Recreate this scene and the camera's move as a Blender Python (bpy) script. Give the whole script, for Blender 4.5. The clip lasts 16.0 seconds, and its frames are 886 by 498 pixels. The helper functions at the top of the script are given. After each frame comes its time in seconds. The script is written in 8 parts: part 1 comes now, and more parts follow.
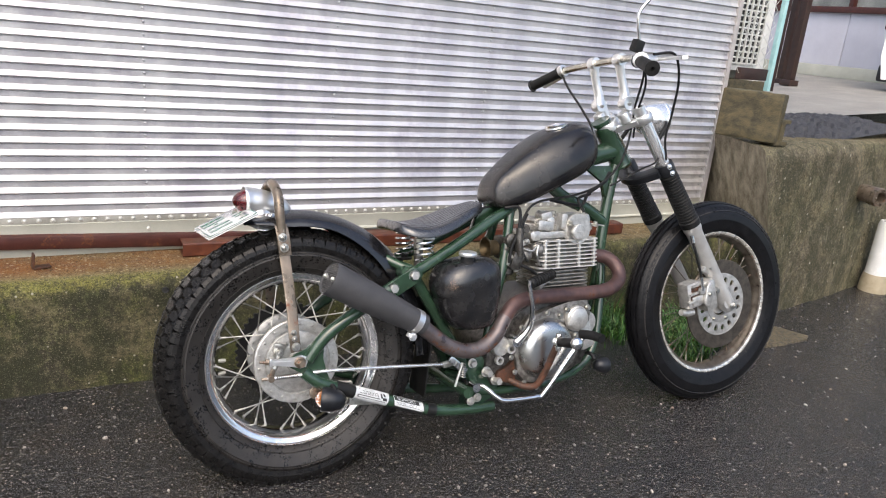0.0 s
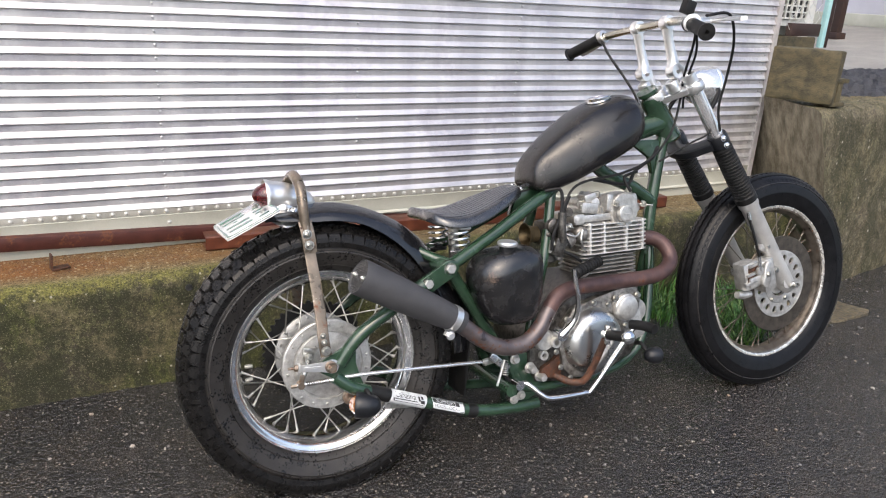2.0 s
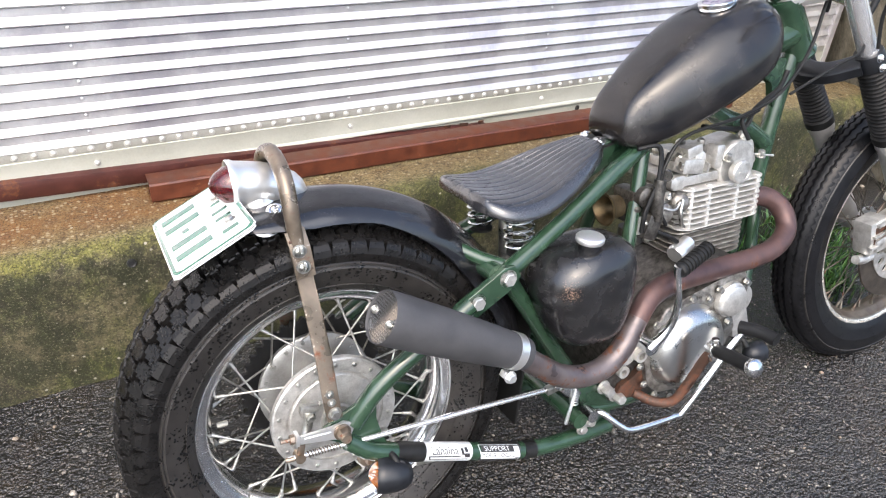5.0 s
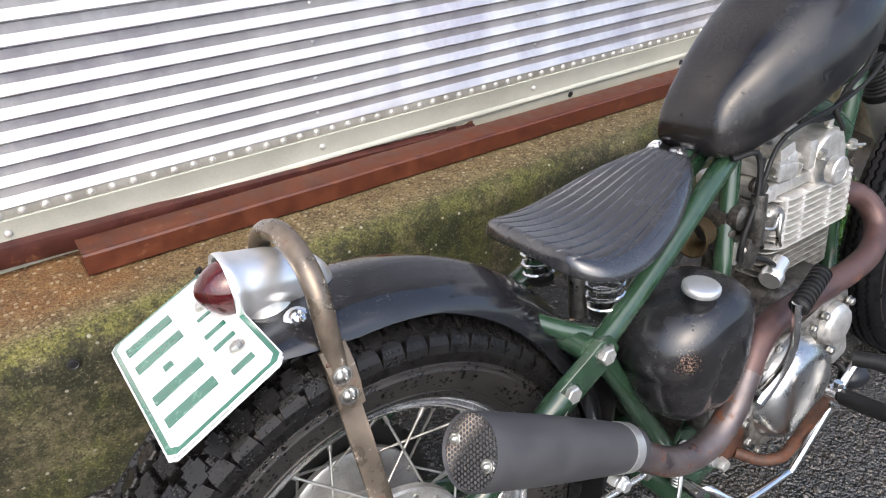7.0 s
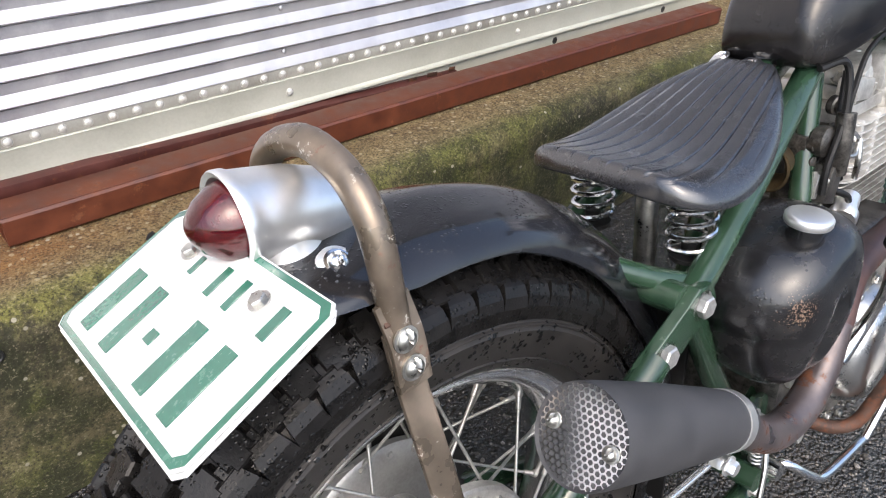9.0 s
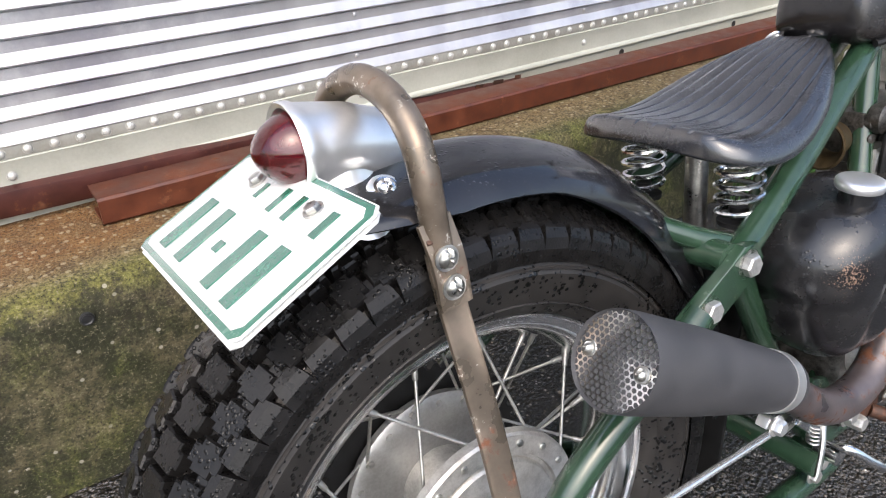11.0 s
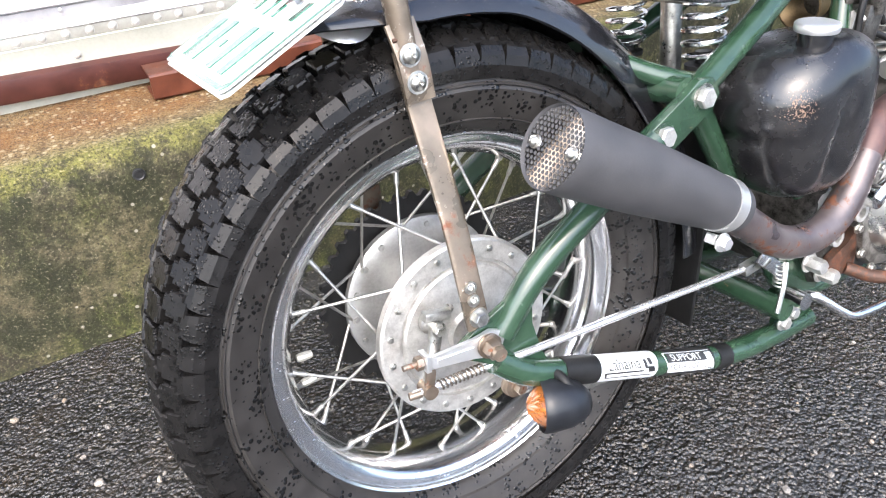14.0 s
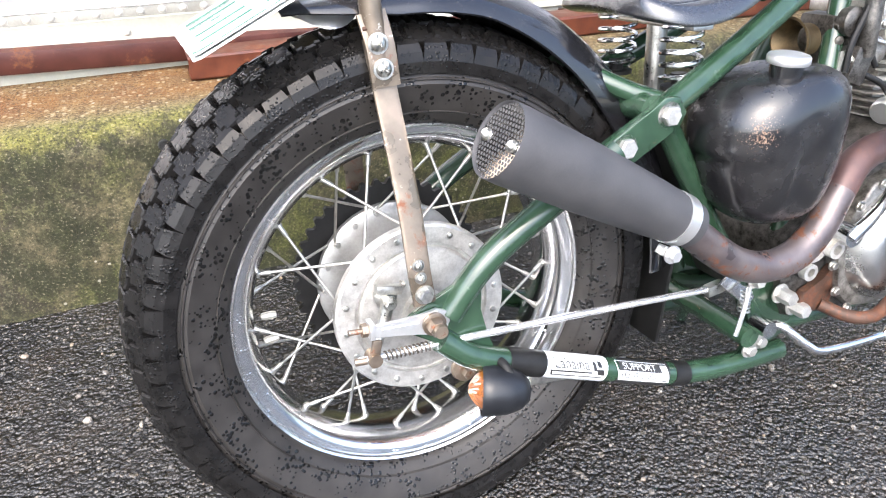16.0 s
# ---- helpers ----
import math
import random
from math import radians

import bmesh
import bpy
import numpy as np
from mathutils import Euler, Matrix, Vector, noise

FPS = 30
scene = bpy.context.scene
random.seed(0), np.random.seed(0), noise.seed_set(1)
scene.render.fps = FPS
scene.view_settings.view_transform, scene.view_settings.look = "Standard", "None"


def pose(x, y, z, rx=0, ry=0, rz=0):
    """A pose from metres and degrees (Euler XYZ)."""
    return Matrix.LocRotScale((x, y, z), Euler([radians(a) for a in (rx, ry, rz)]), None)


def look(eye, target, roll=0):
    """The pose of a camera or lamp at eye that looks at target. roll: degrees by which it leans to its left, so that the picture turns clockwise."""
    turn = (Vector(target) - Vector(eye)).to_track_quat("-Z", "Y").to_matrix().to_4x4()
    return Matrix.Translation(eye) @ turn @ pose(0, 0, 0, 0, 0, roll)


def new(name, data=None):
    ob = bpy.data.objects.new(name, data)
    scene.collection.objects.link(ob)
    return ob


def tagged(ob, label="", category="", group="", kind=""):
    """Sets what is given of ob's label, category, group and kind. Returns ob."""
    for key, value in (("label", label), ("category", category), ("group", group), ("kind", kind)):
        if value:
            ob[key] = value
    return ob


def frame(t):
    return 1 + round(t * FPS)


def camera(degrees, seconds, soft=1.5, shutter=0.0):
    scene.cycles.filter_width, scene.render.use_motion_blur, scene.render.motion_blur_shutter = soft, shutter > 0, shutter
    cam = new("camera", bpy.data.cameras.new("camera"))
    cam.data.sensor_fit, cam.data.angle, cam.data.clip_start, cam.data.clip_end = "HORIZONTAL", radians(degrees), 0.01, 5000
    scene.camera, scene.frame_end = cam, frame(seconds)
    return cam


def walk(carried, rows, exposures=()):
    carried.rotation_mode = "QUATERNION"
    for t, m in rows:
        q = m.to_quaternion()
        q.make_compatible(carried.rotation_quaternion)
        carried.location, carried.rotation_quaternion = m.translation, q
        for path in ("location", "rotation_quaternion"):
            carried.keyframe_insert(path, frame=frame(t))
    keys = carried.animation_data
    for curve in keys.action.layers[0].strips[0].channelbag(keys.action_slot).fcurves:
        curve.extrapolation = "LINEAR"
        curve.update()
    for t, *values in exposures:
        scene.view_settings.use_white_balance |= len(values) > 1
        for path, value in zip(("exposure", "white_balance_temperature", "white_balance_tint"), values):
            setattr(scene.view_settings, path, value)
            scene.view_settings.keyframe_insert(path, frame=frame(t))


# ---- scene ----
cam = camera(62.5, 16.0, 1.1)
PATH = [
    (0, (0.63, 0.116, 1.199), (1.566, 1.785, 0.615), 5.5),
    (0.5, (0.612, 0.13, 1.19), (1.558, 1.79, 0.6), 5.3),
    (1, (0.611, 0.145, 1.186), (1.54, 1.812, 0.586), 4.9),
    (1.5, (0.638, 0.192, 1.203), (1.534, 1.868, 0.58), 3.9),
    (2, (0.688, 0.265, 1.209), (1.543, 1.943, 0.536), 3.0),
    (2.5, (0.732, 0.348, 1.219), (1.556, 2.017, 0.489), 3.2),
    (3, (0.762, 0.524, 1.211), (1.628, 2.143, 0.418), 3.2),
    (3.2, (0.764, 0.605, 1.219), (1.661, 2.18, 0.372), 2.8),
    (5.3, (0.879, 0.982, 1.264), (1.71, 2.433, 0.166), 3.7),
    (5.5, (0.894, 1.018, 1.259), (1.678, 2.49, 0.156), 3.4),
    (6, (0.911, 1.107, 1.248), (1.658, 2.623, 0.178), 1.2),
    (6.5, (0.895, 1.232, 1.228), (1.772, 2.698, 0.188), 0.3),
    (7, (0.882, 1.333, 1.19), (1.879, 2.65, 0.062), 1.5),
    (7.5, (0.889, 1.418, 1.139), (1.957, 2.643, -0.026), 3.3),
    (8, (0.885, 1.471, 1.095), (1.983, 2.658, -0.082), 3.6),
    (8.5, (0.886, 1.509, 1.048), (1.985, 2.701, -0.123), 2.5),
    (9, (0.875, 1.527, 1.015), (2.009, 2.709, -0.132), 3.3),
    (9.2, (0.869, 1.53, 1.006), (2.014, 2.731, -0.11), 3.2),
    (11.3, (0.84, 1.427, 0.958), (1.827, 2.798, -0.113), -0.3),
    (11.5, (0.837, 1.416, 0.952), (1.81, 2.783, -0.135), -0.5),
    (12, (0.832, 1.394, 0.943), (1.775, 2.766, -0.165), -0.3),
    (12.5, (0.831, 1.364, 0.924), (1.744, 2.745, -0.199), -0.9),
    (13, (0.821, 1.337, 0.915), (1.704, 2.724, -0.224), -1.6),
    (13.5, (0.815, 1.296, 0.913), (1.671, 2.689, -0.239), -1.1),
    (14, (0.82, 1.251, 0.902), (1.647, 2.656, -0.255), -1.9),
    (14.5, (0.826, 1.214, 0.898), (1.615, 2.631, -0.272), -1.5),
    (15, (0.834, 1.173, 0.896), (1.575, 2.629, -0.257), -0.2),
    (15.5, (0.851, 1.141, 0.888), (1.575, 2.612, -0.257), -0.1),
    (16, (0.885, 1.134, 0.895), (1.593, 2.644, -0.209), 1.6),
]
walk(cam, [(t, look(eye, target, roll)) for t, eye, target, roll in PATH], [(0.0, 0.98, 6550, 10), (3.0, 1.08, 6500, 10), (5.5, 1.69, 6350, 10), (6.5, 1.36, 6350, 10), (9.0, 1.33, 6350, 10), (11.5, 1.3, 6350, 10), (12.5, 1.7, 6350, 10), (13.5, 2.09, 6200, 10), (16.0, 2.29, 6200, 10)])

# ---- sky and light ----
world = bpy.data.worlds.new("world")
scene.world = world
world.use_nodes = True
wn = world.node_tree
sky = wn.nodes.new("ShaderNodeTexSky")
sky.sky_type = "NISHITA"
sky.sun_disc = False
sky.sun_elevation, sky.sun_rotation = radians(50), radians(214)
sky.air_density, sky.dust_density, sky.ozone_density = 1.0, 4.0, 1.0
wn.links.new(sky.outputs[0], wn.nodes["Background"].inputs[0])
wn.nodes["Background"].inputs[1].default_value = 0.15
sun_data = bpy.data.lights.new("sun", "SUN")
sun_data.energy, sun_data.angle, sun_data.color = 0.8, radians(85), (1.0, 0.985, 0.96)
sun = new("sun", sun_data)
SUN_AZ, SUN_EL = radians(214), radians(50)
sun_way = Vector((math.sin(SUN_AZ) * math.cos(SUN_EL), math.cos(SUN_AZ) * math.cos(SUN_EL), math.sin(SUN_EL)))
sun.matrix_world = look(sun_way * 20, (0, 0, 0))


# ---- materials ----
def rgb(c):
    return (*c, 1.0) if len(c) == 3 else c


def nodes_of(name):
    m = bpy.data.materials.new(name)
    m.use_nodes = True
    nt = m.node_tree
    return m, nt, nt.nodes["Principled BSDF"]


def nd(nt, kind, **vals):
    n = nt.nodes.new(kind)
    for k, v in vals.items():
        if k in n.inputs:
            n.inputs[k].default_value = v
    return n


def noise_tex(nt, co, scale, detail=4.0, rough=0.55, dist=0.0):
    n = nd(nt, "ShaderNodeTexNoise", Scale=scale, Detail=detail, Roughness=rough, Distortion=dist)
    nt.links.new(co, n.inputs["Vector"])
    return n.outputs["Fac"]


def ramp(nt, fac, stops):
    r = nt.nodes.new("ShaderNodeValToRGB")
    e = r.color_ramp.elements
    while len(e) < len(stops):
        e.new(0.5)
    for el, (p, c) in zip(e, stops):
        el.position, el.color = p, rgb(c)
    nt.links.new(fac, r.inputs["Fac"])
    return r.outputs["Color"]


def grey(nt, fac, a, b, va=0.0, vb=1.0):
    r = nd(nt, "ShaderNodeMapRange")
    r.inputs["From Min"].default_value, r.inputs["From Max"].default_value = a, b
    r.inputs["To Min"].default_value, r.inputs["To Max"].default_value = va, vb
    nt.links.new(fac, r.inputs["Value"])
    return r.outputs["Result"]


def mix(nt, fac, a, b, blend="MIX"):
    m = nt.nodes.new("ShaderNodeMix")
    m.data_type, m.blend_type = "RGBA", blend
    for sock, v in ((m.inputs[0], fac), (m.inputs[6], a), (m.inputs[7], b)):
        if isinstance(v, bpy.types.NodeSocket):
            nt.links.new(v, sock)
        else:
            sock.default_value = v if isinstance(v, float) else rgb(v)
    return m.outputs[2]


def math_n(nt, op, a, b=0.0):
    m = nt.nodes.new("ShaderNodeMath")
    m.operation = op
    for sock, v in zip(m.inputs, (a, b)):
        if isinstance(v, bpy.types.NodeSocket):
            nt.links.new(v, sock)
        else:
            sock.default_value = v
    return m.outputs[0]


def bump(nt, bsdf, height, strength, dist):
    b = nd(nt, "ShaderNodeBump", Strength=strength, Distance=dist)
    nt.links.new(height, b.inputs["Height"])
    nt.links.new(b.outputs["Normal"], bsdf.inputs["Normal"])
    return b


def coords(nt, kind="Object", stretch=None):
    t = nt.nodes.new("ShaderNodeTexCoord")
    out = t.outputs[kind]
    if stretch:
        m = nt.nodes.new("ShaderNodeMapping")
        m.inputs["Scale"].default_value = stretch
        nt.links.new(out, m.inputs["Vector"])
        out = m.outputs[0]
    return out


def plain(name, c1, c2, rough=(0.4, 0.6), metal=0.0, scale=30.0, fine=300.0, bumps=0.15, dist=0.001, spec=0.5, stretch=None, coat=0.0):
    """Two-tone surface with coarse stains, fine grain, uneven gloss and relief."""
    m, nt, p = nodes_of(name)
    co = coords(nt, stretch=stretch)
    a, b = noise_tex(nt, co, scale, 6.0, 0.6), noise_tex(nt, co, fine, 3.0)
    f = math_n(nt, "MULTIPLY_ADD", b, 0.35)
    nt.nodes[-1].inputs[2].default_value = -0.17
    f = math_n(nt, "ADD", a, f)
    nt.links.new(mix(nt, grey(nt, f, 0.32, 0.68), c1, c2), p.inputs["Base Color"])
    nt.links.new(grey(nt, f, 0.3, 0.7, *rough), p.inputs["Roughness"])
    p.inputs["Metallic"].default_value = metal
    p.inputs["Specular IOR Level"].default_value = spec
    p.inputs["Coat Weight"].default_value = coat
    p.inputs["Coat Roughness"].default_value = 0.15
    bump(nt, p, b, bumps, dist)
    return m


def wet(name, c1, c2, rough, drop_scale=170.0, amount=0.36, metal=0.0, scale=18.0, base_bump=0.1, spec=0.5, soak=1.0, cover=(0.45, 0.62)):
    """A surface with rain drops standing on it."""
    m, nt, p = nodes_of(name)
    co = coords(nt)
    a, b = noise_tex(nt, co, scale, 5.0), noise_tex(nt, co, 420.0, 2.0)
    v = nd(nt, "ShaderNodeTexVoronoi", Scale=drop_scale, Randomness=1.0)
    nt.links.new(co, v.inputs["Vector"])
    patch = grey(nt, noise_tex(nt, co, 34.0, 3.0), *cover)
    size = math_n(nt, "MULTIPLY", patch, amount)
    drop = math_n(nt, "SUBTRACT", size, v.outputs["Distance"])
    drop = grey(nt, drop, 0.0, 0.22)
    dull = mix(nt, grey(nt, a, 0.35, 0.65), c1, c2)
    nt.links.new(mix(nt, grey(nt, drop, 0.0, 0.15, 0.0, 1.0 - soak), dull, (0.003, 0.003, 0.003)), p.inputs["Base Color"])
    r = grey(nt, a, 0.3, 0.7, *rough)
    nt.links.new(math_n(nt, "MULTIPLY", r, grey(nt, drop, 0.0, 0.3, 1.0, 0.35)), p.inputs["Roughness"])
    p.inputs["Metallic"].default_value = metal
    p.inputs["Specular IOR Level"].default_value = spec
    p.inputs["Coat Weight"].default_value = 0.6 if spec > 0.7 else 0.0
    p.inputs["Coat Roughness"].default_value = 0.12
    h = math_n(nt, "ADD", drop, math_n(nt, "MULTIPLY", b, base_bump))
    bump(nt, p, h, 0.5, 0.0012)
    return m


def rusted(name, paint1, paint2, metal=0.0, rough=(0.3, 0.5), amount=0.62, scale=9.0, dark=1.0, coat=0.0):
    """Paint or bare metal broken by rust patches and specks."""
    m, nt, p = nodes_of(name)
    co = coords(nt)
    a, b, c = noise_tex(nt, co, scale, 8.0, 0.65), noise_tex(nt, co, 120.0, 5.0, 0.7), noise_tex(nt, co, 26.0, 4.0)
    f = math_n(nt, "ADD", math_n(nt, "MULTIPLY", a, 0.7), math_n(nt, "MULTIPLY", b, 0.3))
    k = grey(nt, f, amount, amount + 0.06)
    base = mix(nt, grey(nt, c, 0.3, 0.7), paint1, paint2)
    rust = mix(nt, grey(nt, b, 0.3, 0.7), (0.075 * dark, 0.024 * dark, 0.012 * dark), (0.2 * dark, 0.075 * dark, 0.032 * dark))
    nt.links.new(mix(nt, k, base, rust), p.inputs["Base Color"])
    nt.links.new(math_n(nt, "MAXIMUM", grey(nt, c, 0.3, 0.7, *rough), grey(nt, k, 0.0, 1.0, 0.0, 0.8)), p.inputs["Roughness"])
    p.inputs["Coat Weight"].default_value = coat
    p.inputs["Coat Roughness"].default_value = 0.14
    nt.links.new(grey(nt, k, 0.0, 1.0, metal, 0.0), p.inputs["Metallic"])
    bump(nt, p, math_n(nt, "ADD", b, k), 0.15, 0.0008)
    return m


def flaked(m, tone, scale, least):
    """Adds small pale flakes of old lacquer to a metal."""
    nt = m.node_tree
    p = nt.nodes["Principled BSDF"]
    co = coords(nt)
    k = math_n(nt, "MULTIPLY", grey(nt, noise_tex(nt, co, scale, 5.0, 0.7), least, least + 0.03), grey(nt, noise_tex(nt, co, 14.0, 2.0), 0.5, 0.58))
    was = p.inputs["Base Color"].links[0].from_socket
    nt.links.new(mix(nt, k, was, tone), p.inputs["Base Color"])
    was = p.inputs["Metallic"].links[0].from_socket
    nt.links.new(math_n(nt, "MULTIPLY", was, grey(nt, k, 0.0, 1.0, 1.0, 0.0)), p.inputs["Metallic"])
    return m


def speckled(m, at, reach):
    """Adds a cluster of rust specks round one spot to a paint."""
    nt = m.node_tree
    p = nt.nodes["Principled BSDF"]
    co = coords(nt)
    away = nt.nodes.new("ShaderNodeVectorMath")
    away.operation = "DISTANCE"
    nt.links.new(co, away.inputs[0])
    away.inputs[1].default_value = at
    near = grey(nt, away.outputs["Value"], reach * 0.1, reach, 0.24, 0.0)
    k = grey(nt, math_n(nt, "ADD", noise_tex(nt, co, 480.0, 3.0, 0.6), near), 0.74, 0.79)
    was = p.inputs["Base Color"].links[0].from_socket
    tone = mix(nt, grey(nt, noise_tex(nt, co, 900.0, 2.0), 0.3, 0.7), (0.07, 0.03, 0.018), (0.26, 0.17, 0.11))
    nt.links.new(mix(nt, k, was, tone), p.inputs["Base Color"])
    was = p.inputs["Roughness"].links[0].from_socket
    nt.links.new(math_n(nt, "MAXIMUM", was, math_n(nt, "MULTIPLY", k, 0.6)), p.inputs["Roughness"])
    return m


def make_asphalt():
    """Wet worn road: black binder full of grit, chips of several tones, brown grime."""
    m, nt, p = nodes_of("wet_asphalt")
    co = coords(nt)
    v = nd(nt, "ShaderNodeTexVoronoi", Scale=165.0, Randomness=1.0)
    v2 = nd(nt, "ShaderNodeTexVoronoi", Scale=78.0, Randomness=1.0)
    for t in (v, v2):
        nt.links.new(co, t.inputs["Vector"])
    patch, fine, grime = noise_tex(nt, co, 1.7, 6.0, 0.6), noise_tex(nt, co, 260.0, 4.0, 0.65), noise_tex(nt, co, 6.0, 7.0, 0.7)
    hue = nt.nodes.new("ShaderNodeSeparateColor")
    nt.links.new(v.outputs["Color"], hue.inputs[0])
    hue2 = nt.nodes.new("ShaderNodeSeparateColor")
    nt.links.new(v2.outputs["Color"], hue2.inputs[0])
    stone = ramp(nt, hue.outputs[0], [(0.0, (0.006, 0.0058, 0.0058)), (0.45, (0.013, 0.0125, 0.0125)), (0.78, (0.034, 0.032, 0.029)), (0.93, (0.07, 0.061, 0.05)), (1.0, (0.22, 0.195, 0.165))])
    coarse = ramp(nt, hue2.outputs[0], [(0.0, (0.01, 0.0096, 0.0092)), (0.6, (0.03, 0.0275, 0.025)), (1.0, (0.12, 0.105, 0.085))])
    bind = mix(nt, grey(nt, patch, 0.35, 0.65), (0.0055, 0.0052, 0.005), (0.011, 0.0103, 0.0098))
    bind = mix(nt, grey(nt, grime, 0.46, 0.62, 0.0, 0.8), bind, (0.03, 0.0215, 0.0135))
    base = mix(nt, grey(nt, v.outputs["Distance"], 0.35, 0.6), stone, bind)
    big = math_n(nt, "MULTIPLY", grey(nt, v2.outputs["Distance"], 0.42, 0.34), grey(nt, hue2.outputs[1], 0.72, 0.75))
    nt.links.new(mix(nt, big, base, coarse), p.inputs["Base Color"])
    nt.links.new(math_n(nt, "ADD", grey(nt, patch, 0.35, 0.65, 0.07, 0.2), math_n(nt, "MULTIPLY", fine, 0.12)), p.inputs["Roughness"])
    h = math_n(nt, "ADD", math_n(nt, "MULTIPLY", v.outputs["Distance"], -1.0), math_n(nt, "MULTIPLY", v2.outputs["Distance"], -1.0))
    h = math_n(nt, "ADD", h, math_n(nt, "MULTIPLY", fine, 0.6))
    p.inputs["Specular IOR Level"].default_value = 0.65
    p.inputs["Coat Weight"].default_value = 0.45
    p.inputs["Coat Roughness"].default_value = 0.14
    p.inputs["Coat IOR"].default_value = 1.33
    b = bump(nt, p, h, 1.0, 0.005)
    nt.links.new(b.outputs["Normal"], p.inputs["Coat Normal"])
    return m


def make_concrete(name, olive=1.0, edge_z=0.345, tan_low=1.0, mould_most=0.82, pale=1.0, grain=210.0):
    """Old damp concrete: algae, black mould, exposed grit, a few pale chips and spalls."""
    m, nt, p = nodes_of(name)
    co = coords(nt)
    streak = coords(nt, stretch=(1.0, 1.0, 0.42))
    big, mid, fine = noise_tex(nt, co, 3.1, 7.0, 0.65), noise_tex(nt, co, 17.0, 8.0, 0.72), noise_tex(nt, co, grain, 4.0, 0.75)
    run = noise_tex(nt, streak, 13.0, 6.0, 0.7)
    clump = noise_tex(nt, co, 46.0, 6.0, 0.75)
    v = nd(nt, "ShaderNodeTexVoronoi", Scale=grain * 0.5, Randomness=1.0)
    nt.links.new(co, v.inputs["Vector"])
    sep = nt.nodes.new("ShaderNodeSeparateColor")
    nt.links.new(v.outputs["Color"], sep.inputs[0])
    geo = nt.nodes.new("ShaderNodeSeparateXYZ")
    nt.links.new(co, geo.inputs[0])
    base = mix(nt, grey(nt, mid, 0.32, 0.66), (0.06 * pale, 0.05 * pale, 0.03 * pale), (0.165 * pale, 0.14 * pale, 0.09 * pale))
    base = mix(nt, grey(nt, clump, 0.5, 0.64, 0.0, 0.7), base, (0.27, 0.235, 0.16))
    algae = mix(nt, grey(nt, fine, 0.32, 0.66), (0.034, 0.043, 0.008), (0.125, 0.14, 0.026))
    k = math_n(nt, "ADD", math_n(nt, "MULTIPLY", big, 0.55), math_n(nt, "MULTIPLY", clump, 0.45))
    base = mix(nt, grey(nt, k, 0.50 - 0.075 * olive, 0.62 - 0.05 * olive, 0.0, 0.88 * olive), base, algae)
    mould = math_n(nt, "ADD", math_n(nt, "MULTIPLY", run, 0.6), math_n(nt, "MULTIPLY", mid, 0.4))
    base = mix(nt, grey(nt, mould, 0.455, 0.53, 0.0, mould_most), base, (0.024, 0.027, 0.011))
    # wide washed-out tan fields low on the face
    tanned = noise_tex(nt, co, 6.3, 5.0, 0.65)
    base = mix(nt, math_n(nt, "MULTIPLY", grey(nt, tanned, 0.52, 0.64, 0.0, 0.6), grey(nt, clump, 0.35, 0.6)), base, (0.21, 0.17, 0.1))
    # yellow-green crust on the rounded upper edge
    z = math_n(nt, "ADD", geo.outputs[2], math_n(nt, "MULTIPLY", big, 0.08))
    z = math_n(nt, "ADD", z, math_n(nt, "MULTIPLY", clump, 0.05))
    lip = math_n(nt, "MULTIPLY", grey(nt, z, edge_z + 0.042, edge_z + 0.066), grey(nt, clump, 0.36, 0.56, 0.1, 1.0))
    lip = math_n(nt, "MULTIPLY", lip, grey(nt, geo.outputs[0], 0.8, 1.7, 1.0, 0.3))
    crust = mix(nt, grey(nt, fine, 0.3, 0.68), (0.06, 0.06, 0.012), (0.27, 0.25, 0.06))
    base = mix(nt, math_n(nt, "MULTIPLY", lip, 0.85 * olive), base, crust)
    # the flat top: tan grit, rust that seeps from the steel
    flat = math_n(nt, "MULTIPLY", grey(nt, geo.outputs[1], 2.462, 2.5), grey(nt, geo.outputs[2], edge_z - 0.012, edge_z + 0.01))
    tan = mix(nt, grey(nt, math_n(nt, "ADD", math_n(nt, "MULTIPLY", clump, 0.5), math_n(nt, "MULTIPLY", fine, 0.5)), 0.4, 0.6), (0.04, 0.03, 0.013), (0.3, 0.23, 0.12))
    base = mix(nt, math_n(nt, "MULTIPLY", flat, 0.8 * tan_low), base, tan)
    rust = mix(nt, grey(nt, mid, 0.35, 0.65), (0.13, 0.045, 0.012), (0.25, 0.11, 0.03))
    seep = math_n(nt, "MULTIPLY", grey(nt, geo.outputs[1], 2.475, 2.56), grey(nt, geo.outputs[0], 0.9, 1.4, 0.95, 0.2))
    seep = math_n(nt, "MULTIPLY", seep, grey(nt, big, 0.3, 0.6, 0.3, 1.0))
    base = mix(nt, math_n(nt, "MULTIPLY", math_n(nt, "MULTIPLY", seep, flat), tan_low), base, rust)
    # grit: dark pits, pale grains, some larger chips
    base = mix(nt, grey(nt, fine, 0.57, 0.66, 0.0, 0.6), base, (0.32, 0.275, 0.19))
    base = mix(nt, grey(nt, fine, 0.46, 0.37, 0.0, 0.8), base, (0.018, 0.016, 0.009))
    chip = math_n(nt, "MULTIPLY", grey(nt, sep.outputs[1], 0.982, 0.986), grey(nt, v.outputs["Distance"], 0.42, 0.3))
    base = mix(nt, math_n(nt, "MULTIPLY", chip, 0.8), base, (0.42, 0.39, 0.32))
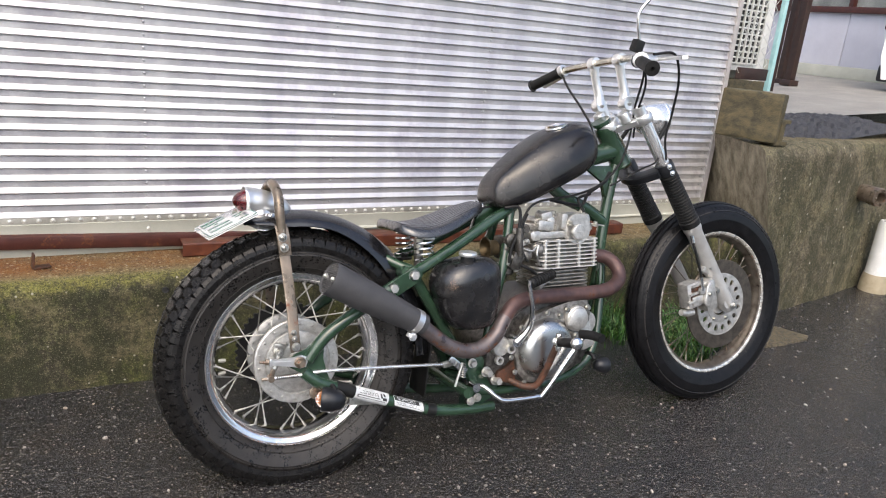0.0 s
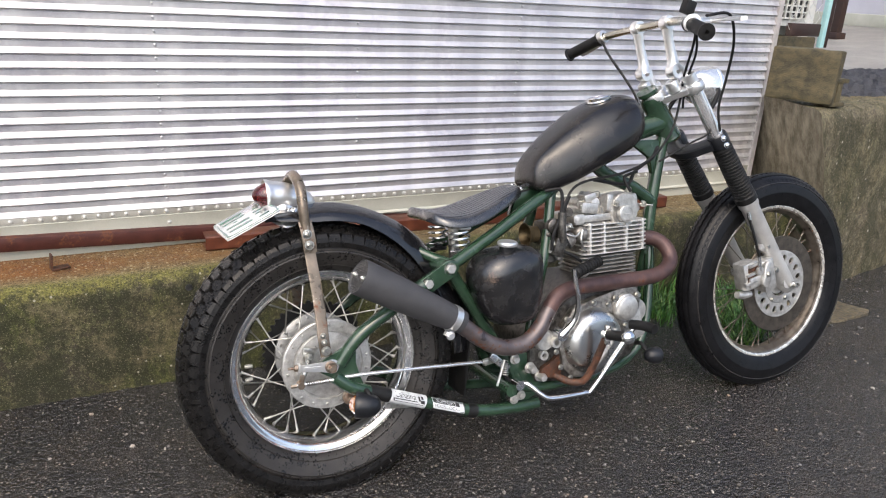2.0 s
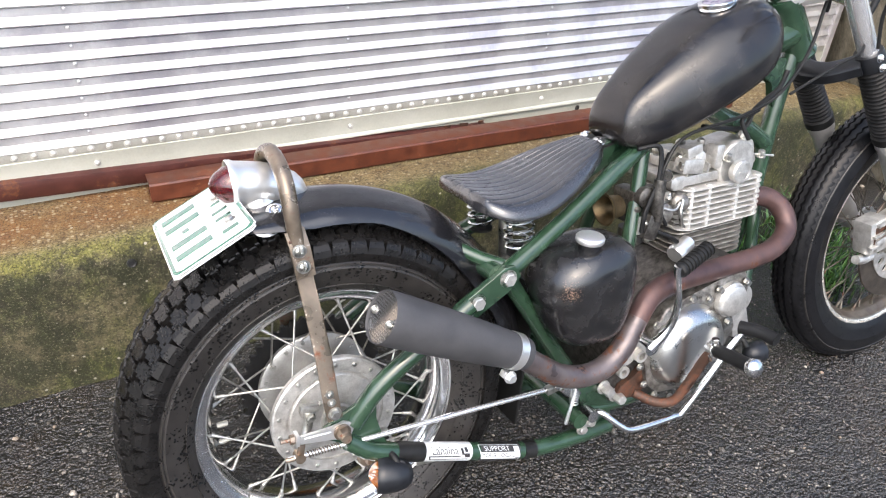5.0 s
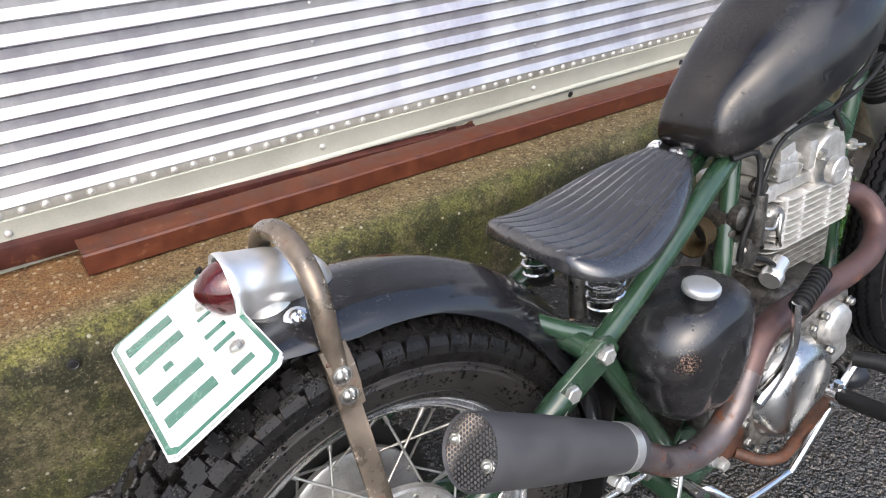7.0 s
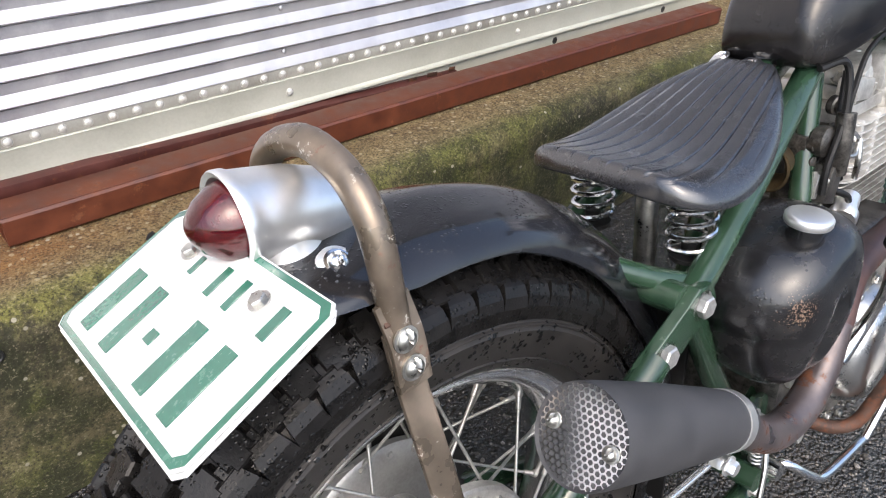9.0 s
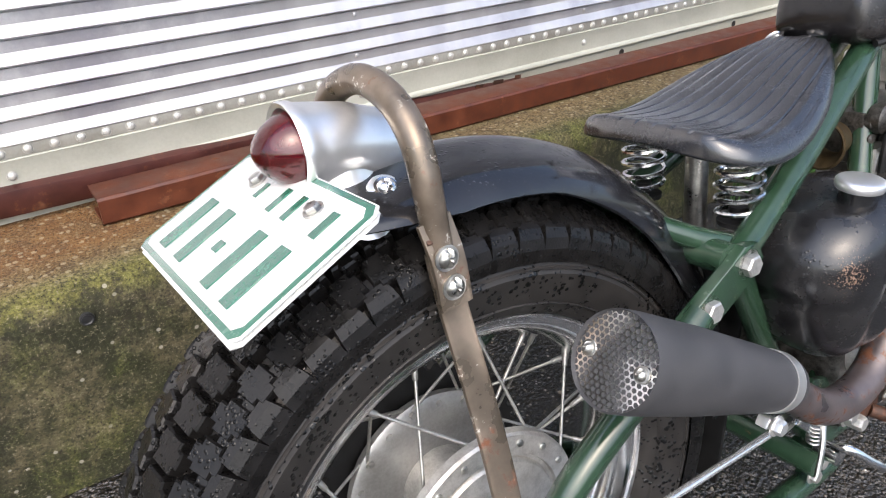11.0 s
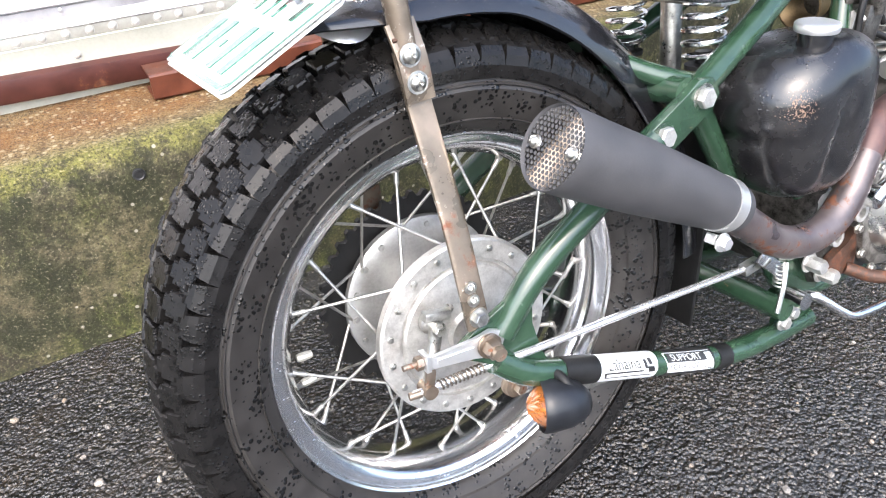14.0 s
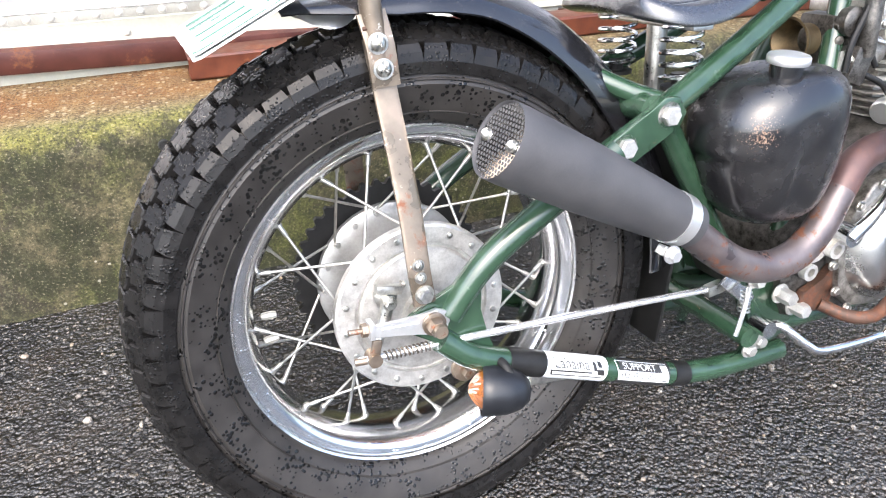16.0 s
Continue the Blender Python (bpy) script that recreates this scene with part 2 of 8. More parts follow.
    grains = math_n(nt, "MULTIPLY", grey(nt, sep.outputs[0], 0.8, 0.83), grey(nt, v.outputs["Distance"], 0.5, 0.36))
    base = mix(nt, math_n(nt, "MULTIPLY", math_n(nt, "MULTIPLY", grains, flat), 0.5 * tan_low), base, (0.46, 0.4, 0.27))
    spall = grey(nt, noise_tex(nt, co, 11.0, 8.0, 0.8), 0.69, 0.72, 0.0, 0.85)
    base = mix(nt, spall, base, (0.38, 0.32, 0.24))
    nt.links.new(base, p.inputs["Base Color"])
    nt.links.new(grey(nt, mid, 0.3, 0.7, 0.6, 0.92), p.inputs["Roughness"])
    p.inputs["Specular IOR Level"].default_value = 0.35
    h = math_n(nt, "ADD", math_n(nt, "MULTIPLY", fine, 0.8), math_n(nt, "MULTIPLY", mid, 1.0))
    h = math_n(nt, "ADD", h, math_n(nt, "MULTIPLY", clump, 0.8))
    bump(nt, p, h, 0.9, 0.006)
    return m


def make_panel():
    """Bare aluminium sheet, dulled and water-stained in upright bands."""
    m, nt, p = nodes_of("aluminium_sheet")
    co = coords(nt)
    up = coords(nt, stretch=(1.0, 1.0, 0.06))
    band, cloud, fine = noise_tex(nt, up, 7.0, 4.0, 0.6), noise_tex(nt, co, 5.0, 7.0, 0.7), noise_tex(nt, co, 220.0, 3.0)
    c = mix(nt, grey(nt, band, 0.35, 0.68), (0.5, 0.49, 0.505), (0.68, 0.67, 0.665))
    c = mix(nt, grey(nt, cloud, 0.5, 0.64, 0.0, 0.7), c, (0.37, 0.35, 0.395))
    nt.links.new(c, p.inputs["Base Color"])
    p.inputs["Metallic"].default_value = 0.6
    nt.links.new(math_n(nt, "ADD", grey(nt, band, 0.3, 0.7, 0.24, 0.42), math_n(nt, "MULTIPLY", cloud, 0.12)), p.inputs["Roughness"])
    bump(nt, p, math_n(nt, "ADD", math_n(nt, "MULTIPLY", cloud, 1.0), math_n(nt, "MULTIPLY", fine, 0.1)), 0.12, 0.004)
    return m


def lens_mat(name, colour, clear=0.6):
    m, nt, p = nodes_of(name)
    co = coords(nt)
    f = noise_tex(nt, co, 90.0, 3.0)
    nt.links.new(mix(nt, f, tuple(x * 0.8 for x in colour), colour), p.inputs["Base Color"])
    p.inputs["Roughness"].default_value = 0.07
    p.inputs["Transmission Weight"].default_value = clear
    p.inputs["IOR"].default_value = 1.49
    p.inputs["Coat Weight"].default_value = 0.5
    return m


ASPHALT = make_asphalt()
CONCRETE = make_concrete("mossy_concrete", pale=0.44)
CONCRETE_DARK = make_concrete("dark_damp_concrete", 0.35, 0.80, 0.4, 0.72, 1.0, 110.0)
# paler end finish, its colour lifted further to stand in for missing sunlight
CONCRETE_END = plain("worn_pale_concrete", (0.1, 0.083, 0.05), (0.36, 0.315, 0.235), (0.65, 0.9), 0.0, 26.0, 260.0, 0.8, 0.005, stretch=(1.0, 1.0, 0.4))
PANEL = make_panel()
TRIM = plain("cream_trim_paint", (0.37, 0.37, 0.31), (0.46, 0.46, 0.395), (0.45, 0.62), 0.0, 6.0, 200.0)
STRIP = plain("grey_rivet_strip", (0.32, 0.31, 0.27), (0.46, 0.45, 0.4), (0.4, 0.6), 0.4, 12.0, 200.0)
RIVET = plain("rivet_metal", (0.48, 0.475, 0.43), (0.6, 0.59, 0.55), (0.3, 0.45), 0.35, 60.0)
OXIDE = rusted("oxide_red_steel", (0.04, 0.012, 0.01), (0.075, 0.021, 0.015), 0.0, (0.35, 0.55), 0.57, 12.0, 0.8)
RUST = rusted("rusty_channel_steel", (0.055, 0.014, 0.008), (0.12, 0.032, 0.012), 0.0, (0.35, 0.6), 0.59, 16.0, 1.05)
TIMBER = plain("old_timber", (0.026, 0.022, 0.01), (0.11, 0.09, 0.046), (0.6, 0.85), 0.0, 30.0, 260.0, 0.8, 0.003, stretch=(1.0, 0.6, 1.0))
RUBBER = wet("wet_tyre_rubber", (0.0165, 0.0148, 0.0135), (0.028, 0.0252, 0.023), (0.4, 0.56), 165.0, 0.5, spec=0.38, scale=40.0, soak=0.12, cover=(0.4, 0.58))
TREAD = wet("wet_tread_rubber", (0.0055, 0.0052, 0.005), (0.011, 0.0102, 0.0098), (0.22, 0.4), 220.0, 0.44, spec=0.22, scale=70.0, base_bump=0.5, soak=0.5, cover=(0.35, 0.6))
FRONT_RUBBER = wet("front_tyre_rubber", (0.004, 0.004, 0.0045), (0.008, 0.008, 0.009), (0.28, 0.42), 300.0, 0.3, spec=0.22, scale=40.0, soak=0.4)
RUBBER_DRY = plain("black_rubber", (0.006, 0.006, 0.006), (0.015, 0.015, 0.015), (0.4, 0.6), 0.0, 40.0, spec=0.25)
CHROME = plain("worn_chrome", (0.68, 0.68, 0.68), (0.84, 0.84, 0.83), (0.1, 0.2), 1.0, 22.0, 120.0, 0.0)
RIM_CHROME = wet("wet_rim_chrome", (0.76, 0.76, 0.77), (0.86, 0.86, 0.86), (0.12, 0.22), 150.0, 0.34, 1.0)
ALLOY = plain("cast_alloy", (0.42, 0.41, 0.385), (0.68, 0.67, 0.64), (0.3, 0.48), 0.75, 60.0, 420.0, 0.25, 0.0012)
# grime tone; on the head and barrel cores it paints the fin-gap shade
ALLOY_GRIME_SHADE = plain("grimy_cast_alloy", (0.09, 0.082, 0.072), (0.34, 0.325, 0.3), (0.3, 0.55), 0.75, 70.0, 420.0, 0.3, 0.0012)
ALLOY_BRIGHT = plain("polished_alloy", (0.74, 0.74, 0.73), (0.84, 0.84, 0.83), (0.27, 0.34), 0.85, 9.0, 120.0, 0.0)
DOME = plain("polished_cover_alloy", (0.46, 0.46, 0.45), (0.6, 0.6, 0.585), (0.24, 0.34), 1.0, 20.0, 420.0, 0.03, 0.0006)
FIN = plain("pale_fin_alloy", (0.5, 0.49, 0.465), (0.72, 0.71, 0.68), (0.32, 0.48), 0.5, 60.0, 420.0, 0.2, 0.001)
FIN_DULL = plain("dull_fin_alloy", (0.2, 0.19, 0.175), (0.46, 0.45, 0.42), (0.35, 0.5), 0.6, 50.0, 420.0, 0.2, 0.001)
SLIDER = plain("satin_slider_alloy", (0.46, 0.455, 0.44), (0.6, 0.595, 0.575), (0.4, 0.52), 0.6, 16.0, 300.0, 0.1)
CARB = plain("oily_dark_alloy", (0.022, 0.02, 0.018), (0.14, 0.132, 0.12), (0.28, 0.5), 0.7, 80.0, 420.0, 0.3, 0.001)
LAMP = plain("bright_lamp_chrome", (0.8, 0.8, 0.8), (0.88, 0.88, 0.88), (0.16, 0.24), 0.8, 14.0, 60.0, 0.0)
STEEL = plain("zinc_steel", (0.36, 0.35, 0.32), (0.62, 0.61, 0.57), (0.25, 0.45), 1.0, 90.0, 400.0, 0.2)
SPOKE = plain("dull_spoke_steel", (0.3, 0.29, 0.27), (0.55, 0.54, 0.5), (0.28, 0.45), 0.9, 60.0, 400.0, 0.2)
SPOKE_OLD = rusted("tarnished_spoke_steel", (0.1, 0.09, 0.075), (0.2, 0.18, 0.15), 0.8, (0.35, 0.5), 0.55, 40.0)
RIM_OLD = rusted("tarnished_rim_chrome", (0.56, 0.52, 0.44), (0.84, 0.81, 0.75), 0.7, (0.18, 0.34), 0.68, 30.0)
RIM_WELL = rusted("brown_rim_well", (0.08, 0.066, 0.052), (0.24, 0.21, 0.175), 0.7, (0.25, 0.45), 0.6, 40.0)
FASTENER = rusted("brown_tinged_fastener", (0.17, 0.125, 0.09), (0.34, 0.28, 0.22), 0.85, (0.3, 0.45), 0.58, 60.0)
GREEN = rusted("green_frame_paint", (0.014, 0.034, 0.019), (0.028, 0.06, 0.034), 0.0, (0.14, 0.28), 0.64, 20.0, 0.8, 0.4)
BLACK = wet("black_tank_paint", (0.006, 0.006, 0.007), (0.02, 0.018, 0.017), (0.12, 0.3), 230.0, 0.34, 0.0, 16.0, 0.05, 0.5, cover=(0.45, 0.62))
OILBLACK = speckled(wet("chipped_black_paint", (0.008, 0.008, 0.009), (0.019, 0.0185, 0.019), (0.16, 0.34), 210.0, 0.36, 0.0, 26.0, 0.05, 0.7, cover=(0.5, 0.64)), (0.392, -0.178, 0.528), 0.04)
FENDER = wet("black_fender_paint", (0.006, 0.006, 0.007), (0.014, 0.014, 0.016), (0.07, 0.17), 230.0, 0.36, 0.0, 9.0, 0.03, 0.7, cover=(0.42, 0.6))
LEATHER = plain("black_vinyl", (0.013, 0.013, 0.0145), (0.022, 0.022, 0.0245), (0.22, 0.31), 0.0, 9.0, 500.0, 0.12, 0.0005, spec=1.0, coat=0.5)
MATT = plain("matt_black_heat_paint", (0.045, 0.045, 0.048), (0.065, 0.064, 0.067), (0.55, 0.7), 0.2, 30.0, 400.0, 0.1)
PIPE = rusted("rusty_exhaust_pipe", (0.05, 0.03, 0.03), (0.12, 0.068, 0.06), 0.4, (0.35, 0.55), 0.575, 26.0, 0.7)
PIPE_DARK = rusted("scorched_exhaust_pipe", (0.06, 0.05, 0.053), (0.15, 0.125, 0.122), 0.5, (0.24, 0.42), 0.545, 30.0, 0.7)
STAY = flaked(rusted("brown_raw_steel", (0.1, 0.082, 0.06), (0.25, 0.2, 0.155), 0.6, (0.22, 0.4), 0.57, 24.0, 1.0), (0.5, 0.47, 0.41), 120.0, 0.6)
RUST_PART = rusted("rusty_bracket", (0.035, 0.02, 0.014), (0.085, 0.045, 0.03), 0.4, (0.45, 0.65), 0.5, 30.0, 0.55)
WHITE = plain("white_plate", (0.66, 0.67, 0.65), (0.76, 0.76, 0.74), (0.16, 0.3), 0.0, 14.0, coat=1.0)
PLATE_GREEN = plain("plate_green", (0.014, 0.1, 0.062), (0.024, 0.14, 0.088), (0.18, 0.3), 0.0, 20.0, coat=1.0)
STICKER = plain("sticker_white", (0.5, 0.52, 0.53), (0.68, 0.7, 0.7), (0.3, 0.5), 0.0, 60.0)
INK = plain("black_ink", (0.012, 0.012, 0.012), (0.03, 0.03, 0.03), (0.4, 0.5), 0.0, 60.0)
RED_LENS = lens_mat("red_lens", (0.26, 0.005, 0.01), 0.85)
DARK_STEEL = rusted("dark_brown_steel", (0.018, 0.009, 0.007), (0.04, 0.02, 0.015), 0.0, (0.4, 0.6), 0.6, 9.0, 0.5)
SIGNAL = plain("satin_black_shell", (0.008, 0.009, 0.011), (0.014, 0.015, 0.018), (0.3, 0.4), 0.0, 40.0, 400.0, 0.1, spec=0.4)
AMBER_LENS = lens_mat("amber_lens", (0.55, 0.15, 0.006))
BRASS = plain("dull_brass", (0.07, 0.05, 0.028), (0.16, 0.12, 0.065), (0.4, 0.6), 0.8, 40.0)


# ---- mesh tools ----
def part(name, bm, material, parent=None, label="", smooth=True, angle=38):
    """Links a bmesh as one mesh object under a thing or a part."""
    bmesh.ops.recalc_face_normals(bm, faces=bm.faces)
    me = bpy.data.meshes.new(name)
    if smooth:
        lim = radians(angle)
        for f in bm.faces:
            f.smooth = True
        for e in bm.edges:
            e.smooth = len(e.link_faces) == 2 and e.calc_face_angle(0.0) < lim
    bm.to_mesh(me)
    bm.free()
    for m in material if isinstance(material, (list, tuple)) else (material,):
        me.materials.append(m)
    ob = new(name, me)
    if parent:
        ob.parent = parent
    if label:
        ob["label"] = label
    return ob


def share(ob, parent, m):
    """Another object on the same mesh."""
    o = new(ob.name.split(".")[0], ob.data)
    o.parent = parent
    o.matrix_basis = m
    return o


def spline(pts, n):
    """Catmull-Rom through the points, n steps a span."""
    if n <= 1:
        return [Vector(p) for p in pts]
    P = [Vector(p) for p in pts]
    P = [P[0] * 2 - P[1]] + P + [P[-1] * 2 - P[-2]]
    out = []
    for i in range(1, len(P) - 2):
        a, b, c, d = P[i - 1:i + 3]
        for k in range(n):
            t = k / n
            out.append(0.5 * (2 * b + (c - a) * t + (2 * a - 5 * b + 4 * c - d) * t * t + (3 * b - a - 3 * c + d) * t ** 3))
    out.append(P[-2])
    return out


def ring_loft(bm, rings, cap=True, loop=False, mat=0):
    R = [[bm.verts.new(p) for p in r] for r in rings]
    pairs = list(zip(R, R[1:])) + ([(R[-1], R[0])] if loop else [])
    for a, b in pairs:
        n = len(a)
        for i in range(n):
            f = bm.faces.new((a[i], a[(i + 1) % n], b[(i + 1) % n], b[i]))
            f.material_index = mat
    if cap and not loop:
        for r in (R[0], R[-1]):
            f = bm.faces.new(r)
            f.material_index = mat
    return R


def sweep(bm, pts, r, seg=14, n=6, flat=None, up=None, cap=True, mat=0):
    """A tube through points. r: radius or one radius a point; flat: (half width, half thickness) of a bar instead."""
    path = spline(pts, n)
    if isinstance(r, (list, tuple)):
        rad = [v.x for v in spline([(q, 0, 0) for q in r], n)]
    else:
        rad = [r] * len(path)
    tang = []
    for i in range(len(path)):
        a, b = path[max(i - 1, 0)], path[min(i + 1, len(path) - 1)]
        tang.append((b - a).normalized())
    ref = Vector(up) if up else (Vector((0, 1, 0)) if abs(tang[0].y) < 0.9 else Vector((0, 0, 1)))
    u = (ref - tang[0] * ref.dot(tang[0])).normalized()
    rings = []
    for p, t, q in zip(path, tang, rad):
        u = (u - t * u.dot(t)).normalized()
        v = t.cross(u)
        if flat:
            w, h = flat
            ring = []
            for k in range(16):
                a = 2 * math.pi * k / 16
                c, s = math.cos(a), math.sin(a)
                ring.append(p + u * (w * math.copysign(abs(c) ** 0.4, c)) + v * (h * math.copysign(abs(s) ** 0.4, s)))
        else:
            ring = [p + (u * math.cos(2 * math.pi * k / seg) + v * math.sin(2 * math.pi * k / seg)) * q for k in range(seg)]
        rings.append(ring)
    return ring_loft(bm, rings, cap, mat=mat)


def frame_axis(axis):
    w = Vector(axis).normalized()
    u = (Vector((0, 0, 1)) if abs(w.z) < 0.9 else Vector((1, 0, 0))).cross(w).normalized()
    return u, w.cross(u), w


def lathe(bm, profile, at, axis, seg=32, loop=False, mat=0, turn=0.0, cap=True):
    """Revolves (radius, height) pairs about an axis."""
    u, v, w = frame_axis(axis)
    o = Vector(at)
    rings = []
    for r, h in profile:
        r = max(r, 1e-5)
        rings.append([o + w * h + (u * math.cos(turn + 2 * math.pi * k / seg) + v * math.sin(turn + 2 * math.pi * k / seg)) * r for k in range(seg)])
    return ring_loft(bm, rings, cap, loop, mat)


def box(bm, at, size, rot=(0, 0, 0), bevel=0.0, mat=0, seg=2):
    m = pose(*at, *rot) @ Matrix.Diagonal((*size, 1))
    g = bmesh.ops.create_cube(bm, size=1.0, matrix=m)
    fs = {f for v in g["verts"] for f in v.link_faces}
    for f in fs:
        f.material_index = mat
    if bevel:
        es = {e for v in g["verts"] for e in v.link_edges}
        r = bmesh.ops.bevel(bm, geom=list(es), offset=bevel, segments=seg, affect="EDGES", profile=0.6)
        for f in r["faces"]:
            f.material_index = mat


def prism(bm, poly, depth, m, bevel=0.0, mat=0):
    """A flat outline (x, y) made thick along z, placed by m."""
    lo = [bm.verts.new(m @ Vector((x, y, 0))) for x, y in poly]
    hi = [bm.verts.new(m @ Vector((x, y, depth))) for x, y in poly]
    n = len(poly)
    fs = [bm.faces.new(lo[::-1]), bm.faces.new(hi)]
    fs += [bm.faces.new((lo[i], lo[(i + 1) % n], hi[(i + 1) % n], hi[i])) for i in range(n)]
    for f in fs:
        f.material_index = mat
    if bevel:
        r = bmesh.ops.bevel(bm, geom=[e for e in fs[1].edges] + [e for e in fs[0].edges], offset=bevel, segments=2, affect="EDGES", profile=0.6)
        for f in r["faces"]:
            f.material_index = mat


SIDE = Matrix(((1, 0, 0, 0), (0, 0, -1, 0), (0, 1, 0, 0), (0, 0, 0, 1)))  # outline in x, z; depth towards -y


def side_plate(bm, poly, y, depth, bevel=0.0, mat=0):
    prism(bm, poly, depth, Matrix.Translation((0, y, 0)) @ SIDE, bevel, mat)


def bolt(bm, at, axis=(0, -1, 0), r=0.009, h=0.007, washer=True, mat=0):
    """A hex head on a washer."""
    if washer:
        lathe(bm, [(0, 0), (r * 1.35, 0), (r * 1.35, 0.002), (0, 0.002)], at, axis, 20, mat=mat)
    lathe(bm, [(0, 0.002), (r, 0.002), (r, 0.002 + h * 0.8), (r * 0.86, 0.002 + h), (0, 0.002 + h)], at, axis, 6, mat=mat)


def screw(bm, at, axis=(0, -1, 0), r=0.008, mat=0):
    """A slotted round head on a washer."""
    u, v, w = frame_axis(axis)
    rings, n = [], 24
    for q, h in ((0, 0), (1.3, 0), (1.3, 0.0018), (1.0, 0.002), (0.92, 0.0045), (0.6, 0.0066), (0.3, 0.0072), (0, 0.0074)):
        ring = []
        for k in range(n):
            a = 2 * math.pi * k / n + 0.6
            deep = 0.0035 if h > 0.003 and abs(math.sin(a - 0.6 - math.pi / 4)) * q < 0.16 else 0.0
            ring.append(Vector(at) + w * (h - deep) + (u * math.cos(a) + v * math.sin(a)) * max(r * q, 1e-5))
        rings.append(ring)
    ring_loft(bm, rings, mat=mat)


def thing(name, at=(0, 0, 0), label="", category="", group="", kind=""):
    e = new(name)
    e.empty_display_size = 0.1
    e.location = at
    return tagged(e, label, category, group, kind)


def joined(name, verts, faces, material, parent=None, label=""):
    me = bpy.data.meshes.new(name)
    me.from_pydata(verts, [], faces)
    me.materials.append(material)
    ob = new(name, me)
    if parent:
        ob.parent = parent
    if label:
        ob["label"] = label
    return ob


# ---- the setting: ground, walls, the truck-box shed ----
def axis_steps(lo, hi, inner_lo, inner_hi, step):
    n = int((inner_hi - inner_lo) / step)
    mid = [inner_lo + step * i for i in range(n + 1)]
    return [lo, (lo + inner_lo) / 3, *mid, (hi + inner_hi) / 3, hi]


def build_ground():
    xs, ys = axis_steps(-400, 400, -0.6, 4.9, 0.05), axis_steps(-400, 400, 0.4, 2.6, 0.05)
    verts = []
    for y in ys:
        for x in xs:
            near = abs(x) < 9 and abs(y) < 9
            h = (noise.noise((x * 1.3, y * 1.3, 0.0)) * 0.006 + noise.noise((x * 6, y * 6, 3.0)) * 0.002) if near else 0.0
            verts.append((x, y, h))
    n = len(xs)
    faces = [(j * n + i, j * n + i + 1, (j + 1) * n + i + 1, (j + 1) * n + i) for j in range(len(ys) - 1) for i in range(n - 1)]
    ob = joined("ground", verts, faces, ASPHALT)
    for p in ob.data.polygons:
        p.use_smooth = True
    return tagged(ob, "dark wet asphalt road with exposed stone chips", "road", kind="structure")


def rough_wall(name, sections, material, label, length_axis, jitter=0.004):
    """A wall lofted along its length from cross sections, each a ring of points, with an uneven face."""
    bm = bmesh.new()
    rings = []
    for ring in sections:
        rings.append([Vector(p) + Vector((0, 1, 1)) * noise.noise(Vector(p) * 3.1) * jitter for p in ring])
    ring_loft(bm, rings)
    return tagged(part(name, bm, material, None, "", True, 50), label, "wall", kind="structure")


def grit(p):
    """Relief of old concrete: hollows, pits and exposed stones."""
    return noise.noise(p * 5) * 0.004 + noise.noise(p * 22) * 0.0026 + noise.noise(p * 70) * 0.0015


def low_wall():
    base = [(0.0, -0.25), (0.0, -0.02)] + [(0.0, 0.01 * k) for k in range(0, 33)] + [(0.003, 0.334), (0.008, 0.344), (0.016, 0.352), (0.028, 0.358)] + [(0.04 + 0.0125 * k, 0.361) for k in range(15)] + [(0.25, 0.36), (0.5, 0.36), (0.5, -0.25)]
    xs = [-6.0, -3.0, -1.0] + [-0.3 + 0.0135 * i for i in range(290)]
    secs = []
    for x in xs:
        f0 = 2.436 + noise.noise((x * 0.9, 2, 0)) * 0.006
        ring = []
        for k, (dy, z) in enumerate(base):
            p = Vector((x, f0 + dy, z))
            if 1 < k < len(base) - 3:
                g = grit(p)
                face = 1.0 if z < 0.335 else 0.45
                p += Vector((0, g * face, g * (1.0 - face) * 1.1))
            ring.append(p)
        secs.append(ring)
    bm = bmesh.new()
    ring_loft(bm, secs)
    return tagged(part("wall_low", bm, CONCRETE, None, "", True, 60), "low mossy concrete retaining wall stained with rust", "wall", kind="structure")


def high_wall():
    """The taller retaining wall: its end leans, its front runs off at an angle."""
    secs = []
    d = Vector((math.cos(radians(10.5)), math.sin(radians(10.5)), 0))
    back = Vector((0.34, 0.94, 0))
    for i in range(160):
        s = i * 0.026
        top, foot = Vector((3.395, 2.245, 0)) + d * s, Vector((3.70, 2.262, 0)) + d * s
        h = 0.815 + noise.noise((s * 2, 7, 0)) * 0.008
        deep = 0.72
        face = []
        for k in range(31):
            q = k / 30
            g = foot.lerp(top, q)
            g.z = (h - 0.05) * q
            bumpy = grit(g) * 1.6 * min(1.0, (31 - k) / 4)
            face.append((g.x + bumpy * 0.3, g.y + bumpy, g.z))
        secs.append([(foot.x, foot.y, -0.25), *face, (top.x + back.x * 0.02, top.y + back.y * 0.02, h - 0.012),
                     (top.x + back.x * 0.06, top.y + back.y * 0.06, h), (top.x + back.x * deep, top.y + back.y * deep, h), (foot.x + back.x * deep, foot.y + back.y * deep, -0.25)])
    ob = rough_wall("wall_high", secs, CONCRETE_DARK, "tall weathered concrete retaining wall, its end face paler", "x", 0.004)
    # end face: a paler finish with extra light put into its colour
    ob.data.materials.append(CONCRETE_END)
    for f in ob.data.polygons:
        if f.normal.x < -0.6 and f.center.x < 3.9 and len(f.vertices) > 4:
            f.material_index = 1
    return ob


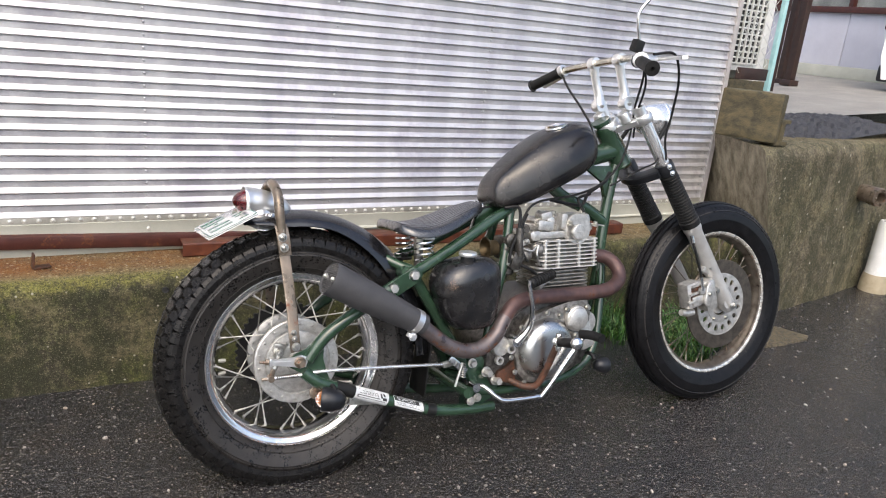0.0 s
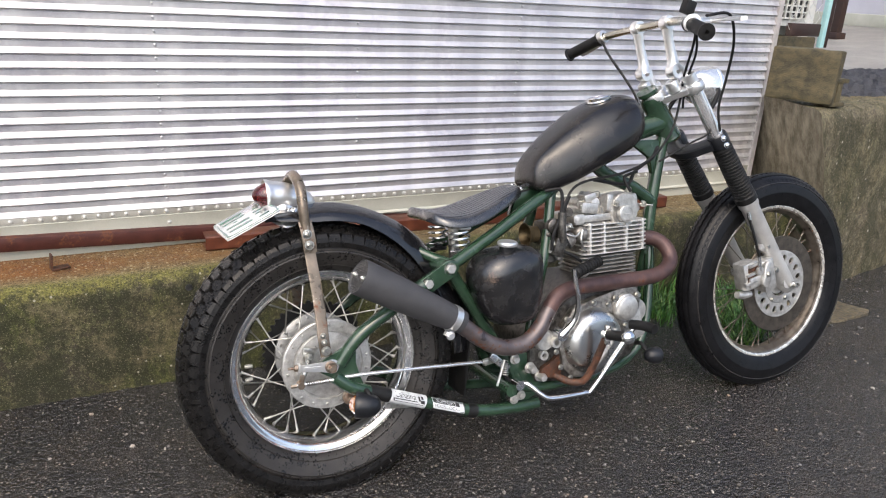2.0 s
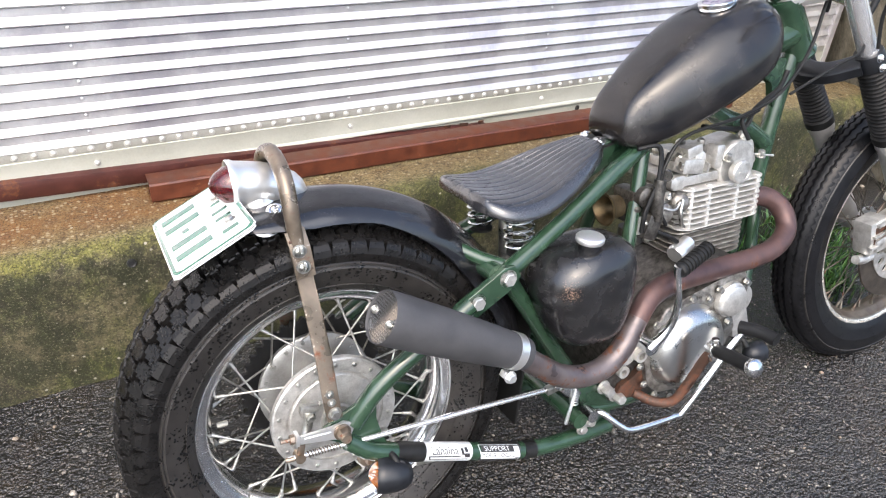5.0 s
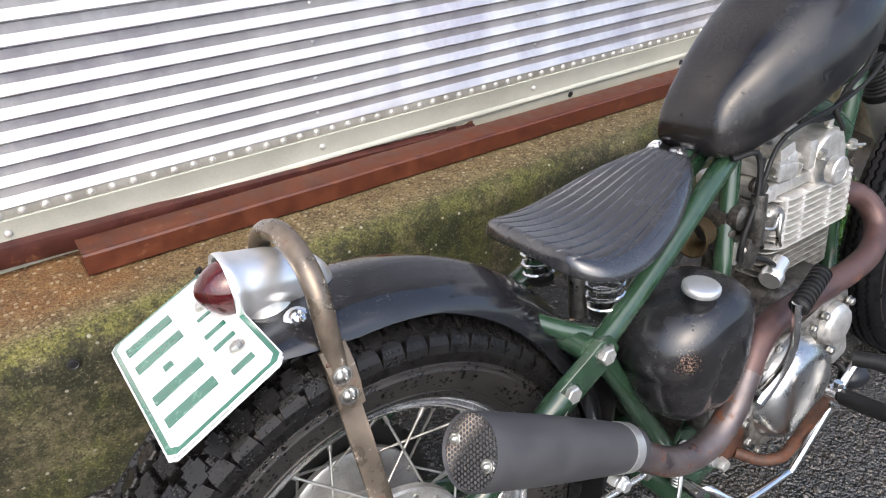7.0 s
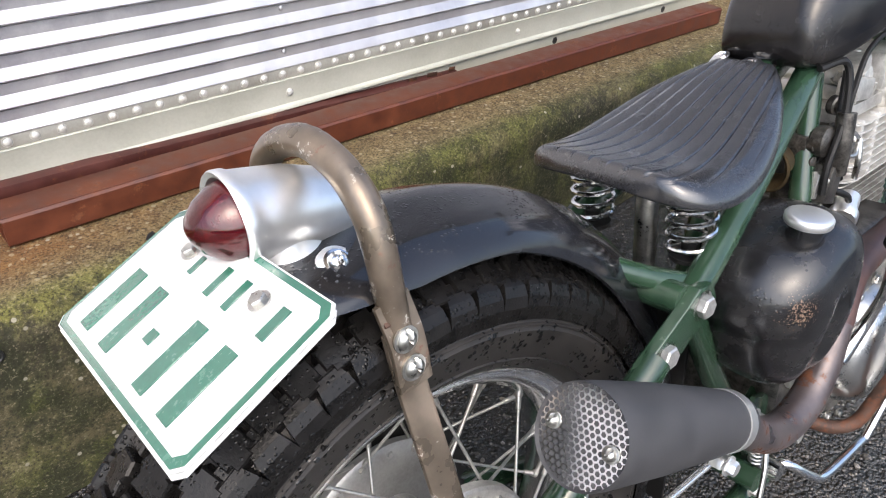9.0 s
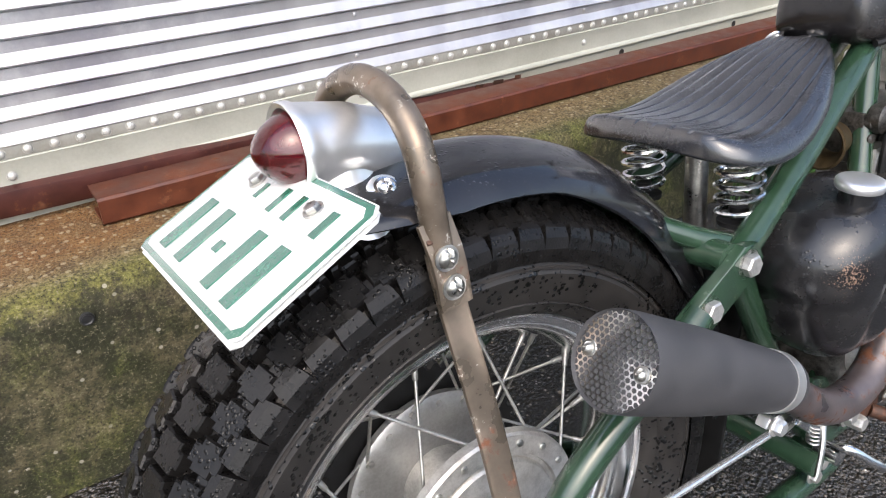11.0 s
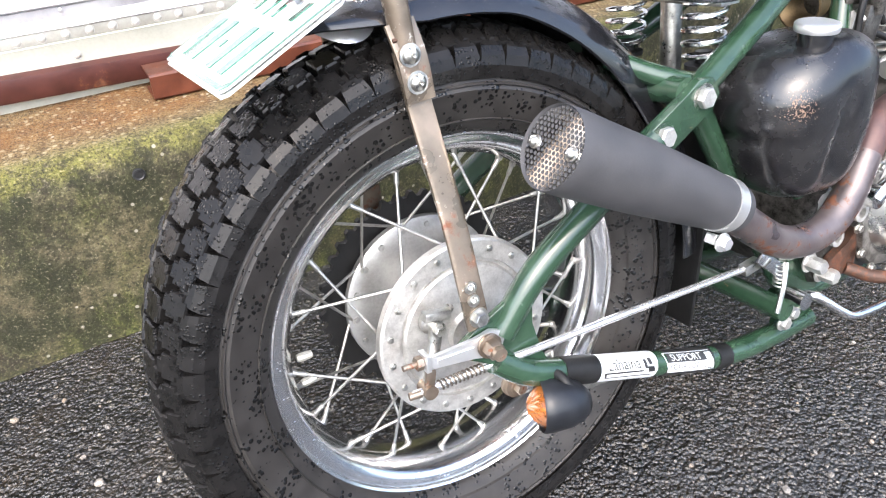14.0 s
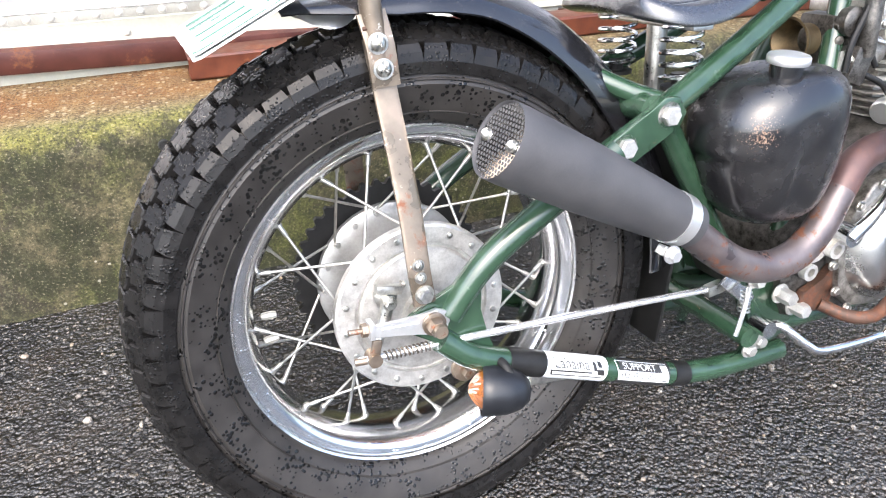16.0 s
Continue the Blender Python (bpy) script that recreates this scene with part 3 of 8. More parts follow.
def upper_yard():
    verts, faces = [], []
    xs = [3.45 + 0.3 * i for i in range(20)] + [14.0, 60.0]
    ys = [2.75 + 0.3 * i for i in range(14)] + [12.0, 60.0]
    for y in ys:
        for x in xs:
            xx = x
            verts.append((xx, y + (0.185 * (x - 3.45) if y < 2.8 else 0.0), 0.805 + 0.06 * max(0, min(x, 14) - 3.7) + noise.noise((x * 2, y * 2, 0)) * 0.006))
    n = len(xs)
    faces = [(j * n + i, j * n + i + 1, (j + 1) * n + i + 1, (j + 1) * n + i) for j in range(len(ys) - 1) for i in range(n - 1)]
    ob = joined("yard", verts, faces, plain("worn_grey_asphalt", (0.18, 0.17, 0.155), (0.31, 0.295, 0.265), (0.5, 0.75), 0.0, 5.0, 150.0, 0.5, 0.004))
    return tagged(ob, "worn pale grey asphalt yard behind the tall wall", "yard", kind="structure")


RIB0, PITCH, SHED_Y = 0.491, 0.0403, 2.707


def shed():
    s = thing("truck_box_shed", (0, 0, 0), "riveted ribbed aluminium truck box used as a shed", "shed", kind="structure")
    seams = [-4.256, -2.963, -1.67, -0.377, 0.916, 2.209, 3.545]
    prof = []
    for k in range(47):
        z = RIB0 + PITCH * k
        prof += [(0.0, z - 0.0055), (0.0025, z - 0.0048), (0.0025, z - 0.0026), (-0.0072, z - 0.0012), (-0.0088, z + 0.0002), (-0.009, z + 0.0012), (-0.0083, z + 0.0026), (-0.0008, z + 0.0164), (0.0, z + 0.0174)]
    prof.append((0.0, RIB0 + PITCH * 47))
    for a, b in zip(seams, seams[1:]):
        bm = bmesh.new()
        cols = []
        steps = 14
        for i in range(steps + 1):
            x = a + (b - a + 0.004) * i / steps
            lap = 0.0016 if i == 0 else 0.0
            cols.append([bm.verts.new((x, SHED_Y + y - lap + noise.noise((x * 1.5, z * 2.2, 4)) * 0.0015, z)) for y, z in prof])
        for c, d in zip(cols, cols[1:]):
            for i in range(len(prof) - 1):
                bm.faces.new((c[i], c[i + 1], d[i + 1], d[i]))
        part("panel", bm, PANEL, s, "dull ribbed aluminium sheet", True, 25)
    bm = bmesh.new()
    box(bm, (-0.35, SHED_Y + 0.9, 1.44), (7.8, 1.78, 2.0), bevel=0.01)
    part("box_core", bm, TRIM, s, "cream inner wall behind the sheets")
    bm = bmesh.new()
    box(bm, (-0.35, SHED_Y - 0.0035, 0.4795), (7.82, 0.007, 0.0215), bevel=0.001)
    part("rivet_strip", bm, STRIP, s, "dull grey strip that carries a row of rivets")
    bm = bmesh.new()
    rings = []
    for x in (-4.26, 3.56):
        rings.append([(x, SHED_Y + 0.02, 0.4685), (x, SHED_Y - 0.009, 0.4685), (x, SHED_Y - 0.0102, 0.467), (x, SHED_Y - 0.0088, 0.4645), (x, SHED_Y - 0.0085, 0.419),
                      (x, SHED_Y - 0.0115, 0.4165), (x, SHED_Y - 0.0135, 0.413), (x, SHED_Y - 0.0135, 0.409), (x, SHED_Y - 0.0105, 0.4065), (x, SHED_Y - 0.006, 0.4055), (x, SHED_Y + 0.02, 0.4055)])
    ring_loft(bm, rings)
    part("sill_trim", bm, TRIM, s, "cream painted bottom trim with a raised lip")
    bm = bmesh.new()
    box(bm, (-0.35, SHED_Y + 0.004, 0.379), (7.81, 0.012, 0.0525), bevel=0.001)
    part("skirt", bm, TRIM, s, "cream painted skirt under the lip")
    # the rail in front of the skirt breaks off in a torn, rusted edge
    bm = bmesh.new()
    rings = []
    for i in range(121):
        x = -4.2 + 6.2 * i / 120
        near = max(0.0, (x - 1.5) / 0.5)
        top = 0.4095 - 0.004 * near + noise.noise((x * 9, 3, 1)) * 0.0012 - (0.006 * near * max(0.0, noise.noise((x * 26, 7, 2))) if x > 1.6 else 0.0)
        rise = 0.029 * (1.5 - max(x, -0.3))
        top += rise
        low = 0.3625 + max(0.0, rise)
        rings.append([(x, SHED_Y - 0.003, low), (x, SHED_Y - 0.0245, low), (x, SHED_Y - 0.026, low + 0.002), (x, SHED_Y - 0.0255, top - 0.008), (x, SHED_Y - 0.0245, top - 0.004), (x, SHED_Y - 0.0145, top), (x, SHED_Y - 0.003, top)])
    ring_loft(bm, rings)
    part("bottom_rail", bm, OXIDE, s, "oxide-red steel bottom rail with a torn end")
    for x, w in ((1.868, 0.022), (1.925, 0.03), (1.985, 0.018)):
        bm = bmesh.new()
        box(bm, (x, SHED_Y - 0.0165, 0.3975), (w, 0.003, 0.009), (6, 4, 2), 0.001)
        part("rust_flake", bm, RUST_PART, s, "curled flake of rust")
    bm = bmesh.new()
    ring = [(3.547, SHED_Y - 0.013), (3.572, SHED_Y - 0.013), (3.58, SHED_Y - 0.006), (3.58, SHED_Y + 0.05), (3.547, SHED_Y + 0.05)]
    ring_loft(bm, [[(x, y, z) for x, y in ring] for z in (0.40, 2.45)])
    part("corner_post", bm, plain("dull_corner_metal", (0.36, 0.34, 0.34), (0.5, 0.48, 0.47), (0.4, 0.55), 0.15, 20.0), s, "dull grey metal corner strip")
    bm = bmesh.new()
    box(bm, (-0.34, SHED_Y + 0.88, 2.47), (7.86, 1.86, 0.06), bevel=0.01)
    part("roof", bm, TRIM, s, "plain sheet roof")
    # rivets: one mesh, many objects
    bm = bmesh.new()
    lathe(bm, [(0, 0), (0.0052, 0), (0.0048, 0.0016), (0.003, 0.0027), (0, 0.003)], (0, 0, 0), (0, -1, 0), 10)
    flush = part("rivet", bm, PANEL, s)
    flush.location = (3.525, SHED_Y - 0.001, RIB0 + 0.029)
    bm = bmesh.new()
    lathe(bm, [(0, -0.001), (0.0088, -0.001), (0.0086, 0.0006), (0.0076, 0.0006), (0.0072, -0.0006), (0.0066, 0.0022), (0.0046, 0.004), (0, 0.0048)], (0, 0, 0), (0, -1, 0), 14)
    first = part("rivet", bm, RIVET, s)
    first.location = (-0.54, SHED_Y - 0.007, 0.4795)
    for i in range(1, 101):
        share(first, s, pose(-0.54 + i * 0.0402, SHED_Y - 0.007 + 0.0004 * random.random(), 0.4795))
    for sx in (-0.377, 0.916, 2.209):
        for k in range(22):
            share(flush, s, pose(sx - 0.004, SHED_Y - 0.0008, RIB0 + PITCH * k + 0.0285))
        share(first, s, pose(sx - 0.002, SHED_Y - 0.0088, 0.441))
    for sx in (0.27, 1.562):
        share(first, s, pose(sx, SHED_Y - 0.0088, 0.441))
        for k in range(0, 22, 2):
            share(flush, s, pose(sx, SHED_Y - 0.0004, RIB0 + PITCH * k + 0.0285))
    for k in range(1, 22):
        share(flush, s, pose(3.525, SHED_Y - 0.0006, RIB0 + PITCH * k + 0.0285))
    bm = bmesh.new()
    lathe(bm, [(0, 0), (0.009, 0), (0.009, 0.001), (0.0065, 0.0012), (0.006, -0.0015), (0, -0.0015)], (2.363, SHED_Y - 0.0022, 0.387), (0, -1, 0), 16)
    hole = part("drain_hole", bm, INK, s, "dark round drain hole")
    share(hole, s, pose(0.493, 0, 0))
    # the box has settled a little towards its far end
    s.rotation_euler.y = 0.004
    s.location.z = 0.004
    return s


def channel(x0, x1, label):
    ch = thing("steel_channel", (x0, 2.597, 0.3635), label, "steel channel")
    ch.rotation_euler.z = radians(-1.3)
    t, deep, high = 0.006, 0.066, 0.0475
    n = max(2, int((x1 - x0) / 0.05))
    shapes = {"web": [(0.0, 0.004), (0.003, 0.0), (t, 0.003), (t, high - 0.003), (0.004, high), (0.0, high - 0.004)],
              "top_flange": [(t + 0.0002, high - t), (deep, high - t - 0.0005), (deep, high - 0.001), (deep - 0.002, high), (t + 0.0002, high - 0.0002)],
              "bottom_flange": [(t + 0.0002, 0.0), (deep, 0.0), (deep, t - 0.001), (deep - 0.002, t), (t + 0.0002, t)]}
    for name, outline in shapes.items():
        bm = bmesh.new()
        rings = []
        for i in range(n + 1):
            x = (x1 - x0) * i / n
            rings.append([(x, y + noise.noise((i * 0.35, 1, 2)) * 0.0015, z + noise.noise((i * 0.6, y * 30, 7)) * 0.0006) for y, z in outline])
        ring_loft(bm, rings)
        part(name, bm, RUST, ch, "", True, 30)
    return ch


def boulder(bm, at, size, seed, seg=(7, 5)):
    rr = random.Random(seed)
    g = bmesh.ops.create_icosphere(bm, subdivisions=1, radius=1.0)
    m = pose(*at, rr.uniform(-25, 25), rr.uniform(-25, 25), rr.uniform(0, 360)) @ Matrix.Diagonal((size * rr.uniform(0.8, 1.3), size * rr.uniform(0.7, 1.1), size * rr.uniform(0.45, 0.75), 1))
    for v in g["verts"]:
        v.co = m @ (v.co * rr.uniform(0.78, 1.15))


def far_side():
    """Plain unseen wall added across the street, behind the viewer, to bound sky reflections."""
    bm = bmesh.new()
    box(bm, (0.5, -6.6, 0.65), (34, 0.2, 1.7))
    box(bm, (0.5, -6.6, 1.53), (34.4, 0.3, 0.06), bevel=0.01)
    m = plain("grey_stucco", (0.4, 0.39, 0.375), (0.52, 0.5, 0.48), (0.7, 0.9), 0.0, 1.5, 60.0)
    return tagged(part("wall_opposite", bm, m, None, "", False), "unseen plain grey stucco wall, added across the street to bound sky light", "wall", kind="structure")


far_side()
build_ground()
low_wall()
high_wall()
upper_yard()
shed()
channel(1.012, 2.925, "rusty brown steel channel lying on the wall top")


# ---- the motorcycle (its own axes: x forward, y to its left, z up, rear contact at the origin) ----
bike = thing("motorcycle", (1.169, 1.784, -0.010), "stripped black chopper motorcycle with green frame leaning on its side stand", "motorcycle")
bike.rotation_euler = Euler((radians(-10.5), 0, radians(-1.2)))
RA, FA = Vector((0, 0.011, 0.335)), Vector((1.507, -0.008, 0.359))


def heads(name, kind, material, parent, specs, label=""):
    """Bolt or screw heads, each an object of its own: (place, axis, radius[, height])."""
    for spec in specs:
        bm = bmesh.new()
        at, axis, r = spec[:3]
        if kind == "bolt":
            bolt(bm, at, axis, r, spec[3] if len(spec) > 3 else r * 0.8)
        else:
            screw(bm, at, axis, r)
        part(name, bm, material, parent, label)


R_ = (0, -1, 0)


def pair(fn):
    """Runs a builder for the right (-1) and the left (+1) side."""
    for sy in (-1, 1):
        fn(sy)


def tyre_profile(ro, half, bead):
    """Half-profile points (radius, y) mirrored: bead, sidewall bulge, shoulder, crown."""
    side = [(bead, half * 0.66), (bead + 0.006, half * 0.76), (bead + (ro - bead) * 0.22, half * 0.9), (bead + (ro - bead) * 0.45, half * 1.0), (bead + (ro - bead) * 0.47, half * 1.012), (bead + (ro - bead) * 0.49, half * 1.0),
            (bead + (ro - bead) * 0.68, half * 0.985), (bead + (ro - bead) * 0.84, half * 0.87), (bead + (ro - bead) * 0.94, half * 0.62), (ro, half * 0.25)]
    return [(r, -y) for r, y in side] + [(r, y) for r, y in reversed(side)]


WORN = random.Random(5)


def block(bm, C, ang, y, tilt, R, outline, h):
    """A tread block: an outline (along, across) stood on the carcass."""
    out = Vector((math.cos(ang), 0, math.sin(ang)))
    along = Vector((-math.sin(ang), 0, math.cos(ang)))
    across = Vector((0, 1, 0))
    tilt += WORN.uniform(-0.03, 0.03)
    nrm = (out * math.cos(tilt) + across * math.sin(tilt) + along * WORN.uniform(-0.03, 0.03)).normalized()
    acr = along.cross(nrm).normalized()
    if acr.y < 0:
        acr = -acr
    base = C + out * R + across * y
    lo = [bm.verts.new(base + along * a * 1.04 + acr * b * 1.04 - nrm * 0.014) for a, b in outline]
    mid = [bm.verts.new(base + along * a * 0.97 + acr * b * 0.97 + nrm * (h - 0.0022)) for a, b in outline]
    hi = [bm.verts.new(base + along * (a - math.copysign(0.0016, a)) + acr * (b - math.copysign(0.0016, b)) + nrm * h) for a, b in outline]
    n = len(outline)
    bm.faces.new(hi)
    for i in range(n):
        bm.faces.new((lo[i], lo[(i + 1) % n], mid[(i + 1) % n], mid[i]))
        bm.faces.new((mid[i], mid[(i + 1) % n], hi[(i + 1) % n], hi[i]))


def cross(a, b, k=0.55):
    """Outline of a stubby cross, half sizes a, b."""
    p, q = a * k, b * k
    return [(a, q), (p, q), (p, b), (-p, b), (-p, q), (-a, q), (-a, -q), (-p, -q), (-p, -b), (p, -b), (p, -q), (a, -q)]


def rear_wheel():
    bm = bmesh.new()
    # drum, brake plate and the far flange
    lathe(bm, [(0.02, -0.079), (0.028, -0.078), (0.03, -0.07), (0.074, -0.064), (0.08, -0.0635), (0.0825, -0.061), (0.0835, -0.0575), (0.0875, -0.0575), (0.0885, -0.0625), (0.109, -0.0625), (0.112, -0.06), (0.112, -0.05), (0.108, -0.047),
               (0.085, -0.042), (0.06, -0.03), (0.045, -0.01), (0.042, 0.02), (0.045, 0.04), (0.02, 0.045)], RA, (0, 1, 0), 56)
    hub = part("rear_wheel", bm, ALLOY, bike, "wire-spoked rear wheel with a cast alloy drum hub")
    for k in range(18):
        a = 2 * math.pi * k / 18 + 0.1
        bm = bmesh.new()
        lathe(bm, [(0, 0), (0.0042, 0), (0.0036, 0.0022), (0, 0.0032)], RA + Vector((math.cos(a) * 0.1, -0.0622, math.sin(a) * 0.1)), (0, -1, 0), 10)
        part("drum_rivet", bm, STEEL, hub)
    bm = bmesh.new()
    lathe(bm, [(0.03, 0.038), (0.08, 0.042), (0.102, 0.044), (0.106, 0.047), (0.106, 0.055), (0.08, 0.058), (0.03, 0.06)], RA, (0, 1, 0), 56)
    for k in range(18):
        a = 2 * math.pi * k / 18
        lathe(bm, [(0, 0), (0.0042, 0), (0.0036, 0.0022), (0, 0.003)], RA + Vector((math.cos(a) * 0.096, 0.0436, math.sin(a) * 0.096)), (0, -1, 0), 8)
    part("far_flange", bm, plain("dull_hub_alloy", (0.26, 0.26, 0.25), (0.4, 0.4, 0.39), (0.35, 0.5), 0.7, 24.0), hub, "dull grey far hub flange")
    # tyre with cross-shaped tread blocks
    ro, half = 0.335, 0.0745
    bm = bmesh.new()
    lathe(bm, [(r - max(0.0, min(1.0, (r - 0.292) / 0.014)) * 0.003, y - math.copysign(max(0.0, min(1.0, (r - 0.292) / 0.014)) * 0.006, y) * min(1.0, abs(y) / 0.04)) for r, y in tyre_profile(ro, half, 0.231)], RA, (0, 1, 0), 128, cap=False, loop=True)
    part("tyre", bm, RUBBER, hub, "fat wet black tyre with a cross-block tread", True, 42)
    for line in ([(0.2835, -0.0735), (0.285, -0.0762), (0.2862, -0.0762), (0.2875, -0.0735)], [(0.246, -0.0625), (0.2475, -0.0655), (0.249, -0.0635)]):
        bm = bmesh.new()
        lathe(bm, line, RA, (0, 1, 0), 128, cap=False)
        part("sidewall_line", bm, RUBBER, hub)
    bm = bmesh.new()
    n = 65
    for k in range(n):
        a = 2 * math.pi * k / n
        st = math.pi / n
        for sy in (-1, 1):
            # broad centre blocks, then a row of crosses, then a smooth shoulder with wedge cuts under the crosses
            ha, c_in, c_mid, c_out = 0.0142, -0.0165, 0.0105, 0.0165
            tongue = [(ha, c_in), (ha, c_mid), (ha * 0.55, c_mid), (ha * 0.5, c_out), (-ha * 0.5, c_out), (-ha * 0.55, c_mid), (-ha, c_mid), (-ha, c_in), (-ha * 0.3, c_in - 0.003), (ha * 0.3, c_in + 0.002)]
            off = st * 0.5 * sy
            block(bm, RA, a + st + off, sy * 0.0195, sy * 0.17, ro - 0.003, [(p, q * sy) for p, q in tongue], 0.0125)
            block(bm, RA, a + off, sy * 0.051, sy * 0.6, 0.3245, cross(0.0137, 0.0148, 0.62), 0.0118)
            block(bm, RA, a + st + off, sy * 0.0545, sy * 0.66, 0.3225, [(0.0075, 0.006), (-0.0075, 0.006), (-0.0085, -0.0065), (0.0085, -0.0065)], 0.0082)
            q = a + st + off
            pts = []
            for r, y, w in ((0.3235, 0.0585, 0.0105), (0.319, 0.0645, 0.0122), (0.3125, 0.0695, 0.0137), (0.303, 0.0732, 0.0146), (0.291, 0.0738, 0.0142)):
                s_ = w / r
                lift = 0.0085 if r > 0.315 else (0.0072 if r > 0.31 else (0.0052 if r > 0.3 else 0.002))
                tilt = 1.05 if r > 0.315 else 1.25
                for sg in (-1, 1):
                    o = Vector((math.cos(q + sg * s_), 0, math.sin(q + sg * s_)))
                    p = RA + o * r + Vector((0, sy * y, 0))
                    pts.append((p - Vector((0, sy * 0.012, 0)) - o * 0.006, p + (o * math.cos(tilt) + Vector((0, sy * math.sin(tilt), 0))) * lift))
            lo = [bm.verts.new(p[0]) for p in pts]
            hi = [bm.verts.new(p[1]) for p in pts]
            for k2 in range(4):
                c = 2 * k2
                bm.faces.new((hi[c], hi[c + 1], hi[c + 3], hi[c + 2]))
                bm.faces.new((lo[c], hi[c], hi[c + 2], lo[c + 2]))
                bm.faces.new((lo[c + 1], hi[c + 1], hi[c + 3], lo[c + 3]))
            bm.faces.new((lo[0], lo[1], hi[1], hi[0]))
    bmesh.ops.recalc_face_normals(bm, faces=bm.faces)
    tread = part("tread", bm, TREAD, hub, "wet cross-shaped tread blocks", True, 14)
    tread["kind"] = "stuff"
    # rim
    bm = bmesh.new()
    side = [(0.2395, 0.0475), (0.2405, 0.0435), (0.237, 0.04), (0.231, 0.0395), (0.2275, 0.0395), (0.2225, 0.037), (0.2165, 0.036), (0.212, 0.03), (0.2055, 0.02), (0.2035, 0.009)]
    outer = [(0.236, 0.0495), (0.231, 0.0497), (0.2285, 0.0478), (0.2275, 0.044), (0.2245, 0.0425), (0.2195, 0.0425), (0.2175, 0.041), (0.2135, 0.0395), (0.209, 0.033), (0.2015, 0.022), (0.1995, 0.01)]
    prof = [(r, -y) for r, y in side] + [(r, y) for r, y in reversed(side)] + [(r, y) for r, y in outer] + [(r, -y) for r, y in reversed(outer)]
    lathe(bm, prof, RA, (0, 1, 0), 112, loop=True)
    part("rim", bm, RIM_CHROME, hub, "chromed steel rim beaded with rain")
    spokes(hub, RA, 0.2035, 0.009, 0.099, 0.05, 9, 0.0018, SPOKE)
    for x, z in ((-0.18, 0.342), (-0.181, 0.309)):
        bm = bmesh.new()
        o = Vector((x, 0.0, z - RA.z))
        lathe(bm, [(0, -0.01), (0.0042, -0.009), (0.0052, -0.005), (0.0052, 0.005), (0.0042, 0.009), (0, 0.01)], RA + o, o, 8)
        part("balance_weight", bm, STRIP, hub, "clamped grey wheel balance weight")
    # chain sprocket on the far side
    bm = bmesh.new()
    teeth = []
    for k in range(43 * 4):
        a = 2 * math.pi * k / (43 * 4)
        r = 0.134 if k % 4 in (0, 1) else 0.127
        teeth.append((math.cos(a) * r, math.sin(a) * r))
    for yy, flip in ((0.064, 1), (0.072, -1)):
        rim_ = [bm.verts.new(RA + Vector((x, yy, z))) for x, z in teeth]
        hole = [bm.verts.new(RA + Vector((x * 0.62, yy, z * 0.62))) for x, z in teeth]
        for i in range(len(teeth)):
            q = (i + 1) % len(teeth)
            bm.faces.new((rim_[i], rim_[q], hole[q], hole[i]))
        if flip > 0:
            first_rim, first_hole = rim_, hole
    for i in range(len(teeth)):
        q = (i + 1) % len(teeth)
        bm.faces.new((first_rim[i], first_rim[q], rim_[q], rim_[i]))
        bm.faces.new((first_hole[i], first_hole[q], hole[q], hole[i]))
    part("sprocket", bm, RUBBER_DRY, hub, "dark oily chain sprocket", False)
    # brake arm, cam and its clamp
    bm = bmesh.new()
    lathe(bm, [(0, 0), (0.014, 0), (0.014, 0.008), (0.008, 0.01), (0.008, 0.022), (0, 0.022)], (-0.052, -0.062, 0.373), (0, -1, 0), 20)
    sweep(bm, [(-0.052, -0.077, 0.372), (-0.058, -0.08, 0.352), (-0.07, -0.087, 0.33), (-0.08, -0.093, 0.312)], [0.0085, 0.0075, 0.0065, 0.006], 12, 4)
    box(bm, (-0.052, -0.082, 0.389), (0.032, 0.012, 0.011), (0, 12, 0), 0.002)
    bolt(bm, (-0.052, -0.084, 0.371), r=0.0065, h=0.005)
    bolt(bm, (-0.036, -0.082, 0.391), (1, 0, 0.2), 0.004, 0.003)
    part("brake_arm", bm, STEEL, hub, "zinc brake arm clamped to its cam")
    return hub


def spokes(hub, C, r_out, y_out, r_in, y_in, n, thick, material):
    """Four laced sets of spokes, each spoke with its nipple."""
    for si, (sy, lean) in enumerate(((-1, 1), (-1, -1), (1, 1), (1, -1))):
        bm = bmesh.new()
        a_in, a_out = 0.0, lean * radians(31)
        p = Vector((math.cos(a_in) * r_in, sy * (y_in + 0.0035 * lean), math.sin(a_in) * r_in))
        q = Vector((math.cos(a_out) * r_out, sy * y_out, math.sin(a_out) * r_out))
        w = (q - p).normalized()
        L = (q - p).length
        lathe(bm, [(0, 0), (thick, 0), (thick, L - 0.0225), (0.0026, L - 0.022), (0.003, L - 0.021), (0.003, L - 0.0085), (0.0043, L - 0.008), (0.0043, L - 0.003), (0, L - 0.003)], p, w, 12)
        lathe(bm, [(0, -0.0045), (0.0026, -0.004), (0.0034, -0.002), (0.0034, 0.001), (0, 0.001)], p, (0, sy, 0), 10)
        first = part("spoke", bm, material, hub)
        turn0 = lean * 31.0 - (0, 20, 10, 30)[si] * 9.0 / n
        first.matrix_basis = Matrix.Translation(C) @ pose(0, 0, 0, 0, turn0, 0)
        for k in range(1, n):
            share(first, hub, Matrix.Translation(C) @ pose(0, 0, 0, 0, turn0 + 360.0 * k / n, 0))


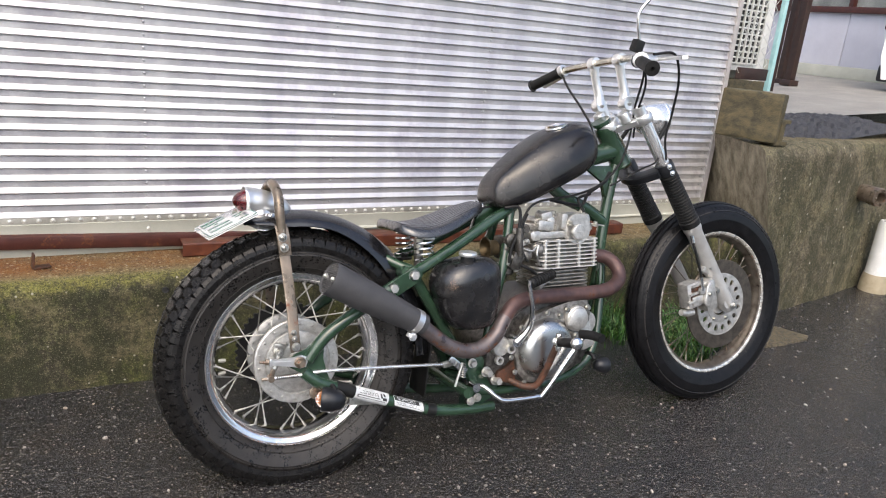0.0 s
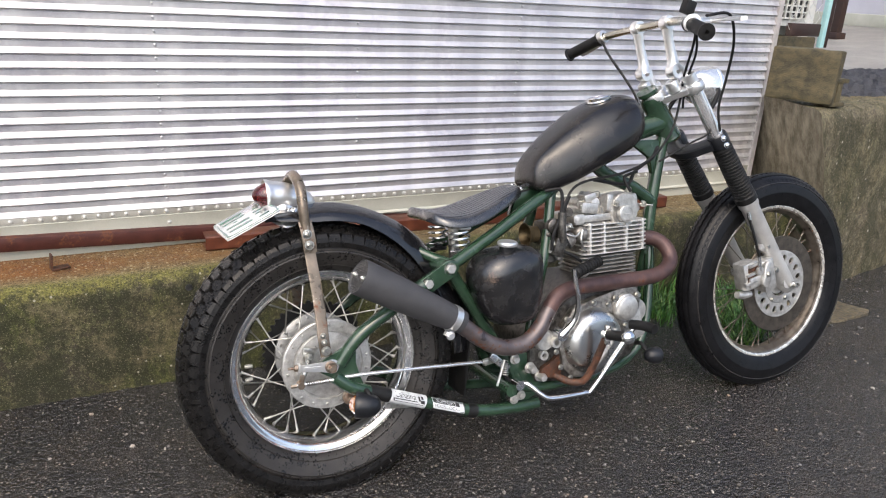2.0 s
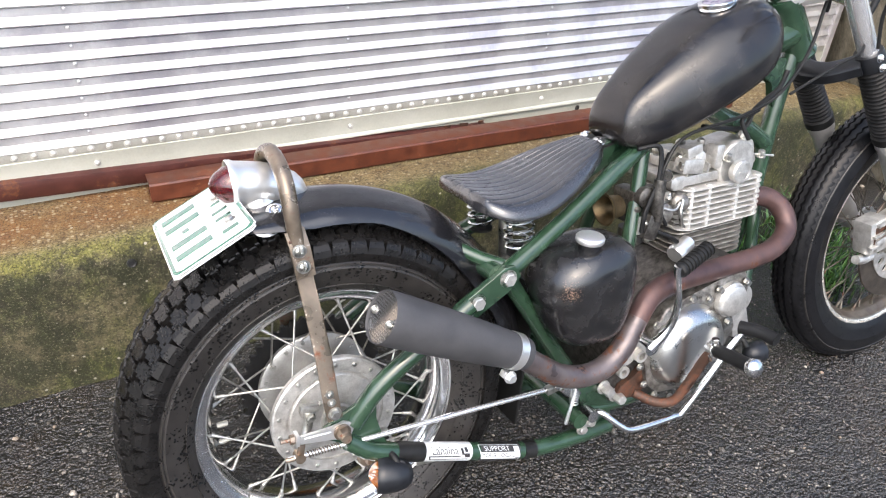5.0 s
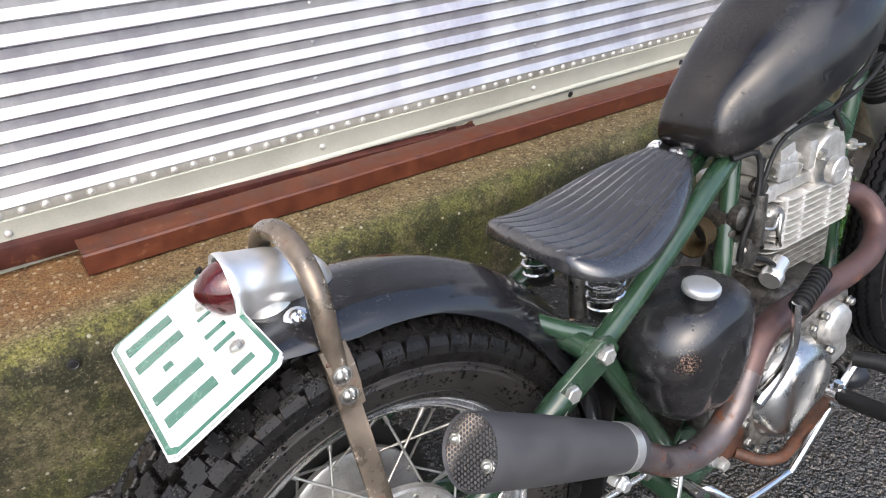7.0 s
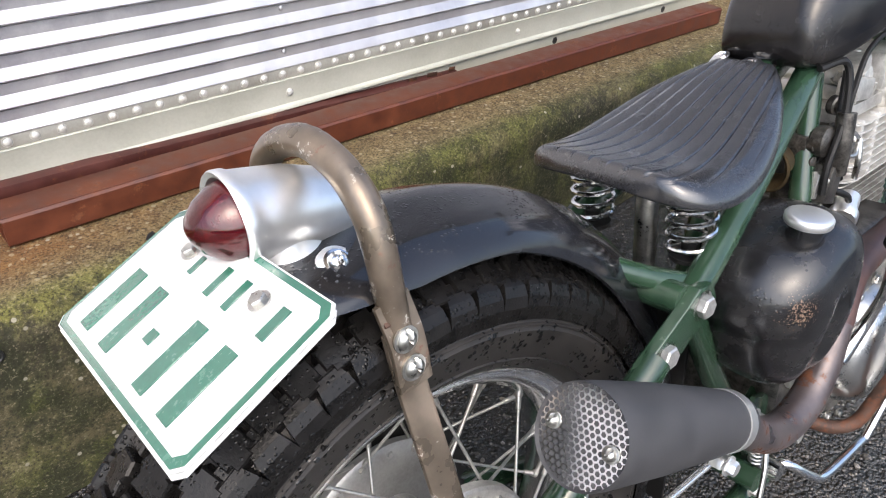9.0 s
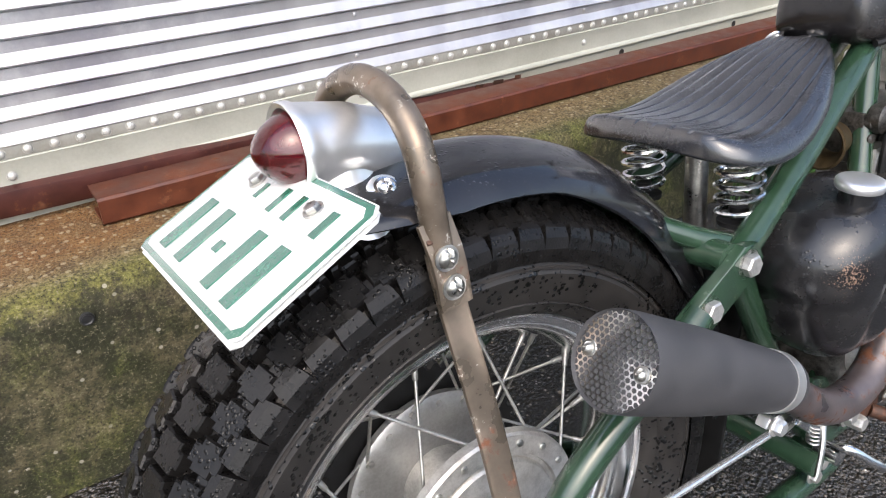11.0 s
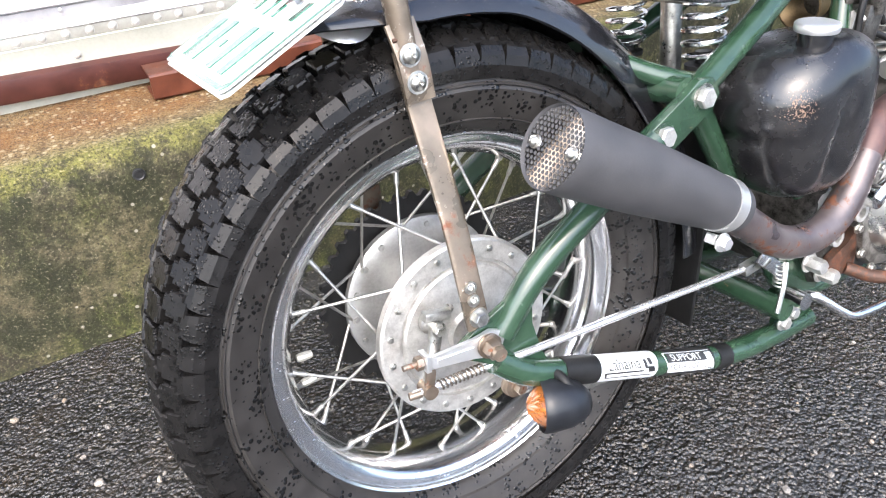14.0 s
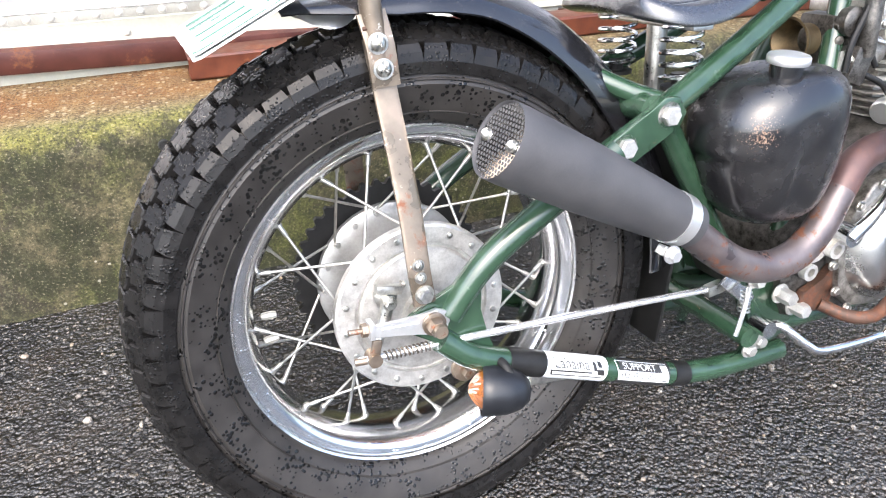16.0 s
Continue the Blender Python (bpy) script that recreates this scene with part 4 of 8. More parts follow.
def drilled_ring(bm, C, r0, r1, n, rad, tan, y, depth):
    """A flat ring with n oval holes through it, facing -y."""
    for k in range(n):
        mid, half = 2 * math.pi * (k + 0.5) / n, math.pi / n
        rm = (r0 + r1) / 2
        loops = [[], [], [], []]
        for i in range(20):
            a = 2 * math.pi * i / 20 + math.pi / 4
            c, s = math.cos(a), math.sin(a)
            m = max(abs(c), abs(s))
            for lst, r, th, yy in ((loops[0], rm + (r1 - r0) / 2 * c / m, mid + half * s / m, y), (loops[1], rm + rad * c, mid + tan * s / rm, y), (loops[2], rm + rad * c, mid + tan * s / rm, y + depth), (loops[3], rm + (r1 - r0) / 2 * c / m, mid + half * s / m, y + depth)):
                lst.append(bm.verts.new(C + Vector((math.cos(th) * r, yy, math.sin(th) * r))))
        for a, b in zip(loops, loops[1:]):
            for i in range(20):
                bm.faces.new((a[i], a[(i + 1) % 20], b[(i + 1) % 20], b[i]))


def front_wheel():
    bm = bmesh.new()
    lathe(bm, [(0.02, -0.06), (0.034, -0.06), (0.036, -0.05), (0.036, -0.03), (0.026, -0.026), (0.026, 0.03), (0.05, 0.036), (0.052, 0.042), (0.02, 0.05)], FA, (0, 1, 0), 36)
    hub = part("front_wheel", bm, ALLOY, bike, "wire-spoked front wheel with a single brake disc")
    ro, half = 0.349, 0.05
    bm = bmesh.new()
    prof = tyre_profile(ro, half, 0.249)
    lathe(bm, prof, FA, (0, 1, 0), 128, cap=False, loop=True)
    part("tyre", bm, FRONT_RUBBER, hub, "ribbed wet black front tyre", True, 40)
    # ribbed tread: three zig-zag grooves between raised bands
    for y0, y1 in ((-0.041, -0.029), (-0.023, -0.0115), (-0.0055, 0.0055), (0.0115, 0.023), (0.029, 0.041)):
        bm = bmesh.new()
        rings = []
        m = 216
        for k in range(m):
            a = 2 * math.pi * k / m
            zig = 0.0028 * (1 if k % 2 else -1)
            o = Vector((math.cos(a), 0, math.sin(a)))
            rr = []
            for y, h in ((y0 - 0.0006, -0.004), (y0, 0.0085), ((y0 + y1) / 2, 0.0092), (y1, 0.0085), (y1 + 0.0006, -0.004)):
                base = ro - 0.0005 - 0.011 * (abs(y) / 0.031) ** 2.2
                rr.append(FA + o * (base + h) + Vector((0, y + (zig if abs(y) > 0.004 and h > 0.006 else 0), 0)))
            rings.append(rr)
        R = [[bm.verts.new(p) for p in r] for r in rings]
        for a, b in zip(R, R[1:] + R[:1]):
            for i in range(4):
                bm.faces.new((a[i], a[i + 1], b[i + 1], b[i]))
        part("tread_rib", bm, FRONT_RUBBER, hub, "", True, 40)
    bm = bmesh.new()
    lathe(bm, [(0.325, -0.0465), (0.327, -0.0478), (0.329, -0.0455)], FA, (0, 1, 0), 128, cap=False)
    part("sidewall_line", bm, RUBBER, hub)
    side = [(0.2565, 0.034), (0.2575, 0.030), (0.254, 0.027), (0.246, 0.0265), (0.2415, 0.024), (0.239, 0.018), (0.2325, 0.013), (0.231, 0.006)]
    outer = [(0.253, 0.036), (0.248, 0.0355), (0.243, 0.0325), (0.238, 0.03), (0.2355, 0.021), (0.229, 0.015), (0.2275, 0.007)]
    for sy in (-1, 1):
        bm = bmesh.new()
        edge = side[:4] + [(0.2455, 0.029), (0.2435, 0.0326)] + outer[2::-1]
        lathe(bm, [(r, sy * y) for r, y in edge], FA, (0, 1, 0), 112, loop=True)
        part("rim_flange", bm, RIM_OLD, hub, "tarnished chrome rim edge")
    bm = bmesh.new()
    well, inner = side[4:], outer[3:]
    prof = [(r, -y) for r, y in well] + [(r, y) for r, y in reversed(well)] + [(0.2428, 0.0322)] + [(r, y) for r, y in inner] + [(r, -y) for r, y in reversed(inner)] + [(0.2428, -0.0322)]
    lathe(bm, prof, FA, (0, 1, 0), 112, loop=True)
    part("rim", bm, RIM_WELL, hub, "brown tarnished rim well")
    spokes(hub, FA, 0.2305, 0.004, 0.05, 0.034, 9, 0.0015, SPOKE_OLD)
    # brake disc: dull ring on a drilled alloy carrier
    bm = bmesh.new()
    lathe(bm, [(0.106, -0.0655), (0.156, -0.0655), (0.157, -0.0645), (0.157, -0.061), (0.156, -0.06), (0.106, -0.06)], FA, (0, 1, 0), 72, loop=True)
    part("brake_disc", bm, plain("worn_disc_steel", (0.1, 0.085, 0.07), (0.19, 0.16, 0.13), (0.35, 0.5), 0.9, 40.0), hub, "brownish worn brake disc")
    bm = bmesh.new()
    lathe(bm, [(0.04, -0.069), (0.062, -0.069), (0.064, -0.067), (0.064, -0.061), (0.04, -0.06)], FA, (0, 1, 0), 48, loop=True)
    drilled_ring(bm, FA, 0.0635, 0.107, 16, 0.0118, 0.0088, -0.068, 0.006)
    lathe(bm, [(0.1065, -0.069), (0.11, -0.0685), (0.11, -0.059), (0.1065, -0.059)], FA, (0, 1, 0), 60, loop=True)
    part("disc_carrier", bm, ALLOY, hub, "drilled alloy disc carrier")
    heads("disc_bolt", "bolt", STEEL, hub, [(FA + Vector((math.cos(k * 1.0472) * 0.057, -0.068, math.sin(k * 1.0472) * 0.057)), R_, 0.0065, 0.004) for k in range(6)])
    return hub


# steering line: fork legs run from the axle up to the clamp
TOP, AX = Vector((1.088, 0, 1.012)), Vector((1.521, 0, 0.360))


def along(t, y):
    p = TOP.lerp(AX, t)
    return (p.x, y, p.z)


FORK_DIR = (AX - TOP).normalized()


def fork():
    f = thing_part("front_fork")

    def leg(sy):
        y = sy * 0.088
        bm = bmesh.new()
        sweep(bm, [along(-0.012, y), along(0.5, y)], 0.0205, 22, 1)
        part("fork_tube", bm, LAMP, f, "chromed fork tube")
        bm = bmesh.new()
        L = (AX - TOP).length
        prof = [(0.019, 0.30 * L)]
        n = 17
        for i in range(n):
            h = (0.305 + 0.225 * i / n) * L
            st = 0.225 * L / n
            r = 0.0295 + 0.003 * i / n
            prof += [(r - 0.0045, h), (r, h + st * 0.3), (r, h + st * 0.65), (r - 0.0045, h + st * 0.98)]
        prof += [(0.031, 0.533 * L), (0.0335, 0.536 * L), (0.0335, 0.56 * L), (0.02, 0.561 * L)]
        lathe(bm, prof, (TOP.x, y, TOP.z), FORK_DIR, 28)
        part("fork_gaiter", bm, RUBBER_DRY, f, "black ribbed rubber gaiter")
        bm = bmesh.new()
        lathe(bm, [(0.018, 0.54 * L), (0.0305, 0.545 * L), (0.0305, 0.585 * L), (0.027, 0.595 * L), (0.0258, 0.9 * L), (0.027, 0.93 * L), (0.027, 1.01 * L), (0.018, 1.03 * L), (0, 1.03 * L)], (TOP.x, y, TOP.z), FORK_DIR, 28)
        lathe(bm, [(0, 0), (0.019, 0), (0.019, 0.045), (0, 0.045)], (1.505, y - 0.022, 0.37), (0, 1, 0), 20)
        part("fork_slider", bm, SLIDER, f, "dull alloy fork slider")
        bm = bmesh.new()
        lathe(bm, [(0, -0.002 * L), (0.0135, -0.002 * L), (0.0135, -0.018 * L), (0.021, -0.018 * L), (0.021, -0.006 * L), (0.0205, 0.02 * L)], (TOP.x, y, TOP.z), FORK_DIR, 24)
        part("fork_cap", bm, ALLOY_BRIGHT, f, "alloy fork cap")

    pair(leg)
    # top clamp
    bm = bmesh.new()
    u = Vector((FORK_DIR.z, 0, -FORK_DIR.x)) * -1
    o = Vector(along(0.035, 0))
    for sy in (-1, 1):
        lathe(bm, [(0.0206, -0.012), (0.029, -0.012), (0.031, -0.008), (0.031, 0.01), (0.028, 0.014), (0.0206, 0.014)], (o.x, sy * 0.088, o.z), FORK_DIR, 28, loop=True)
    stem = o - Vector((0.048, 0, 0.03))
    lathe(bm, [(0, -0.022), (0.014, -0.022), (0.016, -0.016), (0.026, -0.015), (0.03, -0.01), (0.03, 0.012), (0, 0.014)], stem, FORK_DIR, 28)
    for sy in (-1, 1):
        sweep(bm, [(stem.x, sy * 0.015, stem.z), (stem.x + 0.018, sy * 0.05, stem.z + 0.012), (o.x - 0.012, sy * 0.085, o.z - 0.006)], 0.012, 12, 4, flat=(0.022, 0.011), up=(0.83, 0, 0.55))
        lathe(bm, [(0, -0.02), (0.017, -0.02), (0.019, -0.015), (0.019, 0.012), (0, 0.014)], (stem.x + 0.0, sy * 0.06, stem.z + 0.03), FORK_DIR, 20)
    bolt(bm, stem - FORK_DIR * 0.022, tuple(-FORK_DIR), 0.013, 0.01)
    part("top_clamp", bm, ALLOY_BRIGHT, f, "polished alloy top clamp")
    bm = bmesh.new()
    o = Vector(along(0.275, 0))
    for sy in (-1, 1):
        lathe(bm, [(0.0206, -0.02), (0.028, -0.02), (0.03, -0.014), (0.03, 0.014), (0.028, 0.02), (0.0206, 0.02)], (o.x, sy * 0.088, o.z), FORK_DIR, 28, loop=True)
    st2 = o - Vector((0.05, 0, 0.032))
    sweep(bm, [(o.x - 0.02, -0.085, o.z - 0.01), (st2.x, -0.03, st2.z), (st2.x, 0.03, st2.z), (o.x - 0.02, 0.085, o.z - 0.01)], 0.014, 14, 5, flat=(0.026, 0.014), up=(0.83, 0, 0.55))
    part("lower_clamp", bm, SIGNAL, f, "black lower fork clamp")
    heads("clamp_bolt", "screw", CHROME, f, [(((o + FORK_DIR * k).x - 0.004, -0.116, (o + FORK_DIR * k).z - 0.004), (-0.1, -1, 0), 0.007) for k in (-0.012, 0.012)])
    bm = bmesh.new()
    lathe(bm, [(0.03, -0.014), (0.037, -0.014), (0.0395, -0.009), (0.0395, 0.006), (0.036, 0.008), (0.036, 0.013), (0.03, 0.014)], (1.036, 0, 0.967), FORK_DIR, 32, loop=True)
    part("steering_collar", bm, ALLOY_BRIGHT, f, "alloy steering head collar")
    # caliper and its hose
    bm = bmesh.new()
    box(bm, (1.344, -0.088, 0.41), (0.062, 0.05, 0.088), (0, -12, 0), 0.009)
    box(bm, (1.354, -0.106, 0.393), (0.05, 0.03, 0.034), (0, -12, 0), 0.007)
    box(bm, (1.414, -0.094, 0.406), (0.052, 0.05, 0.108), (0, -14, 0), 0.012)
    box(bm, (1.416, -0.085, 0.493), (0.05, 0.03, 0.04), (0, 25, 0), 0.008)
    sweep(bm, [(1.361, -0.09, 0.348), (1.331, -0.09, 0.346), (1.306, -0.09, 0.35)], [0.011, 0.0125, 0.011], 14, 3)
    lathe(bm, [(0, 0), (0.013, 0), (0.013, 0.01), (0, 0.01)], (1.361, -0.12, 0.428), (0, -1, 0), 18)
    cap = []
    for k in range(20):
        a = 2 * math.pi * k / 20
        u, w = math.cos(a) * 0.0165, math.sin(a) * 0.0165 + (0.024 if math.sin(a) >= 0 else -0.024)
        cap.append((1.392 + u + w * 0.2, 0.414 + w - u * 0.2))
    side_plate(bm, cap, -0.114, 0.018, 0.005)
    for z in (0.458, 0.43, 0.402):
        box(bm, (1.342 - (0.43 - z) * 0.2, -0.115, z - 0.012), (0.05, 0.012, 0.008), (0, -12, 0), 0.002)
    part("caliper", bm, ALLOY, f, "alloy brake caliper")
    # dark strips paint the shaded recesses between the bars, with a rust tint
    bm = bmesh.new()
    for z in (0.444, 0.416):
        box(bm, (1.344, -0.1125, z - 0.012), (0.04, 0.005, 0.016), (0, -12, 0), 0.001)
    part("pad_pin", bm, RUST_PART, f, "rust-tinted dark strips for the shaded recesses between caliper bars")
    heads("caliper_bolt", "bolt", STEEL, f, [((1.392, -0.131, 0.414), R_, 0.007, 0.004), ((1.446, -0.106, 0.418), R_, 0.009, 0.01), ((1.416, -0.101, 0.498), R_, 0.009, 0.008)])
    bm = bmesh.new()
    sweep(bm, [(1.361, -0.125, 0.433), (1.353, -0.125, 0.478), (1.331, -0.12, 0.548), (1.319, -0.115, 0.588)], 0.0042, 8, 6)
    part("brake_hose", bm, RUBBER_DRY, f, "black brake hose")
    for a, b in (((1.361, -0.125, 0.428), (1.353, -0.125, 0.473)), ((1.319, -0.115, 0.59), (1.313, -0.113, 0.613))):
        bm = bmesh.new()
        sweep(bm, [a, b], 0.0062, 10, 1)
        part("hose_end", bm, CHROME, f)
    bm = bmesh.new()
    screw(bm, (1.521, -0.112, 0.36), (0, -1, 0), 0.011)
    lathe(bm, [(0, 0), (0.0055, 0), (0.0055, 0.02), (0, 0.02)], (1.521, -0.11, 0.36), (0, -1, 0), 14)
    part("axle_nut", bm, STEEL, f)
    return f


def thing_part(name, label=""):
    """An empty that gathers the pieces of one part of the motorcycle."""
    e = new(name)
    e.empty_display_size = 0.05
    e.parent = bike
    if label:
        e["label"] = label
    return e


def handlebar():
    h = thing_part("handlebar")
    bm = bmesh.new()
    bar = [(0.968, 0.308, 1.117), (0.998, 0.215, 1.149), (1.016, 0.14, 1.161), (1.021, 0.06, 1.164), (1.024, -0.06, 1.167), (1.0, -0.15, 1.159), (0.955, -0.225, 1.142), (0.916, -0.315, 1.113)]
    sweep(bm, bar, 0.0112, 16, 6)
    part("bar", bm, plain("tarnished_bar_chrome", (0.42, 0.4, 0.34), (0.6, 0.58, 0.52), (0.15, 0.3), 1.0, 40.0), h, "tarnished chrome handlebar")
    for sy, p, q in ((1, bar[1], bar[0]), (-1, bar[-2], bar[-1])):
        p, q = Vector(p), Vector(q)
        d = (q - p).normalized()
        bm = bmesh.new()
        L = (q - p).length + 0.02
        prof = [(0.011, -0.006), (0.0205, -0.006), (0.0215, -0.002), (0.0205, 0.004), (0.0165, 0.006)]
        for i in range(10):
            prof += [(0.0165, 0.01 + L * 0.85 * i / 10), (0.0172, 0.012 + L * 0.85 * (i + 0.5) / 10)]
        prof += [(0.017, L - 0.006), (0.021, L - 0.004), (0.021, L), (0.006, L + 0.001), (0.005, L - 0.01), (0, L - 0.01)]
        lathe(bm, prof, p, d, 22)
        part("grip", bm, RUBBER_DRY, h, "black rubber grip")
    for sy in (-1, 1):
        bm = bmesh.new()
        sweep(bm, [(1.05, sy * 0.062, 1.035), (1.046, sy * 0.062, 1.068), (1.032, sy * 0.062, 1.115), (1.024, sy * 0.062, 1.15)], [0.019, 0.0155, 0.0135, 0.0155], 16, 4)
        lathe(bm, [(0.0115, -0.014), (0.019, -0.014), (0.0205, -0.01), (0.0205, 0.01), (0.019, 0.014), (0.0115, 0.014)], (1.0225, sy * 0.062, 1.1655), (0, 1, 0), 24, loop=True)
        lathe(bm, [(0.009, -0.016), (0.0205, -0.016), (0.022, -0.012), (0.022, 0.012), (0.0205, 0.016), (0.009, 0.016)], (1.052, sy * 0.066, 1.034), (0, 1, 0), 24, loop=True)
        part("riser", bm, ALLOY_BRIGHT, h, "polished dog-bone riser")
    bm = bmesh.new()
    sweep(bm, [(0.925, -0.255, 1.158), (0.955, -0.25, 1.158), (0.985, -0.245, 1.16)], 0.014, 12, 3)
    lathe(bm, [(0.011, -0.014), (0.021, -0.014), (0.022, 0.014), (0.011, 0.014)], (0.932, -0.245, 1.156), (-0.45, -0.86, -0.08), 20, loop=True)
    part("lever_clamp", bm, ALLOY_BRIGHT, h)
    bm = bmesh.new()
    sweep(bm, [(0.985, -0.24, 1.16), (1.0, -0.27, 1.162), (0.985, -0.32, 1.158), (0.955, -0.38, 1.15), (0.935, -0.415, 1.146)], [0.006, 0.0065, 0.006, 0.0055, 0.0075], 10, 5, flat=(0.008, 0.005))
    part("brake_lever", bm, ALLOY_BRIGHT, h, "alloy brake lever")
    bm = bmesh.new()
    sweep(bm, [(0.995, 0.205, 1.17), (1.025, 0.23, 1.166), (1.03, 0.29, 1.15), (1.015, 0.35, 1.128)], 0.006, 10, 5, flat=(0.008, 0.005))
    lathe(bm, [(0.0112, -0.012), (0.02, -0.012), (0.02, 0.012), (0.0112, 0.012)], (0.986, 0.205, 1.167), (-0.2, 0.9, -0.3), 20, loop=True)
    part("clutch_lever", bm, ALLOY_BRIGHT, h, "alloy clutch lever")
    bm = bmesh.new()
    box(bm, (0.925, -0.24, 1.195), (0.03, 0.026, 0.034), (10, 15, 0), 0.004)
    part("switch_box", bm, RUBBER_DRY, h, "small black switch box")
    bm = bmesh.new()
    sweep(bm, [(0.935, -0.235, 1.168), (0.935, -0.235, 1.21), (0.925, -0.24, 1.25), (0.925, -0.245, 1.29), (0.965, -0.26, 1.345), (0.985, -0.265, 1.42)], 0.0048, 10, 5)
    part("mirror_stem", bm, CHROME, h, "bent chrome mirror stem")
    for o in h.children:
        if o.name.split(".")[0] in ("lever_clamp", "brake_lever", "switch_box", "mirror_stem"):
            o.data.transform(Matrix.Translation((0.022, 0.015, -0.013)))
        elif o.name.split(".")[0] == "clutch_lever":
            o.data.transform(Matrix.Translation((0.014, 0.0, -0.014)))
    return h


def headlight():
    bm = bmesh.new()
    d = Vector((1, 0, -0.06))
    o = (1.196, 0, 0.994)
    lathe(bm, [(0, -0.048), (0.018, -0.045), (0.036, -0.034), (0.05, -0.012), (0.057, 0.018), (0.0595, 0.042), (0.062, 0.044), (0.062, 0.053), (0.058, 0.055), (0.055, 0.051)], o, d, 40)
    hl = part("headlight", bm, LAMP, bike, "small chrome bullet headlight")
    bm = bmesh.new()
    lathe(bm, [(0, 0.062), (0.026, 0.06), (0.055, 0.051)], o, d, 40, cap=False)
    part("lens", bm, plain("clear_lens", (0.6, 0.62, 0.62), (0.7, 0.72, 0.72), (0.05, 0.1)), hl)
    for sy in (-1, 1):
        bm = bmesh.new()
        sweep(bm, [along(0.16, sy * 0.092), (1.2, sy * 0.085, 0.965), (1.215, sy * 0.07, 0.98)], 0.007, 10, 4)
        part("bracket", bm, RUBBER_DRY, hl, "black lamp bracket")


def frame_tubes():
    fr = thing_part("frame")
    r = 0.0158

    def tube(name, pts, rad=r, n=6, label=""):
        bm = bmesh.new()
        sweep(bm, pts, rad, 18, n)
        return part(name, bm, GREEN, fr, label)

    for sy in (-1, 1):
        tube("seat_stay", [(0.012, sy * 0.108, 0.352), (0.05, sy * 0.112, 0.402), (0.1, sy * 0.113, 0.44), (0.2, sy * 0.112, 0.497), (0.235, sy * 0.11, 0.517)], 0.0165)
        tube("upper_tube", [(0.312, sy * 0.098, 0.553), (0.45, sy * 0.075, 0.618), (0.6, sy * 0.047, 0.692), (0.665, sy * 0.034, 0.722)], 0.0165)
        tube("inner_tube", [(0.325, sy * 0.085, 0.556), (0.28, sy * 0.06, 0.575), (0.235, sy * 0.03, 0.60)], 0.013)
        tube("lower_diagonal", [(0.315, sy * 0.09, 0.545), (0.37, sy * 0.08, 0.46), (0.425, sy * 0.075, 0.37), (0.48, sy * 0.08, 0.28), (0.51, sy * 0.085, 0.22)], 0.0155)
        tube("seat_tube", [(0.655, sy * 0.036, 0.715), (0.635, sy * 0.05, 0.62), (0.61, sy * 0.065, 0.53), (0.575, sy * 0.07, 0.4), (0.545, sy * 0.075, 0.26)], 0.0145)
        tube("chain_stay", [(0, sy * 0.108, 0.322), (0.039, sy * 0.116, 0.291), (0.116, sy * 0.116, 0.259), (0.191, sy * 0.115, 0.23), (0.333, sy * 0.112, 0.175), (0.407, sy * 0.108, 0.156), (0.489, sy * 0.102, 0.146), (0.568, sy * 0.096, 0.141)], 0.0165)
        tube("cradle_tube", [(0.5, sy * 0.09, 0.2), (0.58, sy * 0.085, 0.182), (0.76, sy * 0.075, 0.178), (0.9, sy * 0.06, 0.2), (0.975, sy * 0.045, 0.27), (1.01, sy * 0.025, 0.4), (1.024, sy * 0.008, 0.52)], 0.0145)
        # dropout
        bm = bmesh.new()
        side_plate(bm, [(-0.035, 0.338), (-0.01, 0.322), (0.03, 0.3), (0.07, 0.292), (0.06, 0.315), (0.05, 0.35), (0.055, 0.395), (0.02, 0.39), (-0.02, 0.372), (-0.05, 0.355)], sy * 0.108 + 0.004, 0.008, 0.0015)
        part("dropout", bm, GREEN, fr, "welded green dropout plate")
        bm = bmesh.new()
        side_plate(bm, [(0.2, 0.482), (0.215, 0.476), (0.25, 0.494), (0.322, 0.532), (0.333, 0.55), (0.322, 0.57), (0.3, 0.572), (0.28, 0.558), (0.21, 0.521), (0.195, 0.505)], sy * 0.112 + (0.011 if sy < 0 else 0.003), 0.014, 0.002)
        part("joint_plate", bm, GREEN, fr, "bolted green joint plate")
        bm = bmesh.new()
        side_plate(bm, [(0.475, 0.27), (0.5, 0.205), (0.49, 0.158), (0.53, 0.155), (0.57, 0.17), (0.585, 0.2), (0.56, 0.25), (0.53, 0.3), (0.5, 0.31)], sy * 0.094 + 0.004, 0.008, 0.0015)
        part("engine_plate", bm, GREEN, fr, "green lower engine plate")
    tube("backbone", [(0.66, 0, 0.735), (0.78, 0, 0.80), (0.92, 0, 0.855), (1.065, 0, 0.89)], 0.031, 4)
    tube("down_tube", [(1.079, 0, 0.865), (1.05, 0, 0.745), (1.026, 0, 0.6), (1.018, 0, 0.5)], 0.0185, 4)
    tube("brace_tube", [(0.8, 0, 0.8), (0.87, 0, 0.745), (0.96, 0, 0.705), (1.03, 0, 0.66)], 0.02, 5)
    tube("cross_tube", [(0.293, -0.102, 0.556), (0.293, 0.102, 0.556)], 0.0178, 1)
    tube("lower_cross_tube", [(0.47, -0.13, 0.205), (0.47, 0.12, 0.205)], 0.0165, 1)
    bm = bmesh.new()
    hd = -Vector(FORK_DIR)
